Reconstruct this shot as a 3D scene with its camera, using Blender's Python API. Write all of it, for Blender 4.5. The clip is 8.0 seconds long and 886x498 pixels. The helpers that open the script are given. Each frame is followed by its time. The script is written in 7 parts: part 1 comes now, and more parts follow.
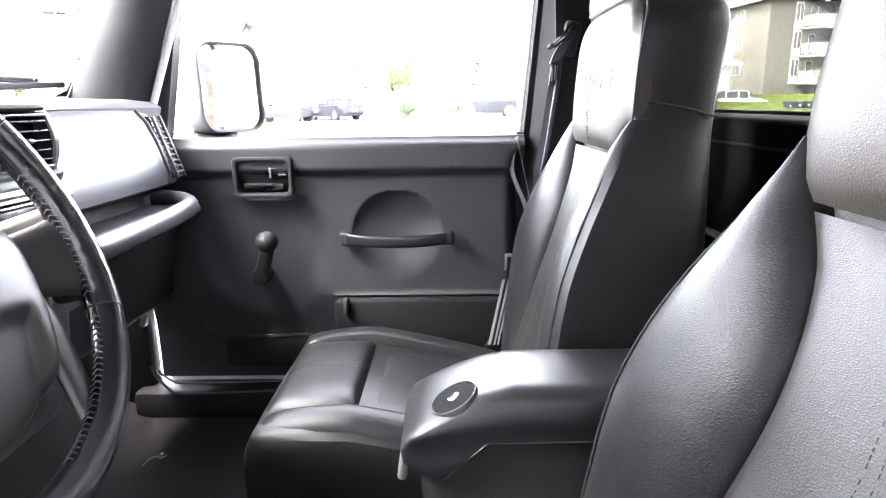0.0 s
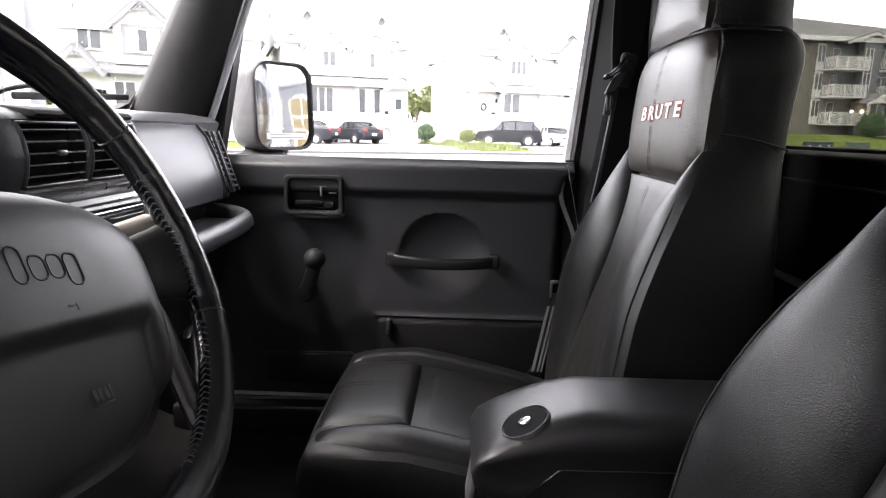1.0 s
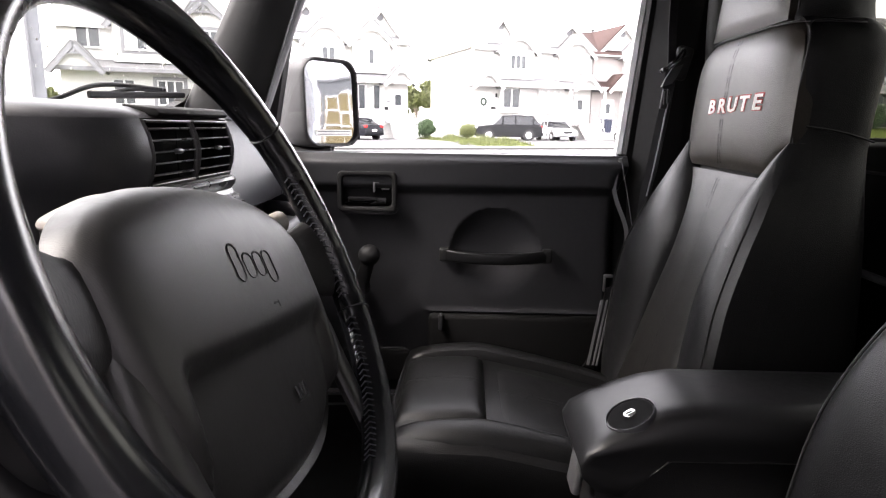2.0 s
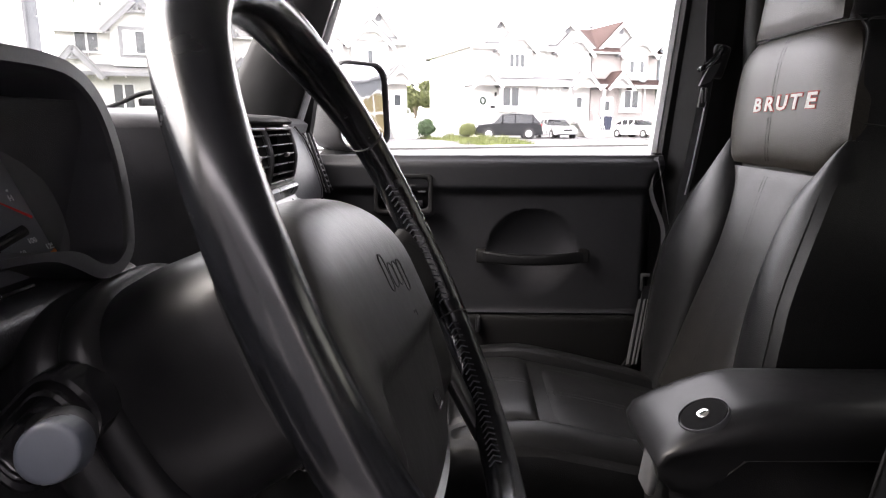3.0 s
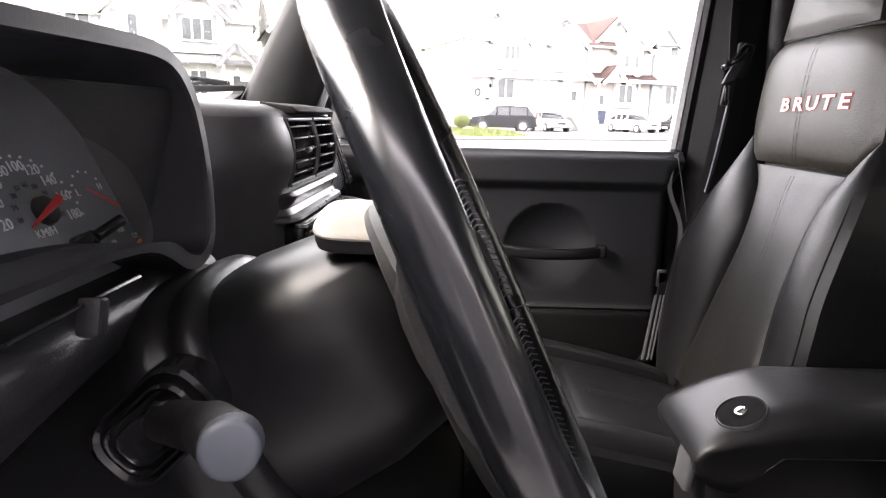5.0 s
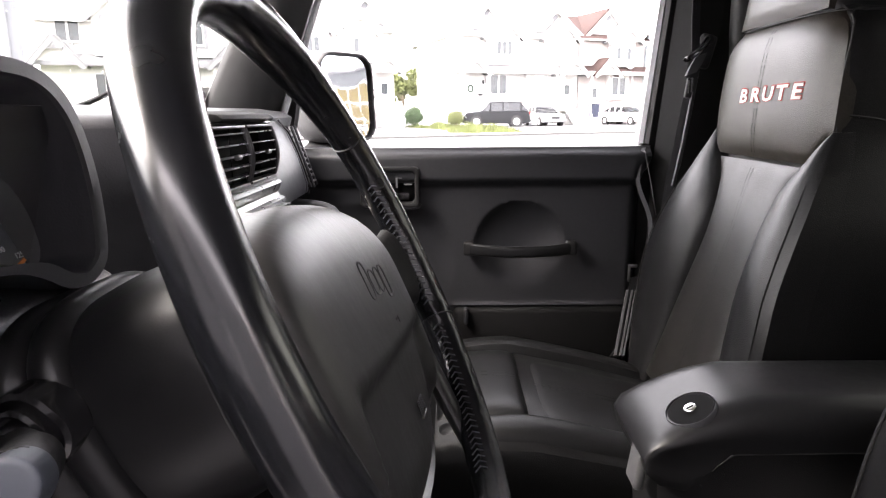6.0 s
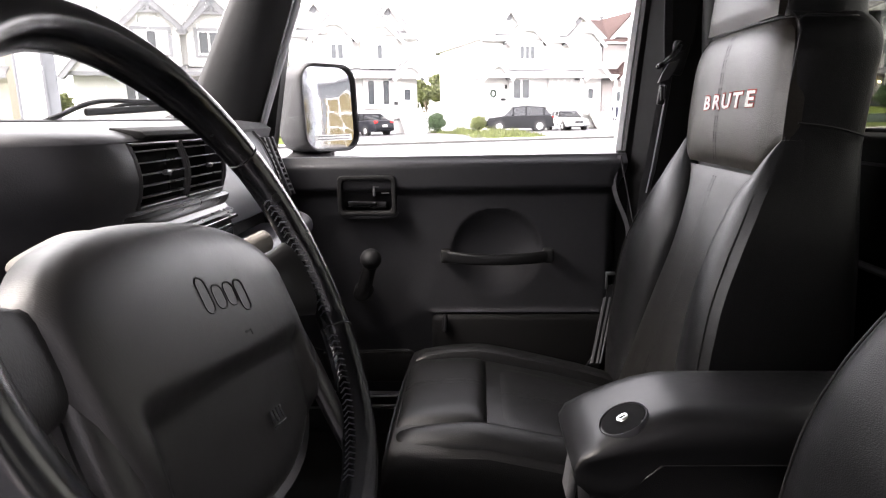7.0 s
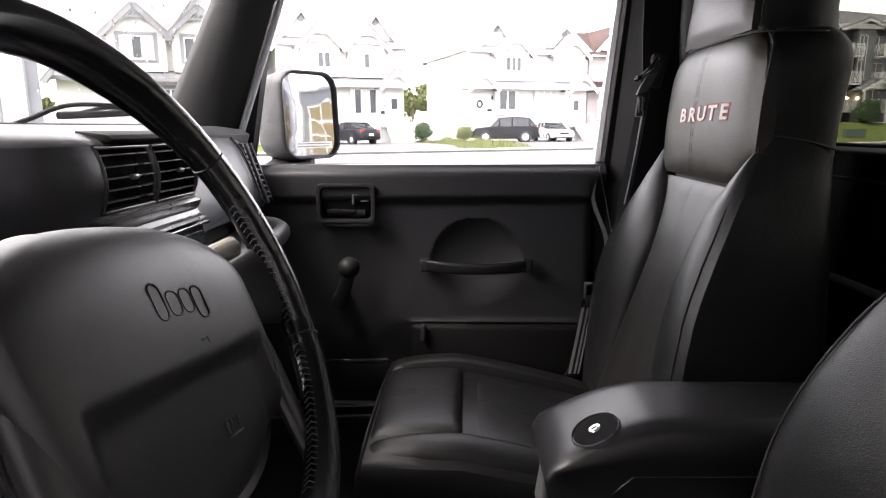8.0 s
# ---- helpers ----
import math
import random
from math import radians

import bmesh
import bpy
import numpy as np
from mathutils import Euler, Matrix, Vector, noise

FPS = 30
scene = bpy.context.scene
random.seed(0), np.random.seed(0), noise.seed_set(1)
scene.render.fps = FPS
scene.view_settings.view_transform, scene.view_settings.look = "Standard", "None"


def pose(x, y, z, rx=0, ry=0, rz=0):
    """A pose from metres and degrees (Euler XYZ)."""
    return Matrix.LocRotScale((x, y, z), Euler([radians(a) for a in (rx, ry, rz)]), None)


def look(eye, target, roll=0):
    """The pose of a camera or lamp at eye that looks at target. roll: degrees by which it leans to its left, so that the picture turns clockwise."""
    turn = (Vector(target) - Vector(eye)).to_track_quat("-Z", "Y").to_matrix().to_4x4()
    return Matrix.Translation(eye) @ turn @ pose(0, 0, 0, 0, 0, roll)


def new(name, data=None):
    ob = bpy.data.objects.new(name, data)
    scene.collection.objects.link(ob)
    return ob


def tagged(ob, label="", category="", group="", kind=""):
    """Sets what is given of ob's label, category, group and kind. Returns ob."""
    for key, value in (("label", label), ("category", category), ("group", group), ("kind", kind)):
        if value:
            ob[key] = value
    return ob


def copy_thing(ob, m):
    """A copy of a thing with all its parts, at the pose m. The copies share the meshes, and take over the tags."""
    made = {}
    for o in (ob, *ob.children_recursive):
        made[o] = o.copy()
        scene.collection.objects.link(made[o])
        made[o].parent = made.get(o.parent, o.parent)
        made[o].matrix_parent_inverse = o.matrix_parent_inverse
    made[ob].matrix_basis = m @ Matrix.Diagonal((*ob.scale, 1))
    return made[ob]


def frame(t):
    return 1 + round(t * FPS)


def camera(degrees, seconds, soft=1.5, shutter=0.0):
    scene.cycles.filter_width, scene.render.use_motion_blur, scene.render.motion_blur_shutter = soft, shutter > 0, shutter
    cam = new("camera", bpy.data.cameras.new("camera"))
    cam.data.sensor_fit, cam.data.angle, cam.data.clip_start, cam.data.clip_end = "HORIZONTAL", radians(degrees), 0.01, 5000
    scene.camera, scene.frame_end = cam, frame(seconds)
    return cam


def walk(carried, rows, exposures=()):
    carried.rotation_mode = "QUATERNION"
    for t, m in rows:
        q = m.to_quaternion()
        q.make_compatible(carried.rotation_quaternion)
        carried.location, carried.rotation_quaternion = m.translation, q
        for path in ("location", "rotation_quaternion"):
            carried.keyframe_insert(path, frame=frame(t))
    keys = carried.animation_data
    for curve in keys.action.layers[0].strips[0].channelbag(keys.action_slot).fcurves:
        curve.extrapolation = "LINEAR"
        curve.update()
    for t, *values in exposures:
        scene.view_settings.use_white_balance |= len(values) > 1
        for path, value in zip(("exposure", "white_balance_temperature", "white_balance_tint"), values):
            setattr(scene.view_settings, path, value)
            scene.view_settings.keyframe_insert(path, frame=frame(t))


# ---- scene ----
cam = camera(71.2, 8.0, soft=1.15)
PATH = [
    (0, (0.0208, 0.005, 1.339), (-0.0069, 1.9315, 0.8846), -0.8),
    (0.5, (-0.003, 0.005, 1.339), (-0.0545, 1.9493, 0.9668), -0.3),
    (1, (-0.0535, -0.001, 1.3331), (-0.1228, 1.9434, 0.9598), 1.3),
    (1.5, (-0.1218, -0.0059, 1.3311), (-0.1901, 1.9355, 0.946), 1.2),
    (3, (-0.2544, -0.0129, 1.336), (-0.3237, 1.9265, 0.947), -0.1),
    (3.5, (-0.3039, -0.0139, 1.34), (-0.3653, 1.9256, 0.946), 0.3),
    (4, (-0.3188, -0.0139, 1.338), (-0.3683, 1.9246, 0.9341), 1.1),
    (5.5, (-0.3059, -0.0109, 1.339), (-0.3366, 1.9236, 0.9173), 0.9),
    (6, (-0.2505, -0.003, 1.344), (-0.2851, 1.9305, 0.9192), -0.5),
    (6.5, (-0.1861, -0.004, 1.3499), (-0.2693, 1.9295, 0.9291), -1.1),
    (7, (-0.1436, -0.0089, 1.3509), (-0.2564, 1.9246, 0.943), -1.1),
    (7.5, (-0.1297, -0.0059, 1.3489), (-0.2138, 1.9325, 0.9519), 0.0),
    (8, (-0.1297, -0.004, 1.3489), (-0.196, 1.9384, 0.9697), -0.3),
]
walk(cam, [(t, look(eye, target, roll)) for t, eye, target, roll in PATH],
     [(0, 6.5, 6350, 20), (0.2, 6.0, 6400, 20), (0.5, 5.17, 6500, 21), (1.0, 4.42, 6700, 21), (1.6, 4.08, 6800, 22), (3.0, 3.98, 6850, 22), (4.0, 4.34, 6900, 22), (5.5, 4.70, 6900, 22), (6.5, 4.32, 6850, 22), (8, 3.95, 6850, 22)])

# ---- world, sun, exposure ----
SUN_EL, SUN_AZ = 54, 256
world = bpy.data.worlds.new("overcast_sky")
scene.world = world
world.use_nodes = True
wn, wl = world.node_tree.nodes, world.node_tree.links
sky = wn.new("ShaderNodeTexSky")
sky.sky_type, sky.sun_disc = "NISHITA", False
sky.sun_elevation, sky.sun_rotation = radians(SUN_EL), radians(SUN_AZ)
sky.air_density, sky.dust_density = 1.0, 2.0
grey = wn.new("ShaderNodeHueSaturation")
grey.inputs["Saturation"].default_value = 0.12
wl.new(sky.outputs[0], grey.inputs["Color"])
wl.new(grey.outputs[0], wn["Background"].inputs[0])
wn["Background"].inputs[1].default_value = 0.15

sun = new("sun", bpy.data.lights.new("sun", "SUN"))
sun.data.energy, sun.data.angle, sun.data.color = 0.75, radians(40), (1.0, 0.93, 0.84)
sun.matrix_world = look((-42, -10.5, 43.3 * math.tan(radians(SUN_EL))), (0, 0, 0))


# ---- materials ----
def mat(name, color, rough=0.5, metal=0.0, var=0.15, scale=40.0, bump=0.0, bscale=None, spec=0.5, kind="noise", stretch=(1, 1, 1), big=3.0, coat=0.0):
    m = bpy.data.materials.new(name)
    m.use_nodes = True
    n, l = m.node_tree.nodes, m.node_tree.links
    b = n["Principled BSDF"]
    b.inputs["Metallic"].default_value = metal
    b.inputs["Specular IOR Level"].default_value = spec
    b.inputs["Coat Weight"].default_value = coat
    tc = n.new("ShaderNodeTexCoord")
    mp = n.new("ShaderNodeMapping")
    mp.inputs["Scale"].default_value = stretch
    l.new(tc.outputs["Object"], mp.inputs[0])
    fine = n.new("ShaderNodeTexNoise")
    fine.inputs["Scale"].default_value = scale
    fine.inputs["Detail"].default_value = 6
    l.new(mp.outputs[0], fine.inputs["Vector"])
    wide = n.new("ShaderNodeTexNoise")
    wide.inputs["Scale"].default_value = big
    wide.inputs["Detail"].default_value = 3
    l.new(mp.outputs[0], wide.inputs["Vector"])
    both = n.new("ShaderNodeMath")
    both.operation = "ADD"
    l.new(fine.outputs[0], both.inputs[0])
    l.new(wide.outputs[0], both.inputs[1])
    ramp = n.new("ShaderNodeMapRange")
    ramp.inputs["From Min"].default_value, ramp.inputs["From Max"].default_value = 0.6, 1.4
    ramp.inputs["To Min"].default_value, ramp.inputs["To Max"].default_value = 1 - var, 1 + var
    l.new(both.outputs[0], ramp.inputs[0])
    mul = n.new("ShaderNodeVectorMath")
    mul.operation = "SCALE"
    mul.inputs[0].default_value = color
    l.new(ramp.outputs[0], mul.inputs["Scale"])
    l.new(mul.outputs[0], b.inputs["Base Color"])
    rr = n.new("ShaderNodeMapRange")
    rr.inputs["From Min"].default_value, rr.inputs["From Max"].default_value = 0.6, 1.4
    rr.inputs["To Min"].default_value, rr.inputs["To Max"].default_value = max(rough - 0.07, 0.02), min(rough + 0.07, 1)
    l.new(both.outputs[0], rr.inputs[0])
    l.new(rr.outputs[0], b.inputs["Roughness"])
    if bump:
        if kind == "leather":
            t = n.new("ShaderNodeTexVoronoi")
            t.feature = "DISTANCE_TO_EDGE"
            t.inputs["Scale"].default_value = bscale or scale
            warp = n.new("ShaderNodeVectorMath")
            warp.operation = "MULTIPLY_ADD"
            warp.inputs[1].default_value = (0.004, 0.004, 0.004)
            l.new(fine.outputs[1], warp.inputs[0])
            l.new(mp.outputs[0], warp.inputs[2])
            l.new(warp.outputs[0], t.inputs["Vector"])
            # grain creases darken the base colour, painting in the bump's faint shading
            crease = n.new("ShaderNodeMapRange")
            crease.inputs["From Min"].default_value, crease.inputs["From Max"].default_value = 0.0, 0.22
            crease.inputs["To Min"].default_value, crease.inputs["To Max"].default_value = 1 - 1.6 * bump, 1.06
            l.new(t.outputs[0], crease.inputs[0])
            crease_shade = n.new("ShaderNodeMath")
            crease_shade.operation = "MULTIPLY"
            l.new(ramp.outputs[0], crease_shade.inputs[0])
            l.new(crease.outputs[0], crease_shade.inputs[1])
            l.new(crease_shade.outputs[0], mul.inputs["Scale"])
        else:
            t = n.new("ShaderNodeTexNoise")
            t.inputs["Scale"].default_value = bscale or scale
            t.inputs["Detail"].default_value = 4
            l.new(mp.outputs[0], t.inputs["Vector"])
        bp = n.new("ShaderNodeBump")
        bp.inputs["Strength"].default_value = bump * (0.6 if kind == "leather" else 1.0)
        bp.inputs["Distance"].default_value = 0.002
        l.new(t.outputs[0], bp.inputs["Height"])
        l.new(bp.outputs[0], b.inputs["Normal"])
    return m


def glass(name, tint, gloss=0.02):
    m = bpy.data.materials.new(name)
    m.use_nodes = True
    n, l = m.node_tree.nodes, m.node_tree.links
    n.remove(n["Principled BSDF"])
    tr = n.new("ShaderNodeBsdfTransparent")
    tr.inputs[0].default_value = (*tint, 1)
    gl = n.new("ShaderNodeBsdfGlossy")
    gl.inputs["Roughness"].default_value = gloss
    lw = n.new("ShaderNodeLayerWeight")
    lw.inputs[0].default_value = 0.5
    pw = n.new("ShaderNodeMath")
    pw.operation, pw.inputs[1].default_value = "POWER", 5.0
    l.new(lw.outputs["Facing"], pw.inputs[0])
    fr = n.new("ShaderNodeMath")
    fr.operation, fr.inputs[1].default_value, fr.inputs[2].default_value = "MULTIPLY_ADD", 0.6, 0.03
    l.new(pw.outputs[0], fr.inputs[0])
    mx = n.new("ShaderNodeMixShader")
    l.new(fr.outputs[0], mx.inputs[0])
    l.new(tr.outputs[0], mx.inputs[1])
    l.new(gl.outputs[0], mx.inputs[2])
    l.new(mx.outputs[0], n["Material Output"].inputs[0])
    return m


def lamp_mat(name, color, strength):
    m = bpy.data.materials.new(name)
    m.use_nodes = True
    b = m.node_tree.nodes["Principled BSDF"]
    b.inputs["Emission Color"].default_value = (*color, 1)
    b.inputs["Emission Strength"].default_value = strength
    return m


PLASTIC = mat("black_grained_plastic", (0.028, 0.0282, 0.031), 0.43, bump=0.16, bscale=900, scale=120)
COLUMN_BLACK = mat("satin_black_plastic", (0.0105, 0.0105, 0.0115), 0.36, bump=0.05, bscale=900, scale=120, spec=0.36)
PLASTIC_SOFT = mat("charcoal_dash_vinyl", (0.041, 0.041, 0.046), 0.38, bump=0.12, bscale=700, scale=90)
PLASTIC_DARK = mat("dark_matt_plastic", (0.015, 0.0147, 0.0152), 0.55, bump=0.2, bscale=800, scale=90, spec=0.3)
PLASTIC_GREY = mat("grey_airbag_plastic", (0.019, 0.0186, 0.0184), 0.40, bump=0.09, bscale=420, scale=60, stretch=(1, 4, 1))
PLASTIC_GLOSS = mat("glossy_black_plastic", (0.012, 0.012, 0.013), 0.18, scale=60)
SLAT = mat("satin_grey_vent_slat", (0.10, 0.10, 0.105), 0.3, scale=60, spec=0.8)
POD_SATIN = mat("satin_charcoal_plastic", (0.036, 0.035, 0.037), 0.32, scale=70, bump=0.1, bscale=500, spec=0.7)
SILVER_TRIM = mat("satin_silver_trim", (0.22, 0.22, 0.225), 0.35, metal=0.6, scale=80, bump=0.05)
LEATHER = mat("black_leather", (0.0096, 0.0096, 0.0102), 0.42, spec=0.34, bump=0.42, bscale=420, scale=30, kind="leather", stretch=(0.8, 0.8, 1.4))
LEATHER_PANEL = mat("dark_grey_grained_leather", (0.031, 0.0255, 0.0195), 0.37, spec=0.5, bump=0.36, bscale=400, scale=25, kind="leather", stretch=(0.7, 0.7, 1.6))
RIM_LEATHER = mat("worn_wheel_leather", (0.006, 0.0065, 0.008), 0.24, bump=0.03, bscale=1100, scale=60, kind="leather", var=0.08, big=6, spec=0.75)
# thread colour is lightened to paint the glints of the crimped rim leather
RIM_THREAD = mat("glint_pale_rim_thread", (0.06, 0.062, 0.07), 0.45, scale=500)
THREAD = mat("dark_stitch_thread", (0.010, 0.010, 0.010), 0.8, scale=500)
PIPING = mat("leather_piping", (0.009, 0.009, 0.01), 0.5, scale=60)
CARPET = mat("black_carpet", (0.012, 0.0115, 0.0115), 0.95, bump=1.0, bscale=700, scale=300, var=0.4)
RUBBER = mat("black_rubber", (0.015, 0.015, 0.016), 0.6, scale=80, bump=0.1, spec=0.25)
JAMB_BLACK = mat("dull_black_trim", (0.0065, 0.0062, 0.0064), 0.7, scale=80, bump=0.15, bscale=600, spec=0.18)
# near-black that paints the shade inside recesses and gaps
RECESS_SHADE = mat("recess_shade_black", (0.0025, 0.0025, 0.003), 0.8, scale=80, spec=0.1)
WEBBING = mat("grey_black_belt_webbing", (0.011, 0.011, 0.0125), 0.7, spec=0.25, scale=200, bump=0.5, bscale=600, stretch=(6, 6, 1))
STRIP_GREY = mat("pale_grey_weather_strip", (0.30, 0.30, 0.31), 0.5, scale=60)
SEAL_GREY = mat("grey_door_seal", (0.14, 0.14, 0.145), 0.5, scale=60)
CHROME = mat("bright_metal", (0.75, 0.75, 0.74), 0.14, metal=1.0, scale=60)
STEEL = mat("brushed_steel", (0.5, 0.5, 0.5), 0.35, metal=1.0, scale=90)
LEATHER_WORN = mat("dull_black_leather", (0.0138, 0.0125, 0.0112), 0.44, bump=0.4, bscale=400, scale=25, kind="leather", stretch=(0.75, 0.75, 1.7))
WHITE_PAINT = mat("white_car_paint", (0.75, 0.75, 0.76), 0.25, scale=5, var=0.03, coat=0.6)
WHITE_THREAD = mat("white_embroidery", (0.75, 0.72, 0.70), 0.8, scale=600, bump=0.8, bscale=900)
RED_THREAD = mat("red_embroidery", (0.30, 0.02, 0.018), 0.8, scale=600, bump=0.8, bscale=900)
NEEDLE_RED = mat("red_needle", (0.85, 0.025, 0.025), 0.4, scale=50)
DIAL_WHITE = mat("dial_print_white", (0.85, 0.87, 0.9), 0.5, scale=50)
DIAL_ORANGE = mat("dial_print_orange", (0.6, 0.18, 0.03), 0.5, scale=50)
# black dial lifted to grey, standing for haze reflected in its lens
DIAL_FACE = mat("dial_face_haze_grey", (0.20, 0.205, 0.23), 0.5, scale=60)
HOOD_VINYL = mat("charcoal_hood_vinyl", (0.027, 0.027, 0.031), 0.5, bump=0.08, bscale=700, scale=90)
MIRROR = mat("mirror_silver", (0.34, 0.35, 0.37), 0.01, metal=1.0, var=0.0)
LABEL_WHITE = mat("label_white", (0.8, 0.8, 0.78), 0.6, scale=60)
BUTTON_CAP = mat("grey_button_cap", (0.27, 0.25, 0.225), 0.5, scale=60, bump=0.2, bscale=600)
STALK_CAP = mat("blue_grey_stalk_cap", (0.06, 0.068, 0.083), 0.45, scale=60)
GLASS = glass("clear_glass", (0.93, 0.95, 0.95))
GLASS_MATT = glass("anti_glare_lens", (0.93, 0.94, 0.94), 0.35)
GLASS_WS = glass("windscreen_glass", (0.78, 0.80, 0.79))
GLASS_TINT = glass("smoked_glass", (0.38, 0.39, 0.365))
# out of view; kept light so the roof reflects fill into the cab
HEADLINER = mat("grey_headliner", (0.15, 0.147, 0.142), 0.9, scale=200, bump=0.3)


# ---- mesh helpers ----
VEH = Matrix.Translation((0, 0, 1.34)) @ Matrix.Scale(1.1, 4) @ Matrix.Translation((0, 0, -1.28))  # the vehicle's drawing units into metres
BUILT_IN_PLACE = {}


def part(name, bm, material, parent=None, label="", smooth=True):
    """Links a bmesh as one mesh object under a thing or under a part."""
    top = parent
    while top is not None and top.parent is not None:
        top = top.parent
    if top in BUILT_IN_PLACE:
        bmesh.ops.transform(bm, matrix=VEH, verts=bm.verts)
    bmesh.ops.recalc_face_normals(bm, faces=bm.faces)
    me = bpy.data.meshes.new(name)
    bm.to_mesh(me)
    bm.free()
    if smooth:
        me.shade_smooth()
        me.set_sharp_from_angle(angle=radians(38))
    me.materials.append(material)
    ob = new(name, me)
    if parent:
        ob.parent = parent
        if parent in BUILT_IN_PLACE:
            ob.matrix_parent_inverse = BUILT_IN_PLACE[parent]
    if label:
        ob["label"] = label
    return ob


def thing(name, label, category, group="", kind="", at=None):
    ob = new(name)
    if at is not None:
        ob.matrix_basis = at
    return tagged(ob, label, category, group, kind)


def fitting(name, base, label, category, group="", kind=""):
    """A thing of the vehicle: an Empty at its base; its parts are drawn in the vehicle's units."""
    ob = thing(name, label, category, group, kind, Matrix.Translation(VEH @ Vector(base)))
    BUILT_IN_PLACE[ob] = ob.matrix_basis.inverted()
    return ob


def add(bm, other):
    """Joins bmesh other into bm."""
    me = bpy.data.meshes.new("tmp")
    other.to_mesh(me)
    other.free()
    bm.from_mesh(me)
    bpy.data.meshes.remove(me)
    return bm


def join(*bms):
    first = bms[0]
    for b in bms[1:]:
        add(first, b)
    return first


def rbox(c, s, bevel=0.004, segs=2, rot=None):
    bm = bmesh.new()
    bmesh.ops.create_cube(bm, size=1.0)
    bmesh.ops.scale(bm, vec=s, verts=bm.verts)
    if bevel:
        bmesh.ops.bevel(bm, geom=list(bm.edges), offset=min(bevel, min(s) * 0.49), segments=segs, profile=0.5, affect="EDGES")
    m = Matrix.Translation(c)
    if rot is not None:
        m = m @ rot
    bmesh.ops.transform(bm, matrix=m, verts=bm.verts)
    return bm


def cyl(a, b, r1, r2=None, segs=20, bevel=0.0):
    """A cylinder or cone from point a to point b."""
    a, b = Vector(a), Vector(b)
    r2 = r1 if r2 is None else r2
    bm = bmesh.new()
    bmesh.ops.create_cone(bm, cap_ends=True, segments=segs, radius1=r1, radius2=r2, depth=(b - a).length)
    if bevel:
        es = [e for e in bm.edges if all(abs(abs(v.co.z) - (b - a).length / 2) < 1e-6 for v in e.verts)]
        bmesh.ops.bevel(bm, geom=es, offset=bevel, segments=3, profile=0.5, affect="EDGES")
    q = (b - a).to_track_quat("Z", "Y").to_matrix().to_4x4()
    bmesh.ops.transform(bm, matrix=Matrix.Translation((a + b) / 2) @ q, verts=bm.verts)
    return bm


def loft(rings, caps=True, closed=True):
    """A skin through rings of equally many points."""
    bm = bmesh.new()
    vs = [[bm.verts.new(p) for p in ring] for ring in rings]
    n = len(rings[0])
    for a, b in zip(vs, vs[1:]):
        for i in range(n if closed else n - 1):
            j = (i + 1) % n
            bm.faces.new((a[i], a[j], b[j], b[i]))
    if caps and closed:
        bm.faces.new(vs[0])
        bm.faces.new(vs[-1])
    return bm


def smooth_path(pts, steps=6, closed=False):
    """Catmull-Rom through the points."""
    p = [Vector(q) for q in pts]
    n = len(p)
    out = []
    for i in range(n if closed else n - 1):
        p0 = p[(i - 1) % n] if closed or i > 0 else p[0] * 2 - p[1]
        p1, p2 = p[i], p[(i + 1) % n]
        p3 = p[(i + 2) % n] if closed or i + 2 < n else p2 * 2 - p1
        for k in range(steps):
            t = k / steps
            out.append(0.5 * ((2 * p1) + (p2 - p0) * t + (2 * p0 - 5 * p1 + 4 * p2 - p3) * t * t + (3 * p1 - p0 - 3 * p2 + p3) * t ** 3))
    if not closed:
        out.append(p[-1])
    return out


def tube(pts, rx, ry=None, segs=10, up=(0, 0, 1), closed=False, caps=True, grow=None):
    """A tube along pts with an elliptical section (rx across, ry along up)."""
    ry = rx if ry is None else ry
    pts = [Vector(p) for p in pts]
    n = len(pts)
    rings = []
    for i, p in enumerate(pts):
        a = pts[(i - 1) % n] if closed or i else p
        b = pts[(i + 1) % n] if closed or i < n - 1 else p
        d = (b - a).normalized()
        side = d.cross(Vector(up))
        side = side.normalized() if side.length > 1e-4 else d.orthogonal().normalized()
        u = side.cross(d).normalized()
        g = grow(i / max(n - 1, 1)) if grow else 1
        rings.append([p + (side * math.cos(t) * rx + u * math.sin(t) * ry) * g for t in (2 * math.pi * k / segs for k in range(segs))])
    if closed:
        rings.append(rings[0])
        bm = loft(rings, caps=False)
        bmesh.ops.remove_doubles(bm, verts=bm.verts, dist=1e-6)
        return bm
    return loft(rings, caps=caps)


def ribbon(pts, width, thick, across):
    """A flat strap along pts, its width along the vector across."""
    w = Vector(across).normalized() * width / 2
    pts = [Vector(p) for p in pts]
    rings = []
    for i, p in enumerate(pts):
        d = (pts[min(i + 1, len(pts) - 1)] - pts[max(i - 1, 0)]).normalized()
        nn = d.cross(w).normalized() * thick / 2
        rings.append([p - w - nn, p + w - nn, p + w + nn, p - w + nn])
    return loft(rings)


def prism(poly, axis, a, b, bevel=0.0, segs=3):
    """A polygon given in the two other axes (in order), run along axis from a to b."""
    def at(u, v, w):
        return {"x": (w, u, v), "y": (u, w, v), "z": (u, v, w)}[axis]
    bm = loft([[at(u, v, a) for u, v in poly], [at(u, v, b) for u, v in poly]])
    if bevel:
        bmesh.ops.bevel(bm, geom=list(bm.edges), offset=bevel, segments=segs, profile=0.5, affect="EDGES", clamp_overlap=True)
    return bm


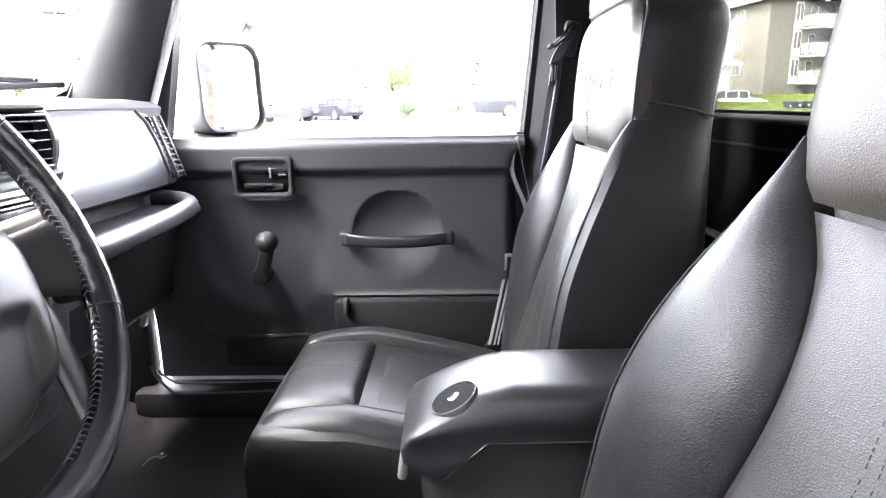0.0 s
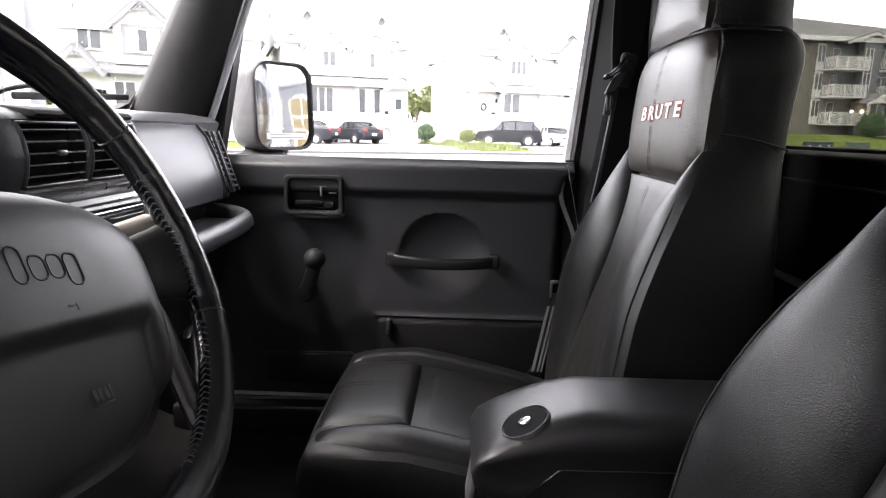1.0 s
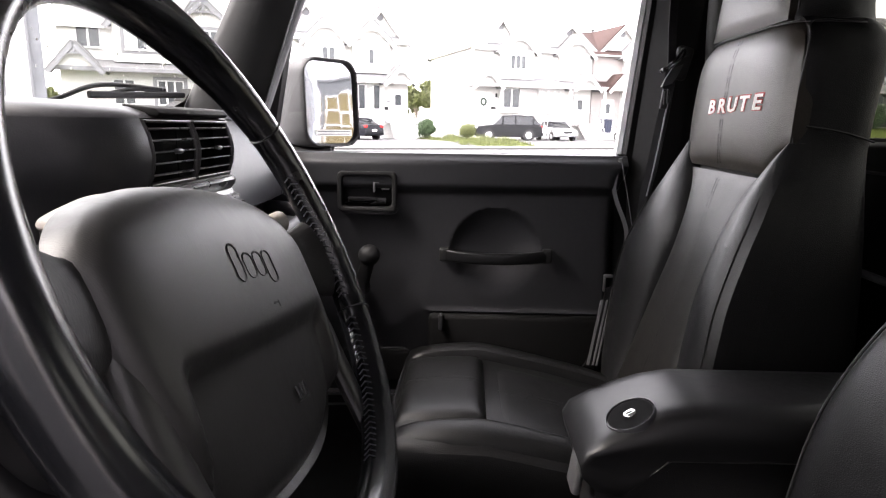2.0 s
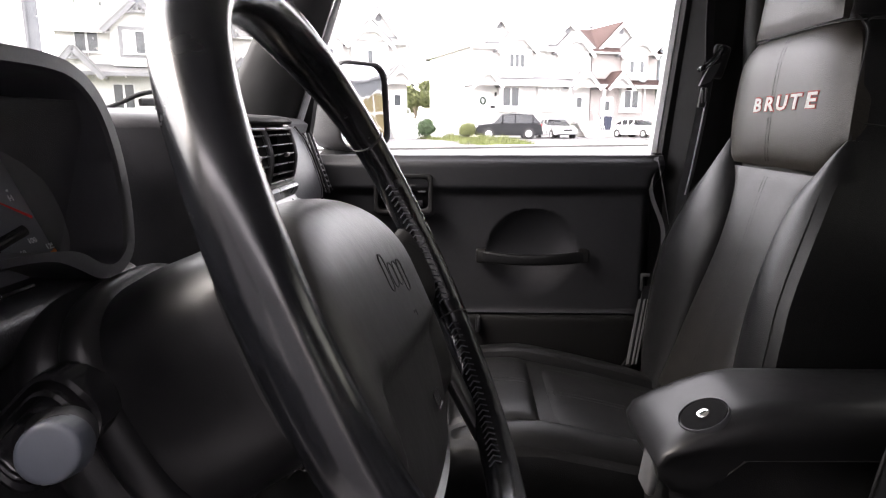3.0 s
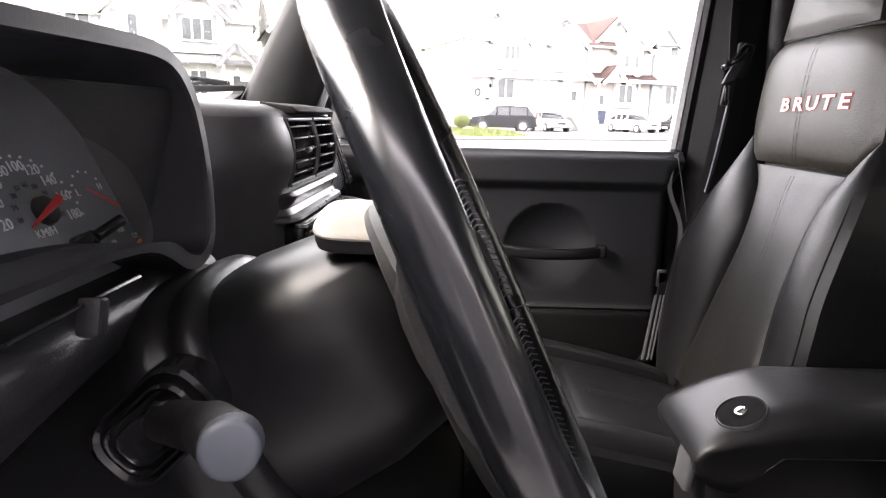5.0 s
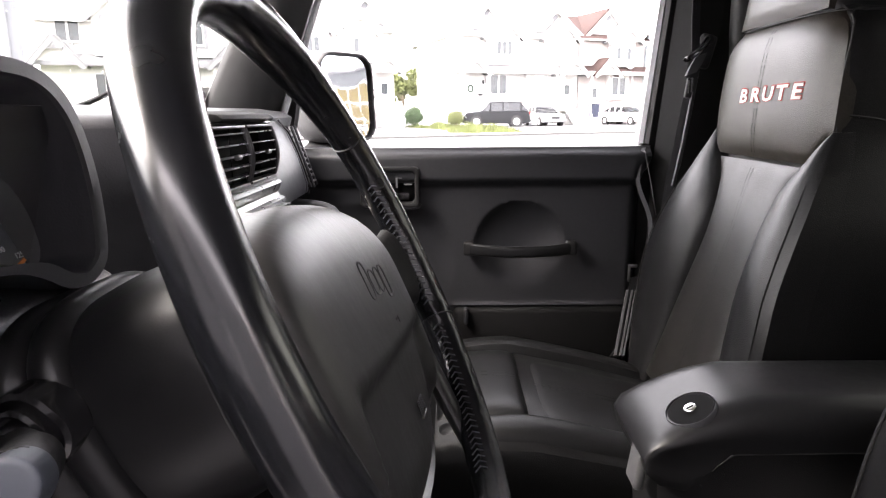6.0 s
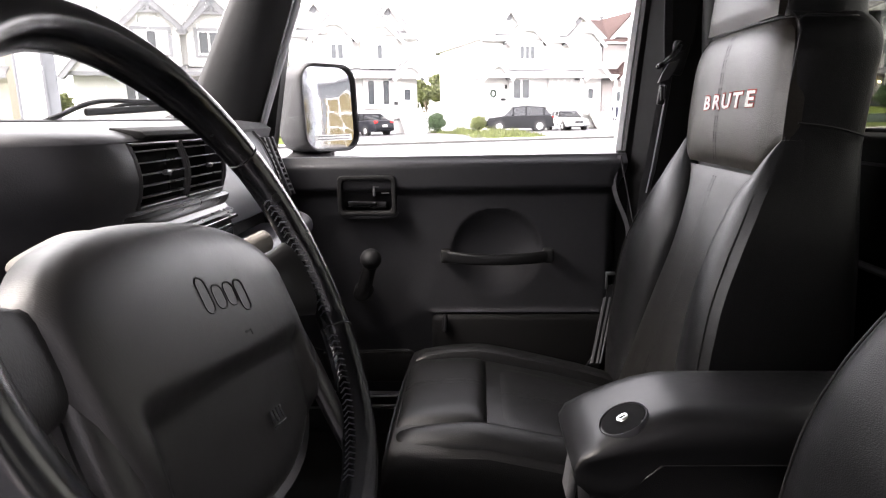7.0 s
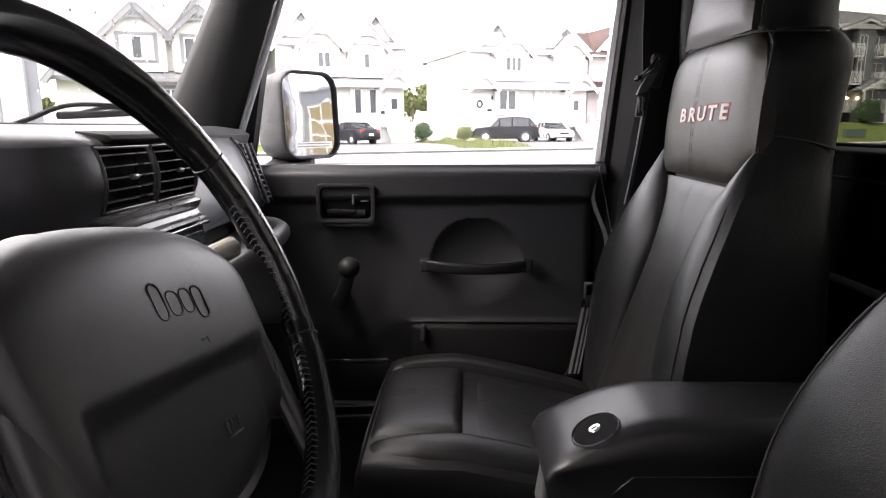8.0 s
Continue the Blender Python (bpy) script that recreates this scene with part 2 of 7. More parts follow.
def sheet(f, nu, nv, back):
    """A closed slab: its front is f(u, v), its back the same grid moved by the vector back."""
    bk = Vector(back)
    bm = bmesh.new()
    F = [[Vector(f(i / nu, j / nv)) for j in range(nv + 1)] for i in range(nu + 1)]
    A = [[bm.verts.new(p) for p in r] for r in F]
    B = [[bm.verts.new(p + bk) for p in r] for r in F]
    for i in range(nu):
        for j in range(nv):
            bm.faces.new((A[i][j], A[i + 1][j], A[i + 1][j + 1], A[i][j + 1]))
            bm.faces.new((B[i][j], B[i][j + 1], B[i + 1][j + 1], B[i + 1][j]))
    for i in range(nu):
        for j in (0, nv):
            bm.faces.new((A[i][j], A[i + 1][j], B[i + 1][j], B[i][j]))
    for j in range(nv):
        for i in (0, nu):
            bm.faces.new((A[i][j], A[i][j + 1], B[i][j + 1], B[i][j]))
    return bm


def pillow(f, n, bulge, nu=16, nv=16, back=0.03, k=6.0):
    """An upholstered patch: the grid f(u, v), puffed along the vector n, drawn in at the edges."""
    nn = Vector(n).normalized()

    def g(u, v):
        e = (1 - abs(2 * u - 1) ** k) * (1 - abs(2 * v - 1) ** k)
        return Vector(f(u, v)) + nn * bulge * (e ** 0.5)
    return sheet(g, nu, nv, -nn * back)


def bar(c, s, rot=None):
    return rbox(c, s, 0, 1, rot)


def lerp(a, b, t):
    return a + (b - a) * t


def table(rows, z):
    """Smooth look-up in rows of (z, value), with no overshoot between them."""
    if z <= rows[0][0]:
        return rows[0][1]
    if z >= rows[-1][0]:
        return rows[-1][1]
    i = max(k for k in range(len(rows) - 1) if rows[k][0] <= z)

    def slope(k):
        return (rows[k + 1][1] - rows[k][1]) / (rows[k + 1][0] - rows[k][0])

    def tangent(k):
        if k == 0 or k == len(rows) - 1:
            return slope(min(k, len(rows) - 2))
        a, b = slope(k - 1), slope(k)
        return 2 * a * b / (a + b) if a * b > 0 else 0.0
    h = rows[i + 1][0] - rows[i][0]
    t = (z - rows[i][0]) / h
    return ((1 + 2 * t) * (1 - t) ** 2 * rows[i][1] + t * (1 - t) ** 2 * h * tangent(i)
            + t * t * (3 - 2 * t) * rows[i + 1][1] + t * t * (t - 1) * h * tangent(i + 1))


def step(a, b, x):
    t = min(max((x - a) / (b - a), 0), 1)
    return t * t * (3 - 2 * t)


def round_rect(w, h, r, n=5, k=0.0):
    """Corners of a rounded rectangle in y, z; k skews the sides."""
    out = []
    for cx, cz, a0 in ((w - r, h - r, 0), (-w + r, h - r, 90), (-w + r, -h + r, 180), (w - r, -h + r, 270)):
        for i in range(n + 1):
            a = radians(a0 + 90 * i / n)
            out.append((cx + r * math.cos(a) + k * (cz + r * math.sin(a)), cz + r * math.sin(a)))
    return out


def text_mesh(body, size, depth, m, bold=0.0):
    """Letters of the built-in font as a bmesh, at the pose m."""
    cu = bpy.data.curves.new("letters", "FONT")
    cu.body, cu.size, cu.extrude, cu.offset = body, size, depth, bold
    cu.align_x, cu.align_y, cu.resolution_u = "CENTER", "CENTER", 2
    ob = bpy.data.objects.new("letters", cu)
    me = bpy.data.meshes.new_from_object(ob)
    bm = bmesh.new()
    bm.from_mesh(me)
    bpy.data.objects.remove(ob)
    bpy.data.meshes.remove(me)
    bpy.data.curves.remove(cu)
    bmesh.ops.transform(bm, matrix=m, verts=bm.verts)
    return bm


# ---- the vehicle's shell ----
CY = 0.615  # the vehicle's middle line


def mirror_y(bm):
    bmesh.ops.transform(bm, matrix=Matrix.Translation((0, 2 * CY, 0)) @ Matrix.Diagonal((1, -1, 1, 1)), verts=bm.verts)
    return bm


shell = fitting("floor", (0, CY, 0.62), "black carpeted cab floor pan", "floor", kind="structure")
part("carpet", sheet(lambda u, v: (lerp(-0.98, 0.56, u), lerp(-0.06, 1.29, v), 0.62 + 0.004 * noise.noise((u * 30, v * 30, 0)) + 0.16 * step(-0.62, -0.98, lerp(-0.98, 0.56, u))), 60, 50, (0, 0, -0.04)), CARPET, shell)
part("transmission_tunnel", prism([(0.45, 0.6), (0.48, 0.74), (0.53, 0.79), (0.70, 0.79), (0.75, 0.74), (0.78, 0.6)], "x", -0.95, 0.5, 0.02), CARPET, shell)

firewall = fitting("wall_front", (-1.0, CY, 0.62), "black firewall ahead of the footwell", "wall", kind="structure")
part("panel", rbox((-1.0, CY, 0.95), (0.04, 1.38, 0.7), 0.01), PLASTIC_DARK, firewall)

back = fitting("wall_rear", (0.56, CY, 0.6), "black trimmed cab back panel below a smoked rear window", "wall", kind="structure")
part("lower_panel", prism([(0.505, 0.60), (0.500, 1.20), (0.495, 1.248), (0.52, 1.255), (0.56, 1.252), (0.57, 0.60)], "y", -0.07, 1.30, 0.008), JAMB_BLACK, back)
part("seam_trim", tube([(0.499, 0.0, 1.206), (0.499, 1.26, 1.206)], 0.003, segs=6), PLASTIC, back)
part("header", rbox((0.545, CY, 1.600), (0.06, 1.36, 0.05), 0.01), PLASTIC_DARK, back)
part("load_bar", tube(smooth_path([(0.485, 0.75, 1.045), (0.485, 1.0, 1.047), (0.485, 1.16, 1.045), (0.50, 1.22, 1.03)], 6), 0.007, segs=8), STRIP_GREY, back, "thin pale grey tie bar")
rear_glass = fitting("window_rear", (0.575, CY, 1.25), "smoked rear window of the cab", "window", kind="structure")
part("pane", rbox((0.537, CY, 1.412), (0.005, 1.32, 0.346), 0.001), GLASS_TINT, rear_glass)
part("gasket", join(*[tube([(0.533, -0.04, 1.256), (0.533, 1.27, 1.256)], 0.005, segs=8), tube([(0.533, -0.04, 1.575), (0.533, 1.27, 1.575)], 0.006, segs=8)]), RUBBER, rear_glass)

ceiling = fitting("ceiling", (0, CY, 1.62), "unseen grey headliner of the cab roof, lightened to bounce light", "ceiling", kind="structure")
part("headliner", rbox((0.02, CY, 1.64), (1.20, 1.38, 0.035), 0.015), HEADLINER, ceiling)
part("outer_skin", rbox((0.02, CY, 1.68), (1.22, 1.40, 0.03), 0.012), WHITE_PAINT, ceiling)


def pillar_front(side):
    """Windscreen pillar trim; it leans back with the windscreen."""
    sec = [(-0.706, 1.205), (-0.690, 1.198), (-0.645, 1.196), (-0.604, 1.203), (-0.578, 1.219), (-0.564, 1.236), (-0.568, 1.262), (-0.60, 1.295), (-0.660, 1.285), (-0.704, 1.232), (-0.709, 1.210)]
    rings = []
    for z in (1.20, 1.30, 1.36, 1.42, 1.48, 1.55, 1.63):
        rings.append([(x + lerp(0.525, 0.378, step(-0.69, -0.57, x)) * (z - 1.30), y - 0.02 * (z - 1.30), z) for x, y in sec])
    bm = loft(rings)
    # rounded lower corner of the windscreen opening
    add(bm, loft([[(-0.708 - 0.02 * k, 1.207, 1.300), (-0.690 - 0.02 * k, 1.206, 1.335), (-0.702 - 0.02 * k, 1.198, 1.312), (-0.709 - 0.02 * k, 1.170, 1.301)] for k in (0, 1)]))
    return bm if side > 0 else mirror_y(bm)


def strip_front(side):
    bm = tube([(-0.564 + 0.378 * (z - 1.28), 1.243, z) for z in (1.205, 1.28, 1.36, 1.44, 1.52, 1.62)], 0.0065, 0.009, 10, up=(0, 1, 0))
    return bm if side > 0 else mirror_y(bm)


for side, label in ((1, "black windscreen pillar trim with a grey seal strip"), (-1, "black windscreen pillar trim with a grey seal strip")):
    pil = fitting("pillar_front", (-0.65, CY + side * 0.6, 1.2), label, "pillar", "windscreen pillars", "structure")
    part("trim", pillar_front(side), PLASTIC_DARK, pil)
    part("seal", strip_front(side), STRIP_GREY if side > 0 else RUBBER, pil, "pale grey rubber seal")

ws = fitting("windscreen", (-0.68, CY, 1.28), "flat windscreen with dried water marks", "window", kind="structure")
part("pane", loft([[(-0.722, 0.02, 1.27), (-0.562, 0.02, 1.61), (-0.562, 1.21, 1.61), (-0.722, 1.21, 1.27)], [(-0.717, 0.02, 1.27), (-0.557, 0.02, 1.61), (-0.557, 1.21, 1.61), (-0.717, 1.21, 1.27)]]), GLASS_WS, ws, smooth=False)
part("lower_gasket", tube([(-0.708, 0.02, 1.293), (-0.708, 1.21, 1.293)], 0.009, 0.006, 8), RUBBER, ws)
random.seed(4)
drops = bmesh.new()
for i in range(420):
    z = 1.31 + 0.27 * random.random() ** 0.7
    y = 0.1 + 1.04 * random.random()
    x = -0.711 + 0.47 * (z - 1.28)
    r = 0.0008 + 0.0016 * random.random() ** 3
    mtx = Matrix.Translation((x, y, z)) @ Matrix.Diagonal((0.3, 1, random.choice((1, 1, 2.5)), 1))
    bmesh.ops.create_icosphere(drops, subdivisions=1, radius=r, matrix=mtx)
DROPLET = mat("dried_water_spots", (0.75, 0.75, 0.73), 0.5, scale=400)
tagged(part("water_spots", drops, DROPLET, ws), kind="stuff")
top_frame = fitting("windscreen_header", (-0.53, CY, 1.62), "black windscreen header trim", "trim", kind="structure")
part("trim", rbox((-0.535, CY, 1.625), (0.07, 1.34, 0.05), 0.012), PLASTIC_SOFT, top_frame)


def panel_y(x, z):
    """How far the door panel stands off its base plane, into the cab (positive)."""
    d = 0.0
    d += 0.016 * step(1.135, 1.155, z)                       # padded upper roll
    d -= 0.018 * step(1.19, 1.216, z) ** 2
    r1 = math.hypot(x + 0.366, z - 0.985)
    d -= 0.007 * (1 - step(0.095, 0.150, r1)) * (1 - step(1.08, 1.11, z))
    r2 = math.hypot(x + 0.092, z - 1.015)
    d -= lerp(0.020 * (1 - step(0.01, 0.100, r2)), 0.024 * math.sqrt(max(0.0, 1 - (r2 / 0.092) ** 2)), step(0.985, 1.06, z))                # dished hand recess
    d -= 0.012 * (1 - step(0.80, 0.90, z))
    d += 0.005 * math.exp(-((z - 0.889) / 0.003) ** 2) * step(-0.24, -0.225, x)
    d -= 0.05 * step(0.12, 0.17, x) ** 2 * (1 - step(1.15, 1.2, z))
    return d


def door(side, label):
    flip = (lambda b: b) if side > 0 else mirror_y
    d = fitting("door_%d" % (1 if side > 0 else 2), (-0.2, CY + side * 0.66, 0.69), label, "door", kind="structure")
    part("inner_panel", flip(sheet(lambda u, v: (lerp(-0.62, 0.165, u), 1.252 - panel_y(lerp(-0.62, 0.165, u), lerp(0.70, 1.216, v)), lerp(0.70, 1.216, v)), 150, 110, (0, 0.055, 0))), PLASTIC, d)
    part("outer_skin", flip(prism([(-0.63, 0.62), (-0.645, 1.17), (-0.60, 1.205), (0.17, 1.205), (0.185, 1.15), (0.17, 0.75), (0.08, 0.62)], "y", 1.312, 1.345, 0.008)), WHITE_PAINT, d, "white painted outer skin")
    part("belt_seal", flip(tube([(-0.56, 1.300, 1.212), (0.165, 1.300, 1.212)], 0.006, 0.005, 8)), RUBBER, d)
    # window frame: leaning front bar, rear bar, top rail
    part("frame_front", flip(loft([[(-0.556 - 0.065, 1.262, 1.205), (-0.565, 1.285, 1.205), (-0.565, 1.318, 1.205), (-0.64, 1.325, 1.205)],
                                  [(-0.488 - 0.030, 1.258, 1.60), (-0.488, 1.280, 1.60), (-0.488, 1.312, 1.60), (-0.525, 1.318, 1.60)]])), PLASTIC_DARK, d)
    part("frame_rear", flip(loft([[(0.149, 1.290, 1.20), (0.158, 1.286, 1.20), (0.166, 1.30, 1.20), (0.166, 1.325, 1.20), (0.150, 1.318, 1.20)],
                                 [(0.187, 1.286, 1.60), (0.196, 1.282, 1.60), (0.204, 1.296, 1.60), (0.204, 1.32, 1.60), (0.188, 1.312, 1.60)]])), WHITE_PAINT, d, "white painted rear window frame")
    part("frame_seal", flip(loft([[(0.159, 1.282, 1.20), (0.164, 1.268, 1.20), (0.19, 1.268, 1.20), (0.19, 1.31, 1.20), (0.167, 1.31, 1.20)],
                                 [(0.197, 1.278, 1.60), (0.202, 1.264, 1.60), (0.228, 1.264, 1.60), (0.228, 1.306, 1.60), (0.205, 1.306, 1.60)]])), JAMB_BLACK, d, "black rubber window seal")
    part("frame_top", flip(rbox((-0.14, 1.298, 1.605), (0.72, 0.045, 0.04), 0.008)), PLASTIC_DARK, d)
    if side > 0:
        part("pane", loft([[(-0.566, 1.303, 1.21), (0.150, 1.303, 1.21), (0.188, 1.299, 1.59), (-0.490, 1.299, 1.59)], [(-0.566, 1.307, 1.21), (0.150, 1.307, 1.21), (0.188, 1.303, 1.59), (-0.490, 1.303, 1.59)]]), GLASS, d, smooth=False)
    # latch recess and lever
    bezel_rings = []
    for w_, h_, y_ in ((0.0590, 0.0400, 1.250), (0.0600, 0.0410, 1.232), (0.0585, 0.0395, 1.2285), (0.0555, 0.0365, 1.2275), (0.0520, 0.0330, 1.2290), (0.0500, 0.0310, 1.2350), (0.0495, 0.0305, 1.246)):
        bezel_rings.append([(-0.3555 + a_, y_, 1.1395 + b_) for a_, b_ in round_rect(w_, h_, 0.010, 4)])
    bez = part("handle_bezel", flip(loft(bezel_rings, caps=False)), PLASTIC_DARK, d, "dark rounded latch surround")
    part("bezel_shelf", flip(tube(smooth_path([(-0.405, 1.236, 1.0985), (-0.380, 1.233, 1.0965), (-0.330, 1.233, 1.0965), (-0.302, 1.235, 1.0985), (-0.2955, 1.236, 1.106)], 4), 0.003, 0.004, 8)), PLASTIC, bez)
    # back plate whose near-black colour carries the recess's shade
    part("recess", flip(rbox((-0.3555, 1.2445, 1.1395), (0.106, 0.004, 0.066), 0.001)), RECESS_SHADE, bez)
    part("lever", flip(join(rbox((-0.366, 1.236, 1.124), (0.058, 0.008, 0.010), 0.003), rbox((-0.334, 1.238, 1.120), (0.036, 0.006, 0.016), 0.003), rbox((-0.360, 1.241, 1.116), (0.086, 0.004, 0.003), 0.001))), PLASTIC_GLOSS, bez, "glossy black latch lever")
    part("lock_slide", flip(join(rbox((-0.3415, 1.237, 1.148), (0.004, 0.007, 0.020), 0.001), rbox((-0.336, 1.238, 1.157), (0.010, 0.005, 0.003), 0.001), rbox((-0.319, 1.240, 1.152), (0.016, 0.003, 0.003), 0.001), rbox((-0.319, 1.240, 1.144), (0.016, 0.003, 0.003), 0.001))), SEAL_GREY, bez, "grey lock slide")
    # window crank
    crank = part("window_crank", flip(join(cyl((-0.373, 1.252, 0.938), (-0.373, 1.214, 0.938), 0.021, 0.017, 22, 0.004),
                                           loft([[(lerp(-0.373, -0.347, k) + (0.0165 - 0.003 * k) * c, lerp(1.221, 1.210, k) + 0.007 * s_, lerp(0.935, 1.016, k)) for c, s_ in ((-1, 0.6), (-0.8, -0.6), (-0.5, -1), (0.5, -1), (0.8, -0.6), (1, 0.6))] for k in (0, 0.25, 0.5, 0.75, 1)]))), RUBBER, d)
    knob = bmesh.new()
    bmesh.ops.create_uvsphere(knob, u_segments=22, v_segments=14, radius=0.0215, matrix=Matrix.Translation((-0.346, 1.192, 1.017)) @ Matrix.Diagonal((1, 1.1, 1, 1)))
    part("knob", flip(knob), RUBBER, crank)
    # pull strap bridging the round recess
    strap_rings = []
    for i in range(25):
        k = i / 24
        bow = 1 - abs(2 * k - 1) ** 2.4
        zc, yc = 1.0125 - 0.004 * bow, 1.236 - 0.020 * bow
        strap_rings.append([(lerp(-0.201, 0.016, k), yc + 0.0055 * math.cos(q) * abs(math.cos(q)) ** -0.4, zc + (0.0125 - 0.001 * bow) * math.copysign(abs(math.sin(q)) ** 0.6, math.sin(q))) for q in [math.pi * (2 * n_ + 1) / 16 for n_ in range(16)]])
    strap_ = part("pull_strap", flip(loft(strap_rings)), COLUMN_BLACK, d, "black rubber pull strap")
    for xe in (-0.197, 0.012):
        part("strap_end", flip(rbox((xe, 1.238, 1.0125), (0.022, 0.020, 0.029), 0.005, 3)), PLASTIC_DARK, strap_)
    part("map_pocket", flip(rbox((-0.05, 1.2535, 0.80), (0.36, 0.03, 0.165), 0.012, 3)), JAMB_BLACK, d)
    part("pocket_stay", flip(rbox((-0.203, 1.236, 0.868), (0.010, 0.022, 0.034), 0.004, 2)), PLASTIC, d)
    part("pocket_lip", flip(tube(smooth_path([(-0.28, 1.240, 0.806), (-0.44, 1.240, 0.803), (-0.485, 1.240, 0.810), (-0.503, 1.240, 0.828), (-0.506, 1.240, 0.852)], 5), 0.0022, segs=8)), PLASTIC, d)
    part("kick_pocket", flip(rbox((-0.37, 1.25, 0.765), (0.20, 0.02, 0.07), 0.008, 3)), PLASTIC_DARK, d)
    return d


door(1, "closed black passenger door with wind-up window and pull strap")
open_door = door(-1, "open driver's door with its window wound down")
# swung open out of view so more light reaches the wheel and column
HINGE = Matrix.Translation(VEH @ Vector((-0.63, -0.10, 0)))
open_door.matrix_basis = HINGE @ Matrix.Rotation(radians(-56), 4, "Z") @ HINGE.inverted() @ open_door.matrix_basis

for side in (1, -1):
    flip = (lambda b: b) if side > 0 else mirror_y
    sill = fitting("door_sill", (-0.2, CY + side * 0.63, 0.68), "black door sill with pale scuff strips", "sill", "door sills", "structure")
    part("sill_box", flip(rbox((-0.2, 1.265, 0.64), (0.95, 0.08, 0.075), 0.012)), PLASTIC_DARK, sill)
    part("scuff_strip", flip(tube(smooth_path([(-0.617, 1.235, 0.728), (-0.606, 1.235, 0.715), (-0.585, 1.235, 0.702), (-0.555, 1.235, 0.697), (-0.37, 1.235, 0.7005), (-0.1, 1.235, 0.706), (0.2, 1.235, 0.712)], 6), 0.0028, segs=8)), SEAL_GREY, sill)
    part("scuff_strip", flip(tube(smooth_path([(-0.626, 1.225, 0.742), (-0.620, 1.225, 0.726), (-0.594, 1.225, 0.690), (-0.555, 1.225, 0.677), (-0.37, 1.225, 0.683), (-0.1, 1.225, 0.688), (0.2, 1.225, 0.694)], 6), 0.0028, segs=8)), SEAL_GREY, sill)
    kick = fitting("wall_kick_panel", (-0.8, CY + side * 0.63, 0.62), "black kick panel beside the footwell", "wall", kind="structure")
    part("panel", flip(rbox((-0.82, 1.285, 0.95), (0.36, 0.05, 0.68), 0.015)), PLASTIC_DARK, kick)
    quarter = fitting("wall_quarter", (0.4, CY + side * 0.65, 0.62), "black quarter trim behind the door", "wall", kind="structure")
    part("panel", flip(prism([(0.20, 0.6), (0.20, 1.20), (0.235, 1.62), (0.548, 1.62), (0.548, 0.6)], "y", 1.268, 1.30, 0.006)), JAMB_BLACK, quarter)
    part("outer_skin", flip(prism([(0.19, 0.62), (0.19, 1.20), (0.228, 1.64), (0.552, 1.64), (0.552, 0.62)], "y", 1.303, 1.345, 0.006)), WHITE_PAINT, quarter)
    part("pillar_trim", flip(loft([[(0.172, 1.262, 1.16), (0.20, 1.225, 1.16), (0.25, 1.225, 1.16), (0.25, 1.28, 1.16)], [(0.212, 1.262, 1.62), (0.24, 1.225, 1.62), (0.29, 1.225, 1.62), (0.29, 1.28, 1.62)]])), JAMB_BLACK, quarter)
    part("lower_trim", flip(loft([[(0.172, 1.262, 0.62), (0.19, 1.235, 0.62), (0.25, 1.235, 0.62), (0.25, 1.28, 0.62)], [(0.172, 1.262, 1.16), (0.20, 1.225, 1.16), (0.25, 1.225, 1.16), (0.25, 1.28, 1.16)]])), JAMB_BLACK, quarter)
    part("jamb", flip(rbox((0.176, 1.286, 0.92), (0.050, 0.034, 0.60), 0.004)), JAMB_BLACK, quarter)
    part("door_seal", flip(ribbon(smooth_path([(0.150, 1.246, 1.213), (0.146, 1.244, 1.196), (0.1405, 1.242, 1.157), (0.146, 1.241, 1.129), (0.1635, 1.240, 1.088), (0.171, 1.240, 1.059), (0.172, 1.240, 1.02)], 6), 0.008, 0.003, (1, -0.4, 0.3))), SEAL_GREY, quarter, "pale grey rubber door seal")
    hoop = fitting("roll_bar", (0.33, CY + side * 0.58, 0.62), "padded black roll bar hoop behind the seats", "roll bar", "roll bars", "structure")
    part("padding", flip(tube(smooth_path([(0.36, 1.21, 0.62), (0.345, 1.205, 0.95), (0.32, 1.195, 1.25), (0.30, 1.185, 1.45), (0.30, 1.16, 1.58), (0.31, 1.05, 1.60), (0.31, CY, 1.60)], 6), 0.026, segs=14, up=(1, 0, 0))), PLASTIC_DARK, hoop)

# the body seen in the door mirror: cab corner and pickup bed
bed = fitting("pickup_bed", (1.2, CY, 0.6), "white painted pickup bed behind the cab", "pickup bed")
part("side_panel", prism([(0.554, 0.66), (0.554, 1.18), (1.95, 1.18), (1.95, 0.66)], "y", 1.31, 1.345, 0.01), WHITE_PAINT, bed)
part("side_panel", mirror_y(prism([(0.554, 0.66), (0.554, 1.18), (1.95, 1.18), (1.95, 0.66)], "y", 1.31, 1.345, 0.01)), WHITE_PAINT, bed)
part("tailgate", rbox((1.94, CY, 0.92), (0.03, 1.38, 0.5), 0.008), WHITE_PAINT, bed)
part("bed_floor", rbox((1.26, CY, 0.66), (1.40, 1.38, 0.03), 0.004), PLASTIC_DARK, bed)
hood = fitting("bonnet", (-1.3, CY, 1.0), "white painted bonnet ahead of the windscreen", "bonnet")
part("panel", sheet(lambda u, v: (lerp(-0.72, -2.0, u), CY + lerp(-0.52, 0.52, v) * lerp(1.0, 0.82, u), 1.20 - 0.05 * u - 0.03 * abs(2 * v - 1) ** 3), 10, 14, (0, 0, -0.03)), WHITE_PAINT, hood)
part("cowl", rbox((-0.75, CY, 1.20), (0.16, 1.32, 0.06), 0.012), WHITE_PAINT, hood)


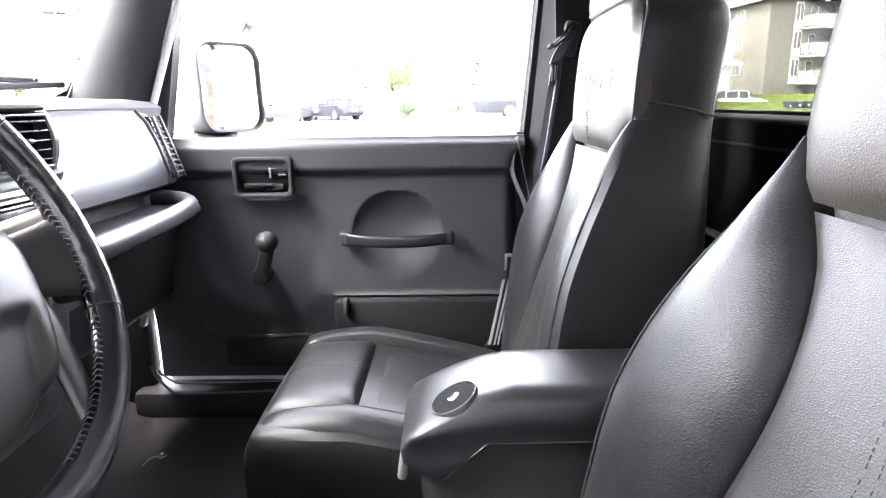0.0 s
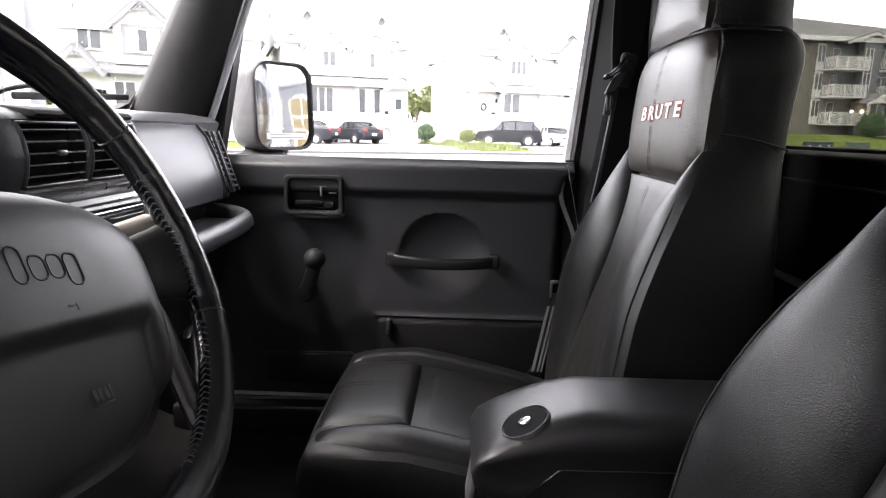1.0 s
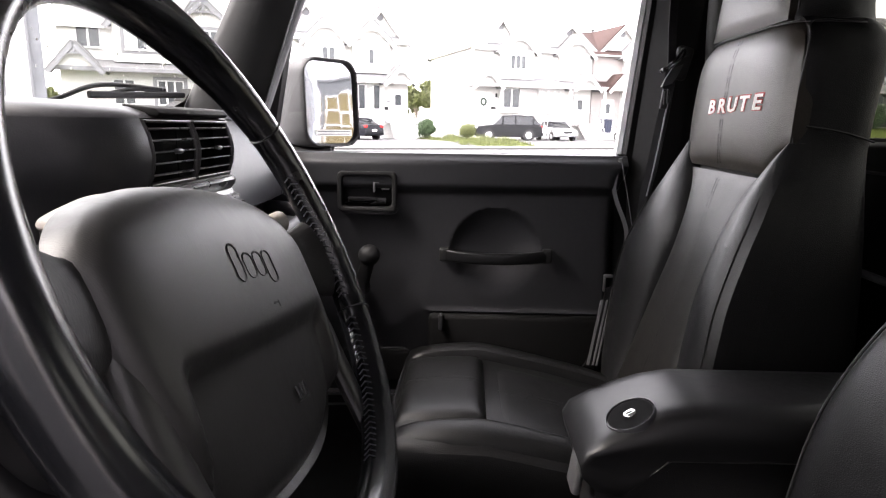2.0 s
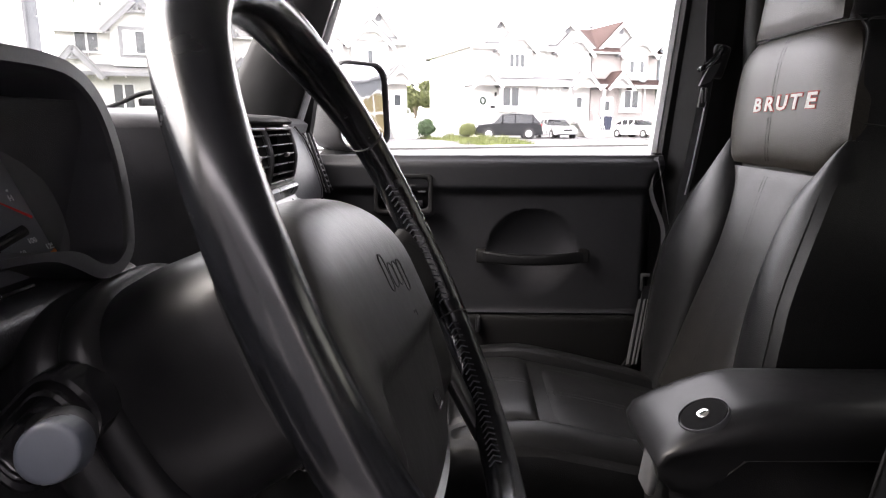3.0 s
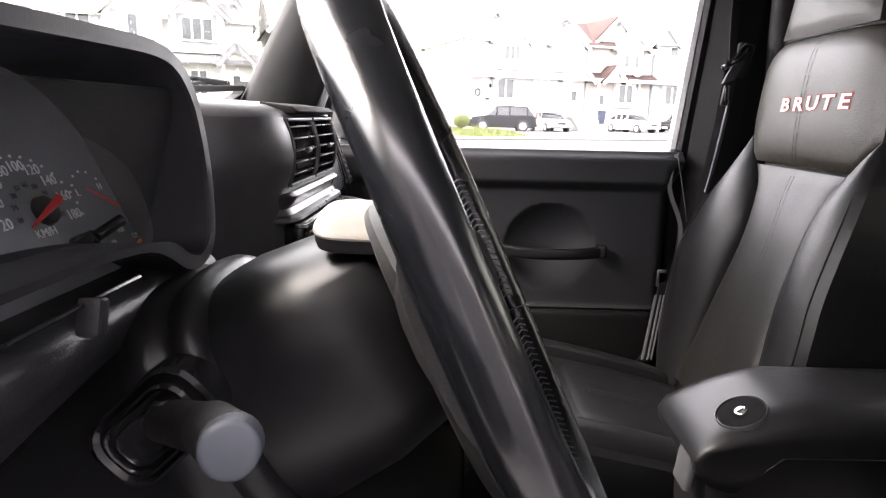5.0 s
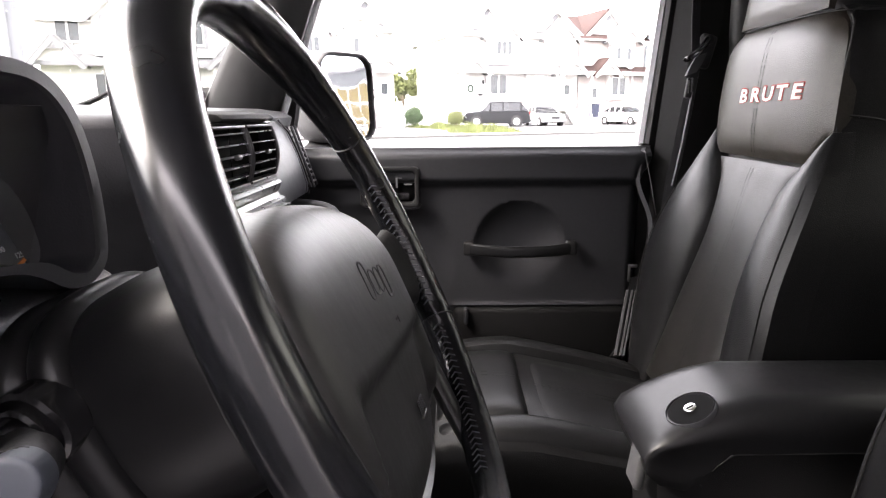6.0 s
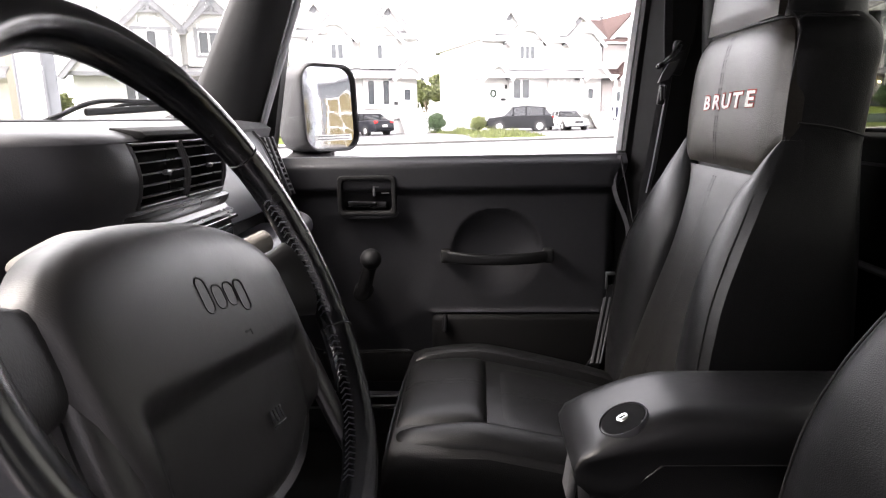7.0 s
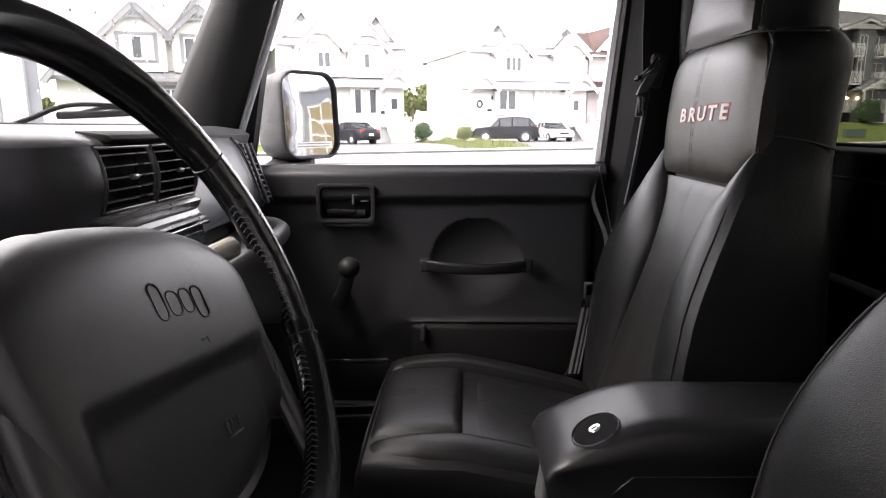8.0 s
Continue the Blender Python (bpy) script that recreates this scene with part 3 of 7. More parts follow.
# ---- door mirror ----
mir = fitting("door_mirror", (-0.50, 1.35, 1.2), "black plastic door mirror with a rounded square glass", "mirror")
# the glass faces back and inwards; drawn in its own frame, then turned
MM = Matrix.Translation((-0.461, 1.400, 1.318)) @ Matrix.Rotation(radians(-38), 4, "Z") @ Matrix.Rotation(radians(-3), 4, "Y")


def ring_x(x, w, h, r, k=0.0, dy=0.0):
    return [MM @ Vector((x, y + dy, z)) for y, z in round_rect(w, h, r, 5, k)]


part("housing", loft([ring_x(-0.112, 0.040, 0.056, 0.024, 0, -0.014), ring_x(-0.104, 0.056, 0.074, 0.032, 0, -0.012), ring_x(-0.080, 0.072, 0.090, 0.034, 0, -0.008), ring_x(-0.040, 0.077, 0.095, 0.034, 0, -0.003), ring_x(-0.008, 0.078, 0.097, 0.038), ring_x(0.004, 0.0775, 0.0965, 0.038), ring_x(0.007, 0.0755, 0.0945, 0.037), ring_x(0.005, 0.0725, 0.0910, 0.034), ring_x(-0.006, 0.0705, 0.0890, 0.032)]), PLASTIC_DARK, mir)


def convex_glass():
    """A slightly domed rounded pane."""
    rings = []
    for g in (0.02, 0.2, 0.4, 0.6, 0.8, 1.0):
        rings.append([MM @ Vector((0.0012 - (y * y + z * z) * g * g / 2.6, y * g, z * g)) for y, z in round_rect(0.0700, 0.0885, 0.032, 8)])
    rings.append([MM @ Vector((-0.0055, y, z)) for y, z in round_rect(0.0700, 0.0885, 0.032, 8)])
    return loft(rings)


mglass = part("mirror_glass", convex_glass(), MIRROR, mir, "rounded mirror glass")
part("label_strip", bar(MM @ Vector((0.0004, 0.004, -0.0655)), (0.0012, 0.104, 0.0135), MM.to_3x3().to_4x4()), LABEL_WHITE, mglass, "white warning strip")
for dz, w in ((-0.0625, 0.047), (-0.0685, 0.046)):
    part("warning_print", bar(MM @ Vector((0.0016, 0.004, dz)), (0.0004, 2 * w, 0.0018), MM.to_3x3().to_4x4()), SEAL_GREY, mglass, "grey line of small print")
part("foot", join(loft([[(-0.56, 1.33, 1.195), (-0.40, 1.33, 1.195), (-0.40, 1.36, 1.195), (-0.56, 1.36, 1.195)], [(-0.56, 1.335, 1.205), (-0.45, 1.335, 1.205), (-0.45, 1.375, 1.207), (-0.55, 1.375, 1.207)], [(-0.55, 1.39, 1.222), (-0.462, 1.39, 1.222), (-0.462, 1.43, 1.222), (-0.54, 1.43, 1.222)], [(-0.55, 1.40, 1.245), (-0.48, 1.41, 1.245), (-0.48, 1.44, 1.245), (-0.54, 1.44, 1.245)]])), PLASTIC_DARK, mir)

# ---- wiper outside ----
wip = fitting("wiper", (-0.72, 0.7, 1.27), "black windscreen wiper resting low on the glass", "wiper")
part("blade", tube([(-0.690, 0.87, 1.3085), (-0.689, 1.02, 1.3145), (-0.687, 1.165, 1.3215)], 0.003, 0.0055, 8), RUBBER, wip)
part("arm", tube(smooth_path([(-0.715, 0.775, 1.288), (-0.705, 0.83, 1.303), (-0.698, 0.885, 1.320), (-0.694, 0.94, 1.3265), (-0.692, 1.03, 1.3275), (-0.691, 1.10, 1.3275)], 5), 0.0028, 0.0035, 8), PLASTIC_DARK, wip)
part("bridge", tube(smooth_path([(-0.692, 0.92, 1.3125), (-0.693, 0.98, 1.3215), (-0.692, 1.05, 1.3235), (-0.690, 1.13, 1.3215)], 5), 0.0022, 0.003, 6), PLASTIC_DARK, wip)


# ---- seats ----
SY = 0.952  # middle of the passenger seat
HALF = [(0.78, 0.205), (0.84, 0.225), (0.90, 0.236), (0.99, 0.238), (1.07, 0.228), (1.137, 0.212), (1.20, 0.188), (1.254, 0.171), (1.30, 0.168), (1.36, 0.167), (1.385, 0.160), (1.40, 0.148), (1.412, 0.130), (1.422, 0.105)]
FRONT = [(0.78, 0.105), (0.85, 0.128), (1.0, 0.172), (1.10, 0.202), (1.21, 0.232), (1.30, 0.238), (1.37, 0.244), (1.42, 0.254)]
BACK = [(0.78, 0.30), (0.9, 0.325), (1.1, 0.334), (1.27, 0.352), (1.318, 0.357), (1.364, 0.363), (1.38, 0.364), (1.398, 0.360), (1.412, 0.352), (1.425, 0.340)]
CREST = [(0.80, 0.112), (0.885, 0.120), (0.975, 0.130), (1.042, 0.141), (1.107, 0.162), (1.18, 0.196), (1.24, 0.230), (1.26, 0.243)]
INNER = [(0.80, 0.125), (0.96, 0.106), (1.03, 0.098), (1.11, 0.094), (1.17, 0.106), (1.21, 0.133), (1.235, 0.150), (1.256, 0.168)]


def side_edge(z):
    """Where the side panels' front piping runs."""
    return min(table(FRONT, z) + table([(1.20, 0.02), (1.25, 0.004), (1.34, 0.002), (1.40, 0.006)], z), table(CREST, z) + 0.014)


def shell_ring(z, inset=0.0):
    w, xf, xb = table(HALF, z) - inset, side_edge(z) - 0.008, table(BACK, z)
    pts = []
    for i, (px, py) in enumerate(((table(FRONT, z) + 0.016, 0.80), (xf + 0.012, 0.97), (xf + 0.02, 1.0), (lerp(xf, xb, 0.33), 1.008), (lerp(xf, xb, 0.66), 1.008), (xb - 0.030, 1.0), (xb - 0.018, 0.985), (xb - 0.009, 0.955), (xb - 0.003, 0.90), (xb, 0.82))):
        pts.append((px, py * w))
    ring = [(x, SY + y, z) for x, y in pts] + [(x, SY - y, z) for x, y in reversed(pts)]
    return ring


def seam_shift(z):
    """The panel sits a little towards the console below the shoulder."""
    return -0.018 * (1 - step(1.08, 1.20, z))


def bolster(sgn):
    """A fat roll beside the panel: steep out of the seam, rounded over to the piping."""
    rings = []
    for z in [lerp(0.80, 1.243, i / 40) for i in range(41)] + [1.250, 1.256]:
        yi, yo, xc, xf = table(INNER, z) + sgn * seam_shift(z), table(HALF, z) * 1.008 + 0.0015, table(CREST, z), table(FRONT, z)
        root = xf + 0.03
        ring = []
        for k in range(19):
            a = (k / 18) ** 1.3
            rise = math.sqrt(max(0.0, 1 - (1 - min(a / 0.62, 1)) ** 2))
            fold = 0.0009 * noise.noise((z * 26, a * 5 + sgn * 3, 0.3)) * rise
            ring.append((lerp(xf + 0.010, xc, rise) + 0.015 * max(0, (a - 0.62) / 0.38) ** 2.2 + fold, SY + sgn * lerp(yi, yo, a), z))
        ring += [(root + 0.005, SY + sgn * yo * 0.99, z), (root, SY + sgn * yi, z)]
        rings.append(ring)
    return loft(rings)


def edge_line(sgn, z0, z1, dx=0.02, off=0.001):
    return [(side_edge(z) + dx - 0.0145, SY + sgn * (table(HALF, z) * 0.988 + off), z) for z in [lerp(z0, z1, i / 24) for i in range(25)]]


def stitches(pts, length, gap, r):
    """Short threads along a line."""
    bm = bmesh.new()
    pts = [Vector(p) for p in pts]
    carry = 0.0
    for a, b in zip(pts, pts[1:]):
        d = (b - a).length
        s = carry
        while s < d:
            p, q = a.lerp(b, s / d), a.lerp(b, min((s + length) / d, 1))
            if (q - p).length > length * 0.4:
                add(bm, tube([p, q], r, segs=5))
            s += length + gap
        carry = s - d
    return bm


def panel_lower(u, v):
    z = lerp(0.82, 1.208, v)
    hw = table(INNER, z) + 0.001
    return (table(FRONT, z) + 0.003 + 0.0012 * noise.noise((u * 5, z * 14, 2.0)), SY + seam_shift(z) + lerp(-hw, hw, u), z)


def panel_upper(u, v):
    top = 1.404
    s = abs(2 * u - 1)
    z0 = 1.214 + 0.043 * step(0.78, 1.0, s)
    z = lerp(z0, top + 0.004, v)
    hw = table([(1.21, 0.172), (1.30, 0.169), (1.36, 0.164), (1.385, 0.154), (1.405, 0.128)], z)
    return (table(FRONT, z) + 0.006 * s ** 6, SY + lerp(-hw, hw, u), z)


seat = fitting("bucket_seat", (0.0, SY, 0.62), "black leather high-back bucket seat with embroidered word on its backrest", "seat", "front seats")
shell_bm = loft([shell_ring(z) for z in [lerp(0.78, 1.36, i / 36) for i in range(37)] + [1.370, 1.379, 1.387, 1.394, 1.400, 1.406, 1.412, 1.418, 1.422]])
backrest = part("backrest_shell", shell_bm, LEATHER, seat)
for sgn in (-1, 1):
    part("side_bolster", bolster(sgn), LEATHER, backrest)
    part("piping", tube(edge_line(sgn, 0.82, 1.385), 0.0013, segs=8), PIPING, backrest)
    part("welt", tube([(table(CREST, z) + 0.0062, SY + sgn * (table(HALF, z) * 0.955), z) for z in [lerp(0.82, 1.235, i / 28) for i in range(29)]], 0.0013, segs=6), THREAD, backrest)
    shoulder = smooth_path([(side_edge(1.385) + 0.0055, 1.385, 0), (0.2600, 1.400, 0), (0.275, 1.4065, 0), (0.30, 1.406, 0), (0.325, 1.402, 0)], 6)
    part("shoulder_piping", tube([(p.x, SY + sgn * (table(HALF, p.y) * lerp(0.99, 1.004, step(0.25, 0.275, p.x)) + 0.0005), p.y) for p in shoulder], 0.0016, segs=8), PIPING, backrest)
    seam = [(lerp(table(FRONT, 1.28) + 0.022, table(BACK, 1.28) - 0.01, i / 10), SY + sgn * (table(HALF, 1.28) * 1.008 + 0.0002), 1.2765 - 0.0018 * i + 0.003 * math.sin(i / 10 * math.pi)) for i in range(11)]
    part("side_seam", tube(seam, 0.0016, segs=6), PIPING, backrest)
part("lower_panel", pillow(panel_lower, (-1, 0, 0.25), 0.010, 22, 34, 0.02), LEATHER_WORN, backrest, "dull black grained leather panel")
up_panel = part("upper_panel", pillow(panel_upper, (-1, 0, 0.05), 0.013, 36, 24, 0.02, 3.4), LEATHER_PANEL, backrest, "dark grey grained leather panel with embroidery")
for dy in (-0.0045, 0.0045):
    part("centre_stitching", stitches([(table(FRONT, z) - 0.013 * (1 - abs(2 * (z - 1.214) / 0.194 - 1) ** 3.4) ** 0.5 - 0.0003, SY + dy, z) for z in [lerp(1.222, 1.400, i / 32) for i in range(33)]], 0.0030, 0.0014, 0.00045), THREAD, up_panel)
    part("centre_stitching", stitches([(table(FRONT, z) + 0.003 + 0.0012 * noise.noise((2.5, z * 14, 2.0)) - 0.0098 * (1 - abs(2 * (z - 0.82) / 0.388 - 1) ** 6) ** 0.5 - 0.0007, SY + seam_shift(z) + dy, z) for z in [lerp(0.86, 1.200, i / 48) for i in range(49)]], 0.0030, 0.0014, 0.00045), THREAD, up_panel)


def headrest_ring(z, g=1.0, dx=0.0):
    w, xf, xb = 0.122 * g, 0.252 + dx, 0.362 + dx * 0.5
    pts = [(xf, 0.80), (xf + 0.004, 0.93), (xf + 0.014, 1.0), (lerp(xf, xb, 0.5), 1.06), (xb - 0.02, 1.0), (xb - 0.004, 0.9), (xb, 0.75)]
    return [(x, SY + y * w, z) for x, y in pts] + [(x, SY - y * w, z) for x, y in reversed(pts)]


head = part("headrest", loft([headrest_ring(1.396, 1.08, 0.002), headrest_ring(1.406, 1.08, -0.002), headrest_ring(1.416, 1.04, -0.001), headrest_ring(1.43, 1.0), headrest_ring(1.50, 0.97, 0.004), headrest_ring(1.55, 0.93, 0.010), headrest_ring(1.575, 0.82, 0.022), headrest_ring(1.585, 0.6, 0.04)]), LEATHER, seat)


def head_face(u, v):
    z = lerp(1.409, 1.556, v)
    hw = table([(1.40, 0.122), (1.43, 0.117), (1.556, 0.108)], z)
    return (0.250 + 0.012 * v - 0.004 * (1 - v), SY + lerp(-hw, hw, u), z)


part("head_panel", pillow(head_face, (-1, 0, 0.1), 0.008, 20, 14, 0.015), LEATHER_PANEL, head, "dark grey grained leather panel")
for sgn in (-1, 1):
    part("piping", tube([(0.258 + 0.012 * v, SY + sgn * 0.119 * (1 - 0.1 * v), lerp(1.412, 1.555, v)) for v in [i / 10 for i in range(11)]], 0.0014, segs=6), PIPING, head)
part("hem", tube(smooth_path([(0.247, SY, 1.408), (0.247, SY + 0.10, 1.406), (0.262, SY + 0.142, 1.404), (0.31, SY + 0.153, 1.402), (0.336, SY + 0.136, 1.403), (0.346, SY + 0.09, 1.405), (0.346, SY - 0.09, 1.405), (0.336, SY - 0.136, 1.403), (0.31, SY - 0.153, 1.402), (0.262, SY - 0.142, 1.404), (0.247, SY - 0.10, 1.406)], 4, True), 0.0010, segs=8, closed=True), PIPING, head)

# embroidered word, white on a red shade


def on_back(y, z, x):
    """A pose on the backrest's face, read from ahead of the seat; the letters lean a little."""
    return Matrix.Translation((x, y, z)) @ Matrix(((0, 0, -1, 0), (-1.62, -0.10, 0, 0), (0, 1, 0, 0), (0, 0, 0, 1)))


PANEL_XYZ = [VEH.inverted() @ v.co for v in up_panel.data.vertices]


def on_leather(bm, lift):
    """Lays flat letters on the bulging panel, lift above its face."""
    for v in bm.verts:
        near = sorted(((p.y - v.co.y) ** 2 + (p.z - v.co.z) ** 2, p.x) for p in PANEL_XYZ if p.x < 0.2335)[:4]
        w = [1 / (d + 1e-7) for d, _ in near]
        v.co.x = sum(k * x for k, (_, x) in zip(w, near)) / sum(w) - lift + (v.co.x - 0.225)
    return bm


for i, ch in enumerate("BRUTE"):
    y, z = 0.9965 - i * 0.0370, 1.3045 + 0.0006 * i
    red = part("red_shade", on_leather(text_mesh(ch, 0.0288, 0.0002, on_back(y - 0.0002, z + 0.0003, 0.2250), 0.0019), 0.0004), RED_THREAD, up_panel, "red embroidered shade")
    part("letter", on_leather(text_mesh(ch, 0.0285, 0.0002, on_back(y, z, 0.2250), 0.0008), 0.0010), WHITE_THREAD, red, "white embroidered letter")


# cushion
CUSH = SY - 0.012
def cush_base(x, g, zt):
    hw = 0.199 * g
    pts = [(-hw * 0.94, 0.66), (-hw * 0.97, zt - 0.06), (-hw * 0.99, zt - 0.030), (-hw * 0.965, zt - 0.010), (-hw * 0.90, zt), (hw * 0.95, zt), (hw * 1.03, zt - 0.010), (hw * 1.06, zt - 0.030), (hw * 1.06, zt - 0.06), (hw, 0.66)]
    return [(x, CUSH + y, z) for y, z in pts]


cushion = part("cushion", loft([cush_base(-0.250, 0.90, 0.762), cush_base(-0.266, 0.95, 0.80), cush_base(-0.266, 0.975, 0.826), cush_base(-0.256, 0.985, 0.845), cush_base(-0.234, 1.0, 0.853), cush_base(-0.12, 1.0, 0.851), cush_base(0.0, 1.0, 0.827), cush_base(0.16, 0.98, 0.786), cush_base(0.28, 0.9, 0.76)]), LEATHER, seat)


def cush_fall(x):
    """The seat falls away towards the backrest."""
    return 0.27 * max(0.0, x + 0.13) ** 1.12


def pad_front(u, v):
    x, y = lerp(-0.258, -0.119, u), lerp(-0.128, 0.126, v)
    return (x, CUSH + y, 0.850 - 0.012 * (1 - u) ** 3)


def pad_rear(u, v):
    x, y = lerp(-0.108, 0.16, u), lerp(-0.128, 0.126, v)
    return (x, CUSH + y, 0.843 - cush_fall(x))


def pad_side(sgn):
    y0, y1 = (0.132, 0.186) if sgn < 0 else (0.130, 0.212)

    def f(u, v):
        x, y = lerp(-0.258, 0.15, u), lerp(y0, y1, v)
        return (x, CUSH + sgn * y, 0.852 - 0.012 * (1 - u) ** 6 - 0.020 * v ** 3 - cush_fall(x))
    return f


part("front_pad", pillow(pad_front, (0, 0, 1), 0.020, 18, 20, 0.03), LEATHER, cushion)
part("rear_pad", pillow(pad_rear, (0, 0, 1), 0.014, 20, 20, 0.03), LEATHER, cushion)
for sgn in (-1, 1):
    part("side_pad", pillow(pad_side(sgn), (0, 0, 1), 0.020, 26, 12, 0.03), LEATHER, cushion)
    part("pad_stitching", stitches([(x, CUSH + sgn * 0.006, pad_front((x + 0.258) / 0.139, 0.5)[2] + 0.0203 * (1 - abs(2 * (x + 0.258) / 0.139 - 1) ** 6) ** 0.5) for x in [lerp(-0.252, -0.124, i / 16) for i in range(17)]], 0.004, 0.0015, 0.0006), THREAD, cushion)
    part("pad_stitching", stitches([(x, CUSH + sgn * 0.006, 0.8433 - cush_fall(x) + 0.014 * (1 - abs(2 * (x + 0.108) / 0.268 - 1) ** 6) ** 0.5) for x in [lerp(-0.102, 0.12, i / 20) for i in range(21)]], 0.004, 0.0015, 0.0006), THREAD, cushion)
part("front_piping", tube(smooth_path([(-0.02, CUSH - 0.190, 0.812), (-0.19, CUSH - 0.190, 0.830), (-0.240, CUSH - 0.186, 0.829), (-0.262, CUSH - 0.170, 0.827), (-0.268, CUSH + 0.012, 0.826), (-0.262, CUSH + 0.184, 0.826), (-0.240, CUSH + 0.205, 0.828), (-0.19, CUSH + 0.208, 0.828)], 5), 0.0018, segs=8), PIPING, cushion)
part("seat_riser", rbox((-0.02, SY, 0.645), (0.42, 0.36, 0.07), 0.01), PLASTIC_DARK, seat)
part("hinge_cover", rbox((0.10, SY - 0.212, 0.80), (0.14, 0.02, 0.10), 0.008, 3), PLASTIC_DARK, seat)
tagged(seat, "black leather passenger seat, grained grey panels and embroidered backrest")
seat2 = copy_thing(seat, Matrix.Translation((VEH.to_3x3() @ Vector((0.022, -0.668, 0.0)))) @ seat.matrix_basis)
pivot = Matrix.Translation(VEH @ Vector((0.20, SY, 1.13)))
for piece in seat2.children:  # its backrest leans back a little further
    if piece.name.split(".")[0] in ("backrest_shell", "headrest"):
        piece.matrix_basis = pivot @ Matrix.Rotation(radians(4.0), 4, "Y") @ pivot.inverted() @ piece.matrix_basis
tagged(seat2, "black leather driver's seat, grained grey panels, beside the console")

# ---- centre console ----
con = fitting("center_console", (0.13, 0.6, 0.78), "black plastic centre console with padded lockable lid", "console")
LID = [(-0.018, 0.908), (-0.033, 0.922), (-0.036, 0.936), (-0.028, 0.951), (-0.006, 0.9655), (0.022, 0.980), (0.050, 0.991), (0.080, 0.998), (0.30, 0.999), (0.325, 0.99), (0.33, 0.965), (0.32, 0.955), (0.05, 0.944), (0.03, 0.922), (0.008, 0.902)]


def lid_ring(y, d, k):
    """The lid's section at y: d lowers its top, k draws the rest in."""
    cx, cz = 0.14, 0.945
    return [(cx + (x - cx) * (1 - 0.12 * k), y, cz + (z - cz) * (1 - d if z > cz else 1 - 0.75 * k)) for x, z in LID]


part("body", loft([[(x, y, z) for x, y in ((-0.012 - d, 0.583 - e), (-0.012 - d, 0.665 + e), (0.33, 0.675), (0.33, 0.575 - e))] for z, d, e in ((0.76, -0.01, 0.02), (0.84, 0.0, 0.010), (0.90, 0.004, 0.002), (0.945, 0.0, 0.0))]), PLASTIC_DARK, con)
lid = part("lid", loft([lid_ring(*q) for q in ((0.567, 0.80, 0.60), (0.566, 0.66, 0.30), (0.5665, 0.50, 0.10), (0.568, 0.36, 0.02), (0.571, 0.23, 0.0), (0.575, 0.13, 0.0), (0.580, 0.06, 0.0), (0.586, 0.02, 0.0), (0.594, 0.0, 0.0), (0.62, -0.01, 0.0), (0.65, -0.01, 0.0), (0.672, 0.0, 0.0), (0.684, 0.03, 0.0), (0.694, 0.12, 0.05), (0.701, 0.34, 0.3), (0.704, 0.62, 0.62))]), COLUMN_BLACK, con, "grained black padded lid")
LN = Vector((-0.46, -0.06, 0.886)).normalized()
LC = Vector((0.0195, 0.5985, 0.9785))
LQ = Matrix.Translation(LC) @ LN.to_track_quat("Z", "Y").to_matrix().to_4x4()
dish = loft([[LQ @ Vector((math.cos(a) * 0.0255 * g, math.sin(a) * 0.0255 * g, h)) for a in [2 * math.pi * i / 40 for i in range(40)]] for g, h in ((1.06, -0.016), (1.06, 0.0012), (1.045, 0.0020), (1.02, 0.0021), (1.0, 0.0016), (0.99, -0.0005))], caps=False)
part("lock_ring", dish, PLASTIC_SOFT, lid, "raised rim of the lock recess")
# no hole is cut: a flat black disc paints the lock recess's shade
part("lock_plate", loft([[LQ @ Vector((math.cos(a) * 0.0240 * g, math.sin(a) * 0.0240 * g, h)) for a in [2 * math.pi * i / 40 for i in range(40)]] for g, h in ((1.0, -0.006), (1.0, 0.0011), (0.6, 0.0011), (0.02, 0.0010))]), RECESS_SHADE, lid, "flat black disc painted as the lock recess shade")
part("lock_barrel", join(cyl(LQ @ Vector((0, 0, -0.006)), LQ @ Vector((0, 0, 0.0032)), 0.0078, 0.0070, 22, 0.0012)), CHROME, lid, "bright metal key lock")
part("keyhole", bar(LQ @ Vector((0, 0, 0.0034)), (0.0016, 0.008, 0.0008), LQ.to_3x3().to_4x4()), PLASTIC_DARK, lid)
part("latch", rbox((-0.033, 0.596, 0.917), (0.010, 0.034, 0.046), 0.004, 3, Matrix.Rotation(radians(8), 4, "Y")), SILVER_TRIM, con, "pale grey release latch")

# ---- dashboard ----
dash = fitting("dashboard", (-0.6, CY, 1.0), "charcoal moulded dashboard with centre air vents", "dashboard")
PASS = [(-0.70, 1.285), (-0.655, 1.293), (-0.61, 1.292), (-0.575, 1.287), (-0.548, 1.274), (-0.530, 1.252), (-0.516, 1.220), (-0.506, 1.190), (-0.498, 1.160), (-0.500, 1.142), (-0.520, 1.132), (-0.60, 1.12), (-0.70, 1.10)]
part("top_pad", prism([(-0.70, 1.262), (-0.70, 1.287), (-0.655, 1.295), (-0.60, 1.2945), (-0.56, 1.288), (-0.545, 1.278), (-0.55, 1.262)], "y", -0.02, 1.238, 0.0), PLASTIC_SOFT, dash)
part("passenger_panel", loft([[(x + dx, y, z) for x, z in PASS] for y, dx in ((0.66, 0.0), (0.80, 0.004), (0.95, 0.004), (1.13, 0.0))]), PLASTIC_SOFT, dash)
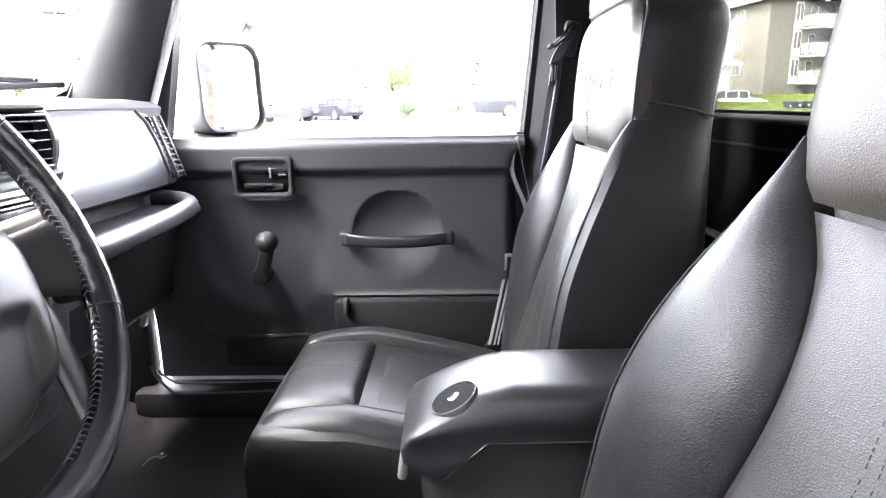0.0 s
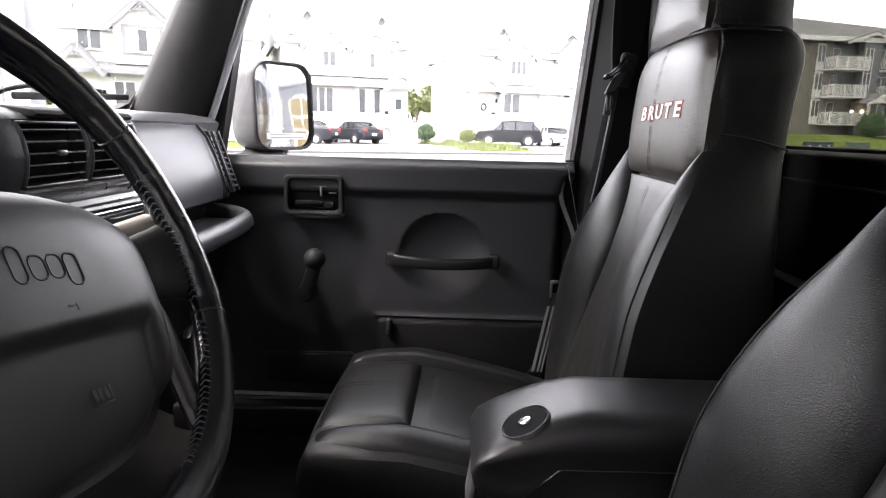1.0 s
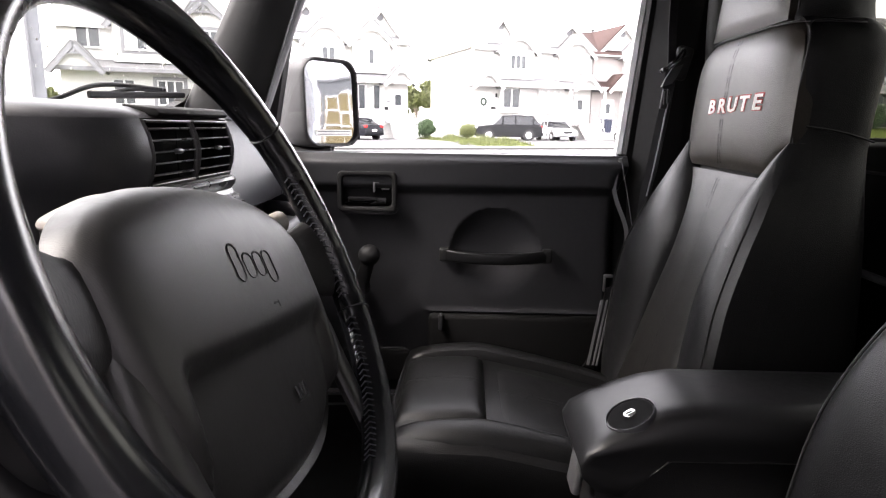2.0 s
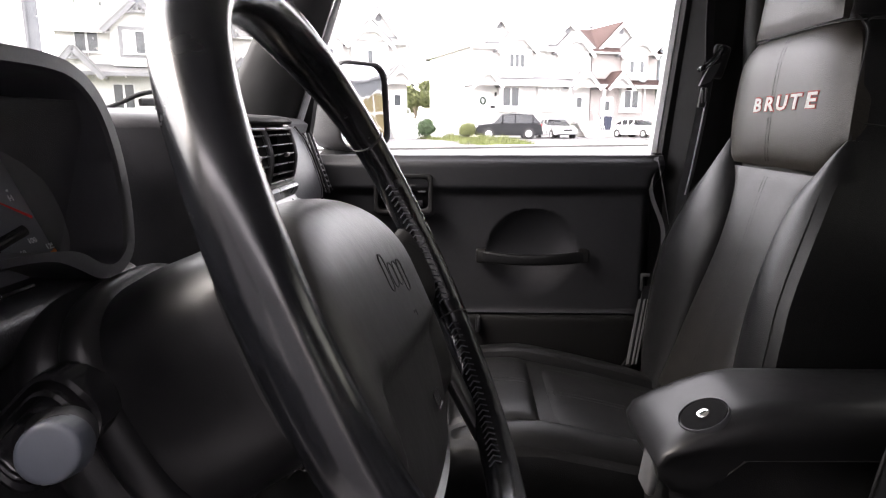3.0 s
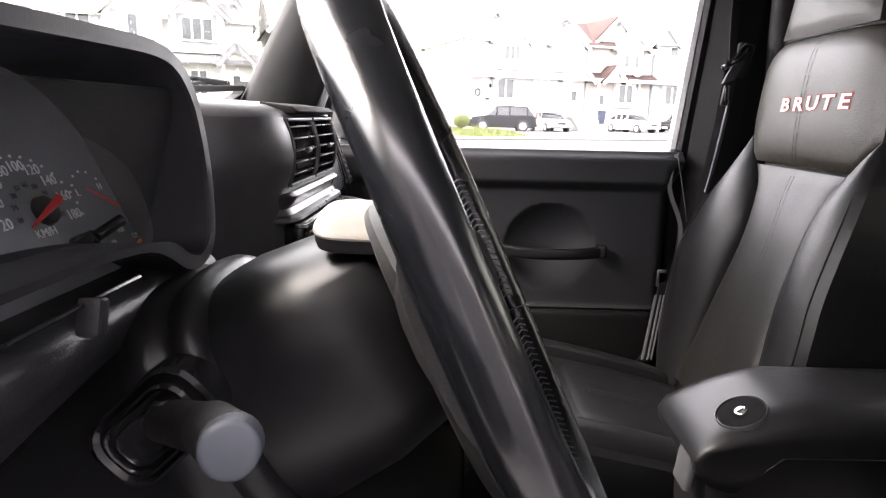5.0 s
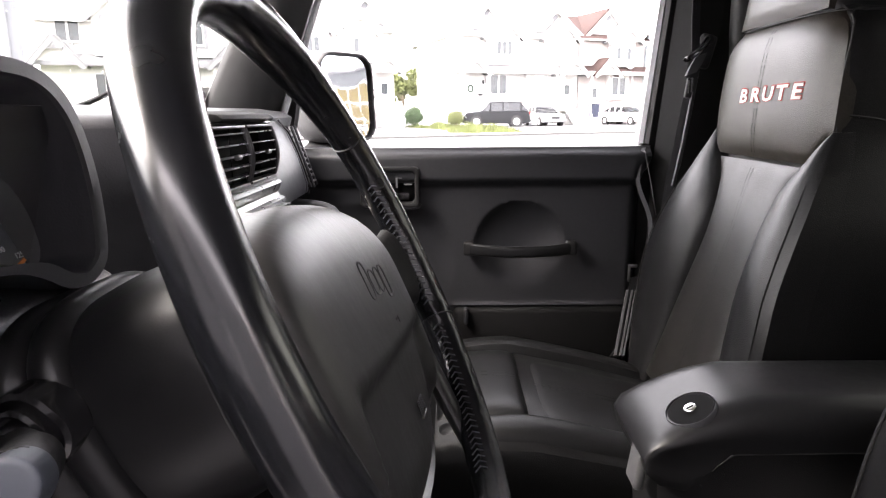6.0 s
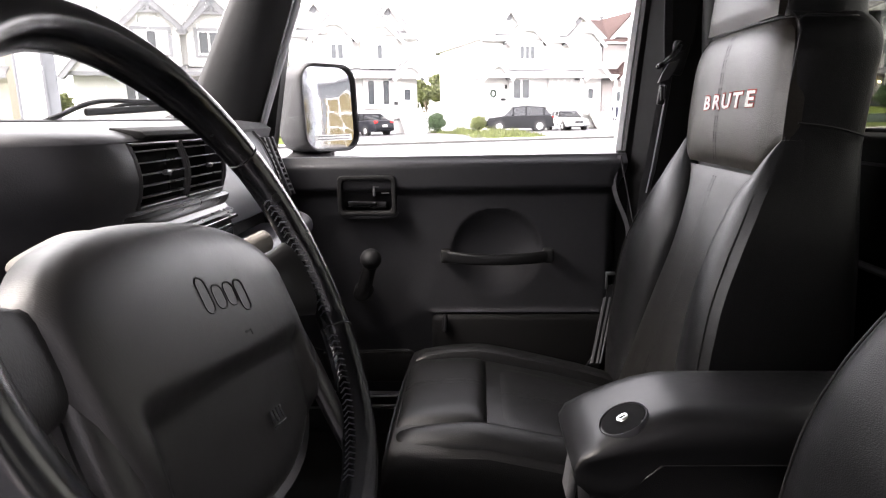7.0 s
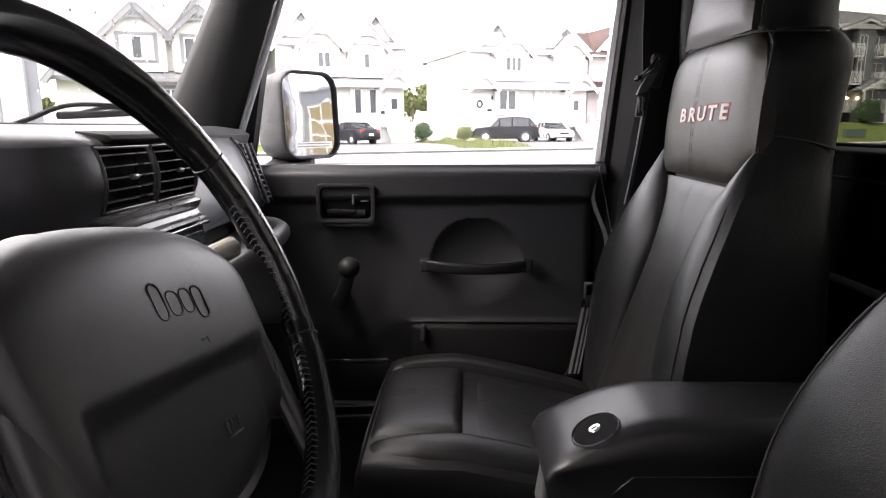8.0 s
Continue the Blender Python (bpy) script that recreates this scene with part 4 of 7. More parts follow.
part("glove_box_line", tube([(x + 0.0055, 1.128, z) for x, z in PASS[4:10]], 0.002, segs=6), PLASTIC_DARK, dash)
part("end_cap", loft([[(x - dx, y, z - dz) for x, z in PASS] for y, dx, dz in ((1.134, 0.0, 0.0), (1.18, 0.006, 0.001), (1.215, 0.022, 0.003), (1.235, 0.05, 0.006))]), PLASTIC_SOFT, dash)
endvent = part("end_vent", join(*[rbox((lerp(-0.532, -0.495, t) + 0.0005, 1.172, lerp(1.254, 1.160, t)), (0.007, 0.034, 0.0035), 0.001, 1, Matrix.Rotation(radians(20), 4, "Y")) for t in [i / 9 for i in range(10)]]), PLASTIC_DARK, dash)
part("vent_frame", join(tube([(lerp(-0.530, -0.493, t) + 0.004, 1.154, lerp(1.262, 1.150, t)) for t in (0, 0.25, 0.5, 0.75, 1)], 0.003, segs=6), tube([(lerp(-0.534, -0.497, t) + 0.004, 1.192, lerp(1.262, 1.150, t)) for t in (0, 0.25, 0.5, 0.75, 1)], 0.003, segs=6)), PLASTIC, endvent)
part("vent_backing", loft([[(lerp(-0.534, -0.497, t) + 0.001, y, lerp(1.262, 1.150, t)) for y in (1.155, 1.191)] + [(lerp(-0.534, -0.497, t) - 0.01, y, lerp(1.262, 1.150, t)) for y in (1.191, 1.155)] for t in (0, 0.5, 1)]), PLASTIC_DARK, endvent)
part("lower_panel", prism([(-0.56, 1.13), (-0.53, 1.06), (-0.56, 0.90), (-0.68, 0.82), (-0.74, 1.1)], "y", -0.02, 1.235, 0.01), PLASTIC_DARK, dash)

# grab bar and shelf in front of the passenger
grab = fitting("grab_bar", (-0.46, 0.92, 1.1), "charcoal moulded grab bar above a shallow tray", "grab bar")
bar_pts = smooth_path([(-0.515, 0.715, 1.108), (-0.475, 0.722, 1.104), (-0.447, 0.745, 1.102), (-0.438, 0.80, 1.101), (-0.437, 0.95, 1.102), (-0.441, 1.06, 1.105), (-0.452, 1.105, 1.107), (-0.48, 1.128, 1.111), (-0.53, 1.135, 1.115)], 6)
part("bar", tube(bar_pts, 0.014, 0.017, 14), PLASTIC_SOFT, grab)
part("tray", rbox((-0.49, 0.925, 1.098), (0.10, 0.40, 0.014), 0.005, 3), PLASTIC_SOFT, grab)
part("glove_latch", join(cyl((-0.53, 0.80, 1.03), (-0.515, 0.80, 1.03), 0.03, 0.028, 24, 0.004)), PLASTIC_GLOSS, grab, "round black latch below the tray")

# centre pod: rounded block that carries vents and radio
pod = fitting("center_stack", (-0.45, 0.555, 0.95), "charcoal centre stack with vents, radio and climate knobs", "center stack")
PODX = [(1.292, -0.56), (1.290, -0.47), (1.287, -0.440), (1.282, -0.425), (1.277, -0.419), (1.2765, -0.4187), (1.262, -0.413), (1.245, -0.410), (1.230, -0.412), (1.2165, -0.417), (1.216, -0.4172), (1.205, -0.419), (1.19, -0.421), (1.10, -0.424), (0.96, -0.44), (0.90, -0.47)]
POD_FACE = [(z, x) for z, x in reversed(PODX)]


def pod_ring(y, back, recess=0.0):
    """The pod's section at y; the vents' opening (rows 5 to 9) may be set back."""
    return [(x - back * (1 if i > 0 else 0) - (recess if 5 <= i <= 9 else 0), y, z) for i, (z, x) in enumerate(PODX)] + [(-0.62, y, 0.90), (-0.62, y, 1.288)]


part("housing", loft([pod_ring(0.372, 0.13), pod_ring(0.376, 0.105), pod_ring(0.382, 0.080), pod_ring(0.390, 0.057), pod_ring(0.400, 0.038), pod_ring(0.412, 0.023), pod_ring(0.426, 0.0125), pod_ring(0.442, 0.005), pod_ring(0.458, 0.001), pod_ring(0.4702, 0.0), pod_ring(0.4706, 0.0, 0.03), pod_ring(0.6594, 0.0, 0.03), pod_ring(0.6598, 0.0), pod_ring(0.668, 0.002), pod_ring(0.680, 0.009), pod_ring(0.69, 0.022), pod_ring(0.70, 0.05), pod_ring(0.705, 0.09)]), PLASTIC_SOFT, pod)


def vent(y0, y1, parent_thing):
    """A grille of thin slats in the pod's opening, bowed like its face."""
    z0, z1 = 1.2185, 1.2745
    bow = [lerp(z0, z1, i / 8) for i in range(9)]
    v = part("air_vent", join(*[tube([(table(POD_FACE, z) - 0.001, y, z) for z in bow], 0.0024, segs=8, up=(0, 1, 0)) for y in (y0, y1)],
                              rbox((table(POD_FACE, z1) - 0.003, (y0 + y1) / 2, z1), (0.012, y1 - y0, 0.003), 0.001), rbox((table(POD_FACE, z0) - 0.003, (y0 + y1) / 2, z0), (0.012, y1 - y0, 0.003), 0.001)), POD_SATIN, parent_thing)
    # shade between the slats is put into this plate's near-black
    part("vent_backing", rbox((-0.434, (y0 + y1) / 2, (z0 + z1) / 2), (0.003, y1 - y0 + 0.004, z1 - z0 + 0.004), 0), RECESS_SHADE, v)
    for i in range(5):
        z = lerp(z0, z1, (i + 0.75) / 5.4)
        part("slat", rbox((table(POD_FACE, z) - 0.007, (y0 + y1) / 2, z), (0.013, y1 - y0, 0.0013), 0.0005, 1, Matrix.Rotation(radians(-6), 4, "Y")), SLAT, v)
    part("thumb_tab", rbox((table(POD_FACE, 1.2465) + 0.0015, (y0 + y1) / 2, 1.2475), (0.005, 0.012, 0.005), 0.002, 2), SLAT, v)


vent(0.4735, 0.562, pod)
vent(0.568, 0.6565, pod)
part("vent_brow", prism([(-0.445, 1.2895), (-0.416, 1.286), (-0.411, 1.282), (-0.414, 1.279), (-0.445, 1.280)], "y", 0.492, 0.650, 0.001), JAMB_BLACK, pod)
lip = [(-0.424, 1.212), (-0.413, 1.213), (-0.409, 1.210), (-0.411, 1.204), (-0.415, 1.199), (-0.412, 1.194), (-0.406, 1.192), (-0.405, 1.189), (-0.41, 1.187), (-0.424, 1.187)]
part("bezel_lip", loft([[(x - b, y, z) for x, z in lip] for y, b in ((0.450, 0.02), (0.456, 0.008), (0.464, 0.002), (0.477, 0.0), (0.655, 0.0), (0.668, 0.003), (0.680, 0.02))]), POD_SATIN, pod)
radio = part("radio", rbox((-0.414, 0.562, 1.157), (0.02, 0.178, 0.052), 0.003, 2), PLASTIC_GLOSS, pod, "glossy black radio face")
part("display", rbox((-0.4035, 0.605, 1.164), (0.002, 0.085, 0.026), 0.001), mat("dark_display_glass", (0.05, 0.055, 0.06), 0.08, scale=50), radio, "grey radio display")
part("surround", join(rbox((-0.405, 0.562, 1.1845), (0.012, 0.19, 0.004), 0.001), rbox((-0.405, 0.562, 1.1295), (0.012, 0.19, 0.004), 0.001)), CHROME, radio, "bright trim line")
for i in range(5):
    part("button", rbox((-0.403, 0.49 + i * 0.013, 1.146), (0.003, 0.010, 0.008), 0.001), PLASTIC, radio)
part("knob", cyl((-0.404, 0.495, 1.165), (-0.392, 0.495, 1.165), 0.011, 0.010, 18, 0.002), PLASTIC, radio)
climate = part("climate_panel", rbox((-0.418, 0.562, 1.085), (0.02, 0.19, 0.07), 0.004, 2), PLASTIC, pod)
for y in (0.50, 0.562, 0.624):
    part("knob", join(cyl((-0.41, y, 1.085), (-0.388, y, 1.085), 0.021, 0.017, 22, 0.003), rbox((-0.386, y, 1.085), (0.012, 0.006, 0.034), 0.002)), PLASTIC_DARK, climate)

pod.matrix_basis = Matrix.Translation(VEH.to_3x3() @ Vector((-0.016, 0.048, -0.002))) @ pod.matrix_basis  # the stack sits on the middle line

# ---- instrument binnacle ----
bin_ = fitting("instrument_binnacle", (-0.47, 0.2, 1.15), "black hooded instrument binnacle with lit-off dials", "instrument cluster")
HOOD_OUT = [(-0.06, 1.20), (-0.06, 1.26), (-0.045, 1.292), (0.0, 1.305), (0.10, 1.309), (0.18, 1.310), (0.25, 1.3105), (0.285, 1.310), (0.306, 1.306), (0.322, 1.297), (0.334, 1.282), (0.343, 1.258), (0.347, 1.232), (0.346, 1.208), (0.338, 1.197), (0.322, 1.1925), (0.305, 1.196), (0.288, 1.2055), (0.268, 1.213), (0.23, 1.2165), (0.17, 1.217), (0.10, 1.216), (0.0, 1.212)]
HOOD_IN = [(-0.048, 1.21), (-0.048, 1.256), (-0.036, 1.283), (0.004, 1.297), (0.10, 1.3015), (0.18, 1.3025), (0.25, 1.303), (0.281, 1.3025), (0.300, 1.2995), (0.314, 1.2915), (0.325, 1.278), (0.333, 1.256), (0.3365, 1.232), (0.3355, 1.211), (0.330, 1.2035), (0.320, 1.200), (0.307, 1.2035), (0.291, 1.2125), (0.269, 1.2172), (0.23, 1.2205), (0.17, 1.221), (0.10, 1.220), (0.0, 1.216)]


def hood_ease(poly):
    return [(p.y, p.z) for p in smooth_path([(0.0, y, z) for y, z in poly], 3, True)]


HOOD_OUT, HOOD_IN = hood_ease(HOOD_OUT), hood_ease(HOOD_IN)


def hood_ring(poly, x, top_in=0.0, shrink=0.0):
    cy, cz = 0.16, 1.245
    return [(x + (top_in if z > 1.23 else 0.0), cy + (y - cy) * (1 - shrink), cz + (z - cz) * (1 - shrink if z > 1.235 else 1 + 1.2 * max(shrink, 0))) for y, z in poly]


part("hood", loft([hood_ring(HOOD_OUT, -0.60, 0, 0.05), hood_ring(HOOD_OUT, -0.50, 0, 0.03), hood_ring(HOOD_OUT, -0.45, 0, 0.012), hood_ring(HOOD_OUT, -0.437, 0, 0.002), hood_ring(HOOD_OUT, -0.432), hood_ring(HOOD_OUT, -0.4295, 0, -0.006), hood_ring(HOOD_IN, -0.4285, 0, -0.014), hood_ring(HOOD_IN, -0.430), hood_ring(HOOD_IN, -0.434, 0, 0.004)], caps=False), HOOD_VINYL, bin_)
part("hood_lining", loft([hood_ring(HOOD_IN, -0.4338, 0, 0.0038), hood_ring(HOOD_IN, -0.436, 0, 0.006), hood_ring(HOOD_IN, -0.47, 0.0, 0.02), hood_ring(HOOD_IN, -0.515, 0.0, 0.06)], caps=False), HOOD_VINYL, bin_, "dull black lining inside the hood")
DT = radians(25)  # the dial plate leans back


def dial(y, b, c=0.0):
    """A point on the dial plate: y across, b up its face, c off it."""
    return Vector((-0.475 - math.sin(DT) * b + math.cos(DT) * c, y, 1.231 + math.cos(DT) * b + math.sin(DT) * c))


def on_dial(y, b, c=0.0004):
    """A pose on the dial plate: text runs towards the passenger's side, upright."""
    return Matrix.Translation(dial(y, b, c)) @ Matrix.Rotation(-DT, 4, "Y") @ Matrix(((0, 0, 1, 0), (1, 0, 0, 0), (0, 1, 0, 0), (0, 0, 0, 1)))


DROT = Matrix.Rotation(-DT, 4, "Y")
dialbase = part("dial_plate", rbox(dial(0.14, 0.012, -0.003), (0.006, 0.370, 0.130), 0.001, 1, DROT), DIAL_FACE, bin_)
part("side_wall", sheet(lambda u, v: dial(0.324, lerp(-0.05, 0.075, v), 0.0).lerp(Vector((-0.452, lerp(0.348, 0.338, v), lerp(1.19, 1.29, v))), u), 6, 10, (-0.002, 0.004, 0)), HOOD_VINYL, bin_)
part("rib", tube(smooth_path([(-0.462, 0.326, 1.296), (-0.456, 0.334, 1.262), (-0.453, 0.341, 1.225), (-0.452, 0.345, 1.205), (-0.440, 0.348, 1.193)], 5), 0.0042, segs=8), PLASTIC_GLOSS, bin_)
SPD = (0.261, 0.0)
for i in range(17):
    a = radians(183 - i * 12.0)
    ca, sa = math.cos(a), math.sin(a)
    if i % 2 == 0:
        part("numeral", text_mesh(str(20 + 10 * i), 0.0072, 0.0002, on_dial(SPD[0] + 0.0225 * ca, SPD[1] + 0.0235 * sa)), DIAL_WHITE, dialbase)
    part("tick", rbox(dial(SPD[0] + 0.029 * ca, SPD[1] + 0.0285 * sa, 0.0004), (0.0006, 0.0011, 0.0011), 0, 1, DROT), DIAL_WHITE, dialbase)
    if i % 2 == 0:
        part("inner_numeral", text_mesh(str(10 + 7 * i), 0.0036, 0.0002, on_dial(SPD[0] + 0.0135 * ca, SPD[1] + 0.0145 * sa)), STALK_CAP, dialbase)
part("numeral", text_mesh("KM/H", 0.0058, 0.0002, on_dial(0.2585, -0.0088)), DIAL_WHITE, dialbase)
part("needle", loft([[dial(0.2465, -0.0055 + k, 0.004 + h) for k, h in ((0.0006, 0), (-0.0006, 0), (0, 0.0008))], [dial(0.2735, 0.0045 + k, 0.004 + h) for k, h in ((0.0024, 0), (-0.0024, 0), (0, 0.002))]]), NEEDLE_RED, dialbase, "red speedometer needle")
part("hub", cyl(dial(0.2640, 0.0010, 0.0), dial(0.2640, 0.0010, 0.004), 0.0075, 0.0065, 18, 0.001), PLASTIC_DARK, dialbase)
part("odometer_stalk", join(cyl(dial(0.271, -0.0190, 0.0), dial(0.275, -0.0180, 0.010), 0.0050, 0.0040, 12, 0.001), cyl(dial(0.275, -0.0180, 0.010), dial(0.288, -0.0150, 0.018), 0.0030, 0.0030, 12, 0.0005)), PLASTIC_GLOSS, dialbase)
part("needle", loft([[dial(0.2985, 0.0070 + k, 0.003 + h) for k, h in ((0.0004, 0), (-0.0004, 0), (0, 0.0006))], [dial(0.3175, -0.0055 + k, 0.003 + h) for k, h in ((0.0013, 0), (-0.0013, 0), (0, 0.001))]]), NEEDLE_RED, dialbase)
part("numeral", text_mesh("L", 0.0056, 0.0002, on_dial(0.2945, 0.0062)), DIAL_WHITE, dialbase)
part("numeral", text_mesh("H", 0.0050, 0.0002, on_dial(0.3145, 0.0072)), DIAL_WHITE, dialbase)
for y, b in ((0.293, 0.0105), (0.2975, 0.0150), (0.3035, 0.0170), (0.3095, 0.0160), (0.3150, 0.0118)):
    part("tick", rbox(dial(y, b, 0.0004), (0.0006, 0.0011, 0.0011), 0, 1, DROT), DIAL_WHITE, dialbase)
for tx, y, b in (("60", 0.3010, -0.0235), ("100", 0.3120, -0.0180), ("125", 0.3225, -0.0235)):
    part("numeral", text_mesh(tx, 0.0046, 0.0002, on_dial(y, b)), DIAL_WHITE, dialbase)
part("needle", rbox(dial(0.316, -0.0285, 0.003), (0.001, 0.011, 0.0022), 0.0003, 1, DROT @ Matrix.Rotation(radians(20), 4, "X")), DIAL_ORANGE, dialbase, "orange gauge needle")
for y, b, w, h in ((0.231, -0.022, 0.005, 0.004), (0.239, -0.027, 0.006, 0.004), (0.246, -0.022, 0.005, 0.003), (0.256, -0.026, 0.008, 0.0018)):
    part("warning_symbol", rbox(dial(y, b, 0.0004), (0.0006, w, h), 0, 1, DROT), DIAL_WHITE, dialbase)
part("lens", rbox((-0.449, 0.14, 1.247), (0.0006, 0.37, 0.088), 0, 1, Matrix.Rotation(radians(17), 4, "Y")), GLASS_MATT, bin_, "clear dial lens", smooth=False)
low = part("lower_shelf", prism([(-0.56, 1.205), (-0.445, 1.197), (-0.432, 1.190), (-0.434, 1.175), (-0.47, 1.14), (-0.56, 1.05)], "y", -0.05, 0.36, 0.006), PLASTIC, bin_)
part("slot_line", tube([(-0.430, 0.172, 1.2035), (-0.430, 0.22, 1.204), (-0.430, 0.258, 1.204)], 0.0010, segs=6), PLASTIC_GLOSS, low)
part("dimmer_switch", rbox((-0.428, 0.2165, 1.1985), (0.010, 0.008, 0.016), 0.002, 2, Matrix.Rotation(radians(-18), 4, "X")), PLASTIC, low)

# ---- steering column and wheel ----
TILT = radians(25.2)
WC = Vector((-0.275, 0.303, 1.198))
WU, WN = Vector((-math.sin(TILT), 0, math.cos(TILT))), Vector((math.cos(TILT), 0, math.sin(TILT)))
RR = 0.1553


def W(a, b, c=0.0):
    """A point in the wheel's frame: a towards the passenger, b up the rim's plane, c towards the driver."""
    return WC + Vector((0, a, 0)) + WU * b + WN * c


col = fitting("steering_column", W(0, -0.02, -0.2), "black steering column shroud with hazard button and stalk", "steering column")


def col_ring(c, w, t, bo):
    pts = []
    for i in range(48):
        a = 2 * math.pi * i / 48
        ca, sa = math.cos(a), math.sin(a)
        x = w * math.copysign(abs(ca) ** 0.7, ca)
        y = (t if sa > 0 else bo) * math.copysign(abs(sa) ** 0.8, sa)
        pts.append(W(x, y, c))
    return pts


part("shroud", loft([col_ring(-0.026, 0.030, 0.022, 0.03), col_ring(-0.030, 0.044, 0.036, 0.045), col_ring(-0.04, 0.054, 0.049, 0.06), col_ring(-0.07, 0.062, 0.052, 0.07), col_ring(-0.105, 0.066, 0.054, 0.075), col_ring(-0.13, 0.062, 0.052, 0.075)]), COLUMN_BLACK, col)
part("collar", loft([col_ring(c, 0.073 - q, 0.062 - q, 0.087 - q) for c, q in ((-0.116, 0.012), (-0.1175, 0.007), (-0.120, 0.0035), (-0.124, 0.0015), (-0.128, 0.0012), (-0.132, 0.0025), (-0.1345, 0.0045), (-0.137, 0.0042), (-0.140, 0.0015), (-0.144, -0.0008), (-0.149, -0.0012), (-0.154, 0.0), (-0.158, 0.003), (-0.24, 0.005))]), COLUMN_BLACK, col)


def cap_ring(g, h):
    out = []
    for i in range(28):
        a = 2 * math.pi * i / 28
        ca, sa = math.cos(a), math.sin(a)
        x = 0.0200 * g * math.copysign(abs(ca) ** 0.55, ca)
        y = 0.0270 * g * math.copysign(abs(sa) ** 0.55, sa)
        out.append((-0.3325 + x, 0.281 + y, 1.2235 + h + 0.16 * y - 0.03 * x))
    return out


part("hazard_button", loft([cap_ring(0.93, -0.002), cap_ring(0.97, 0.0005), cap_ring(0.97, 0.0043)]), PLASTIC_DARK, col, "dark skirt of the hazard button")
part("hazard_cap", loft([cap_ring(1.0, 0.0044), cap_ring(1.01, 0.0054), cap_ring(0.985, 0.0068), cap_ring(0.90, 0.0078), cap_ring(0.5, 0.0088), cap_ring(0.1, 0.0092)]), BUTTON_CAP, col, "pale grey hazard button cap")
part("hazard_stem", cyl((-0.3345, 0.281, 1.200), (-0.3345, 0.281, 1.222), 0.014, 0.013, 16), PLASTIC_DARK, col)
part("shroud_seam", tube([W(-0.062 - 0.001, 0.0, -0.15), W(-0.0605, 0.0, -0.08), W(-0.0525, 0.0, -0.05)], 0.0015, segs=6), PLASTIC_DARK, col)
part("key_switch", cyl(W(0.055, 0.0, -0.09), W(0.085, 0.0, -0.075), 0.016, 0.014, 18, 0.003), PLASTIC, col)
lever = part("wiper_stalk", join(cyl((-0.375, 0.35, 1.165), (-0.335, 0.44, 1.182), 0.007, 0.0075, 14)), PLASTIC, col)
part("stalk_cap", cyl((-0.335, 0.44, 1.182), (-0.310, 0.497, 1.192), 0.0085, 0.0095, 16, 0.002), BUTTON_CAP, lever, "pale grey stalk end")
stalk = part("turn_stalk", join(cyl((-0.408, 0.226, 1.150), (-0.368, 0.180, 1.172), 0.009, 0.0092, 18), cyl((-0.368, 0.180, 1.172), (-0.350, 0.150, 1.184), 0.0100, 0.0096, 20, 0.001)), PLASTIC_DARK, col)
part("stalk_cap", cyl((-0.3512, 0.1545, 1.1825), (-0.3475, 0.142, 1.1866), 0.0096, 0.0088, 24, 0.002), STALK_CAP, stalk, "blue-grey stalk end")
for k, dy in ((1.0, 0.0), (0.76, -0.005), (0.52, -0.011)):
    oval = [(x * 0.72 - z * 0.70, z * 0.72 + x * 0.70) for x, z in round_rect(0.030 * k, 0.018 * k, 0.014 * k, 5)]
    part("stalk_boot", loft([[(-0.412 - 0.4 * dy + x * g, 0.226 + dy + h, 1.147 - 0.3 * dy + z * g) for x, z in oval] for g, h in ((1.0, 0.030), (1.03, 0.002), (1.0, -0.0015), (0.92, -0.0025), (0.84, -0.001), (0.80, 0.003))]), PLASTIC_GLOSS, col, "glossy black folded boot of the stalk")

wheel = fitting("steering_wheel", W(0, 0, -0.03), "black leather steering wheel with grey airbag pad", "steering wheel")


def rim_pts(a0, a1, n):
    return [W(RR * math.cos(radians(lerp(a0, a1, i / n))), RR * math.sin(radians(lerp(a0, a1, i / n)))) for i in range(n + 1)]


def rim_slim(a):
    """The rim's section is deepest at the top and slimmer at the sides and below; its face stays flush."""
    return lerp(0.74, 0.98, step(20, 70, 90 - abs(90 - (a % 360)) if a % 360 < 180 else 0))


rim_bm = tube(rim_pts(0, 360, 320)[:-1], 0.0132, 0.0155, 24, up=tuple(WN), closed=True)
for v in rim_bm.verts:  # creased leather where it was gripped, more so on the inner side
    d = v.co - WC
    out_ = Vector((0, d.y, 0)) + WU * d.dot(WU)
    a_ = math.degrees(math.atan2(d.dot(WU), d.y))
    axis_p = WC + out_.normalized() * RR
    inner = max(0.0, (axis_p - v.co).dot(out_.normalized()) / 0.0132)
    worn = (0.00012 + 0.0006 * inner) * (1 if -80 < a_ < 62 else 0.2)
    c_ = d.dot(WN)
    slim = rim_slim(a_)
    v.co += WN * (c_ * slim + 0.0155 * (1 - slim) - c_)
    v.co += (v.co - axis_p).normalized() * worn * (noise.noise(v.co * 130) + 0.7 * noise.noise(v.co * 330))
rim = part("rim", rim_bm, RIM_LEATHER, wheel, "worn black leather rim")
for a in (28, -28, 208):
    c, s = math.cos(radians(a)), math.sin(radians(a))
    k = rim_slim(a)
    ring = [W((RR + 0.0132 * math.cos(t)) * c, (RR + 0.0132 * math.cos(t)) * s, 0.0155 * (math.sin(t) * k + 1 - k)) for t in [2 * math.pi * i / 20 for i in range(20)]]
    part("rim_seam", tube(ring, 0.0006, segs=5, closed=True, up=(0.3, 0.9, 0.1)), PIPING, rim)
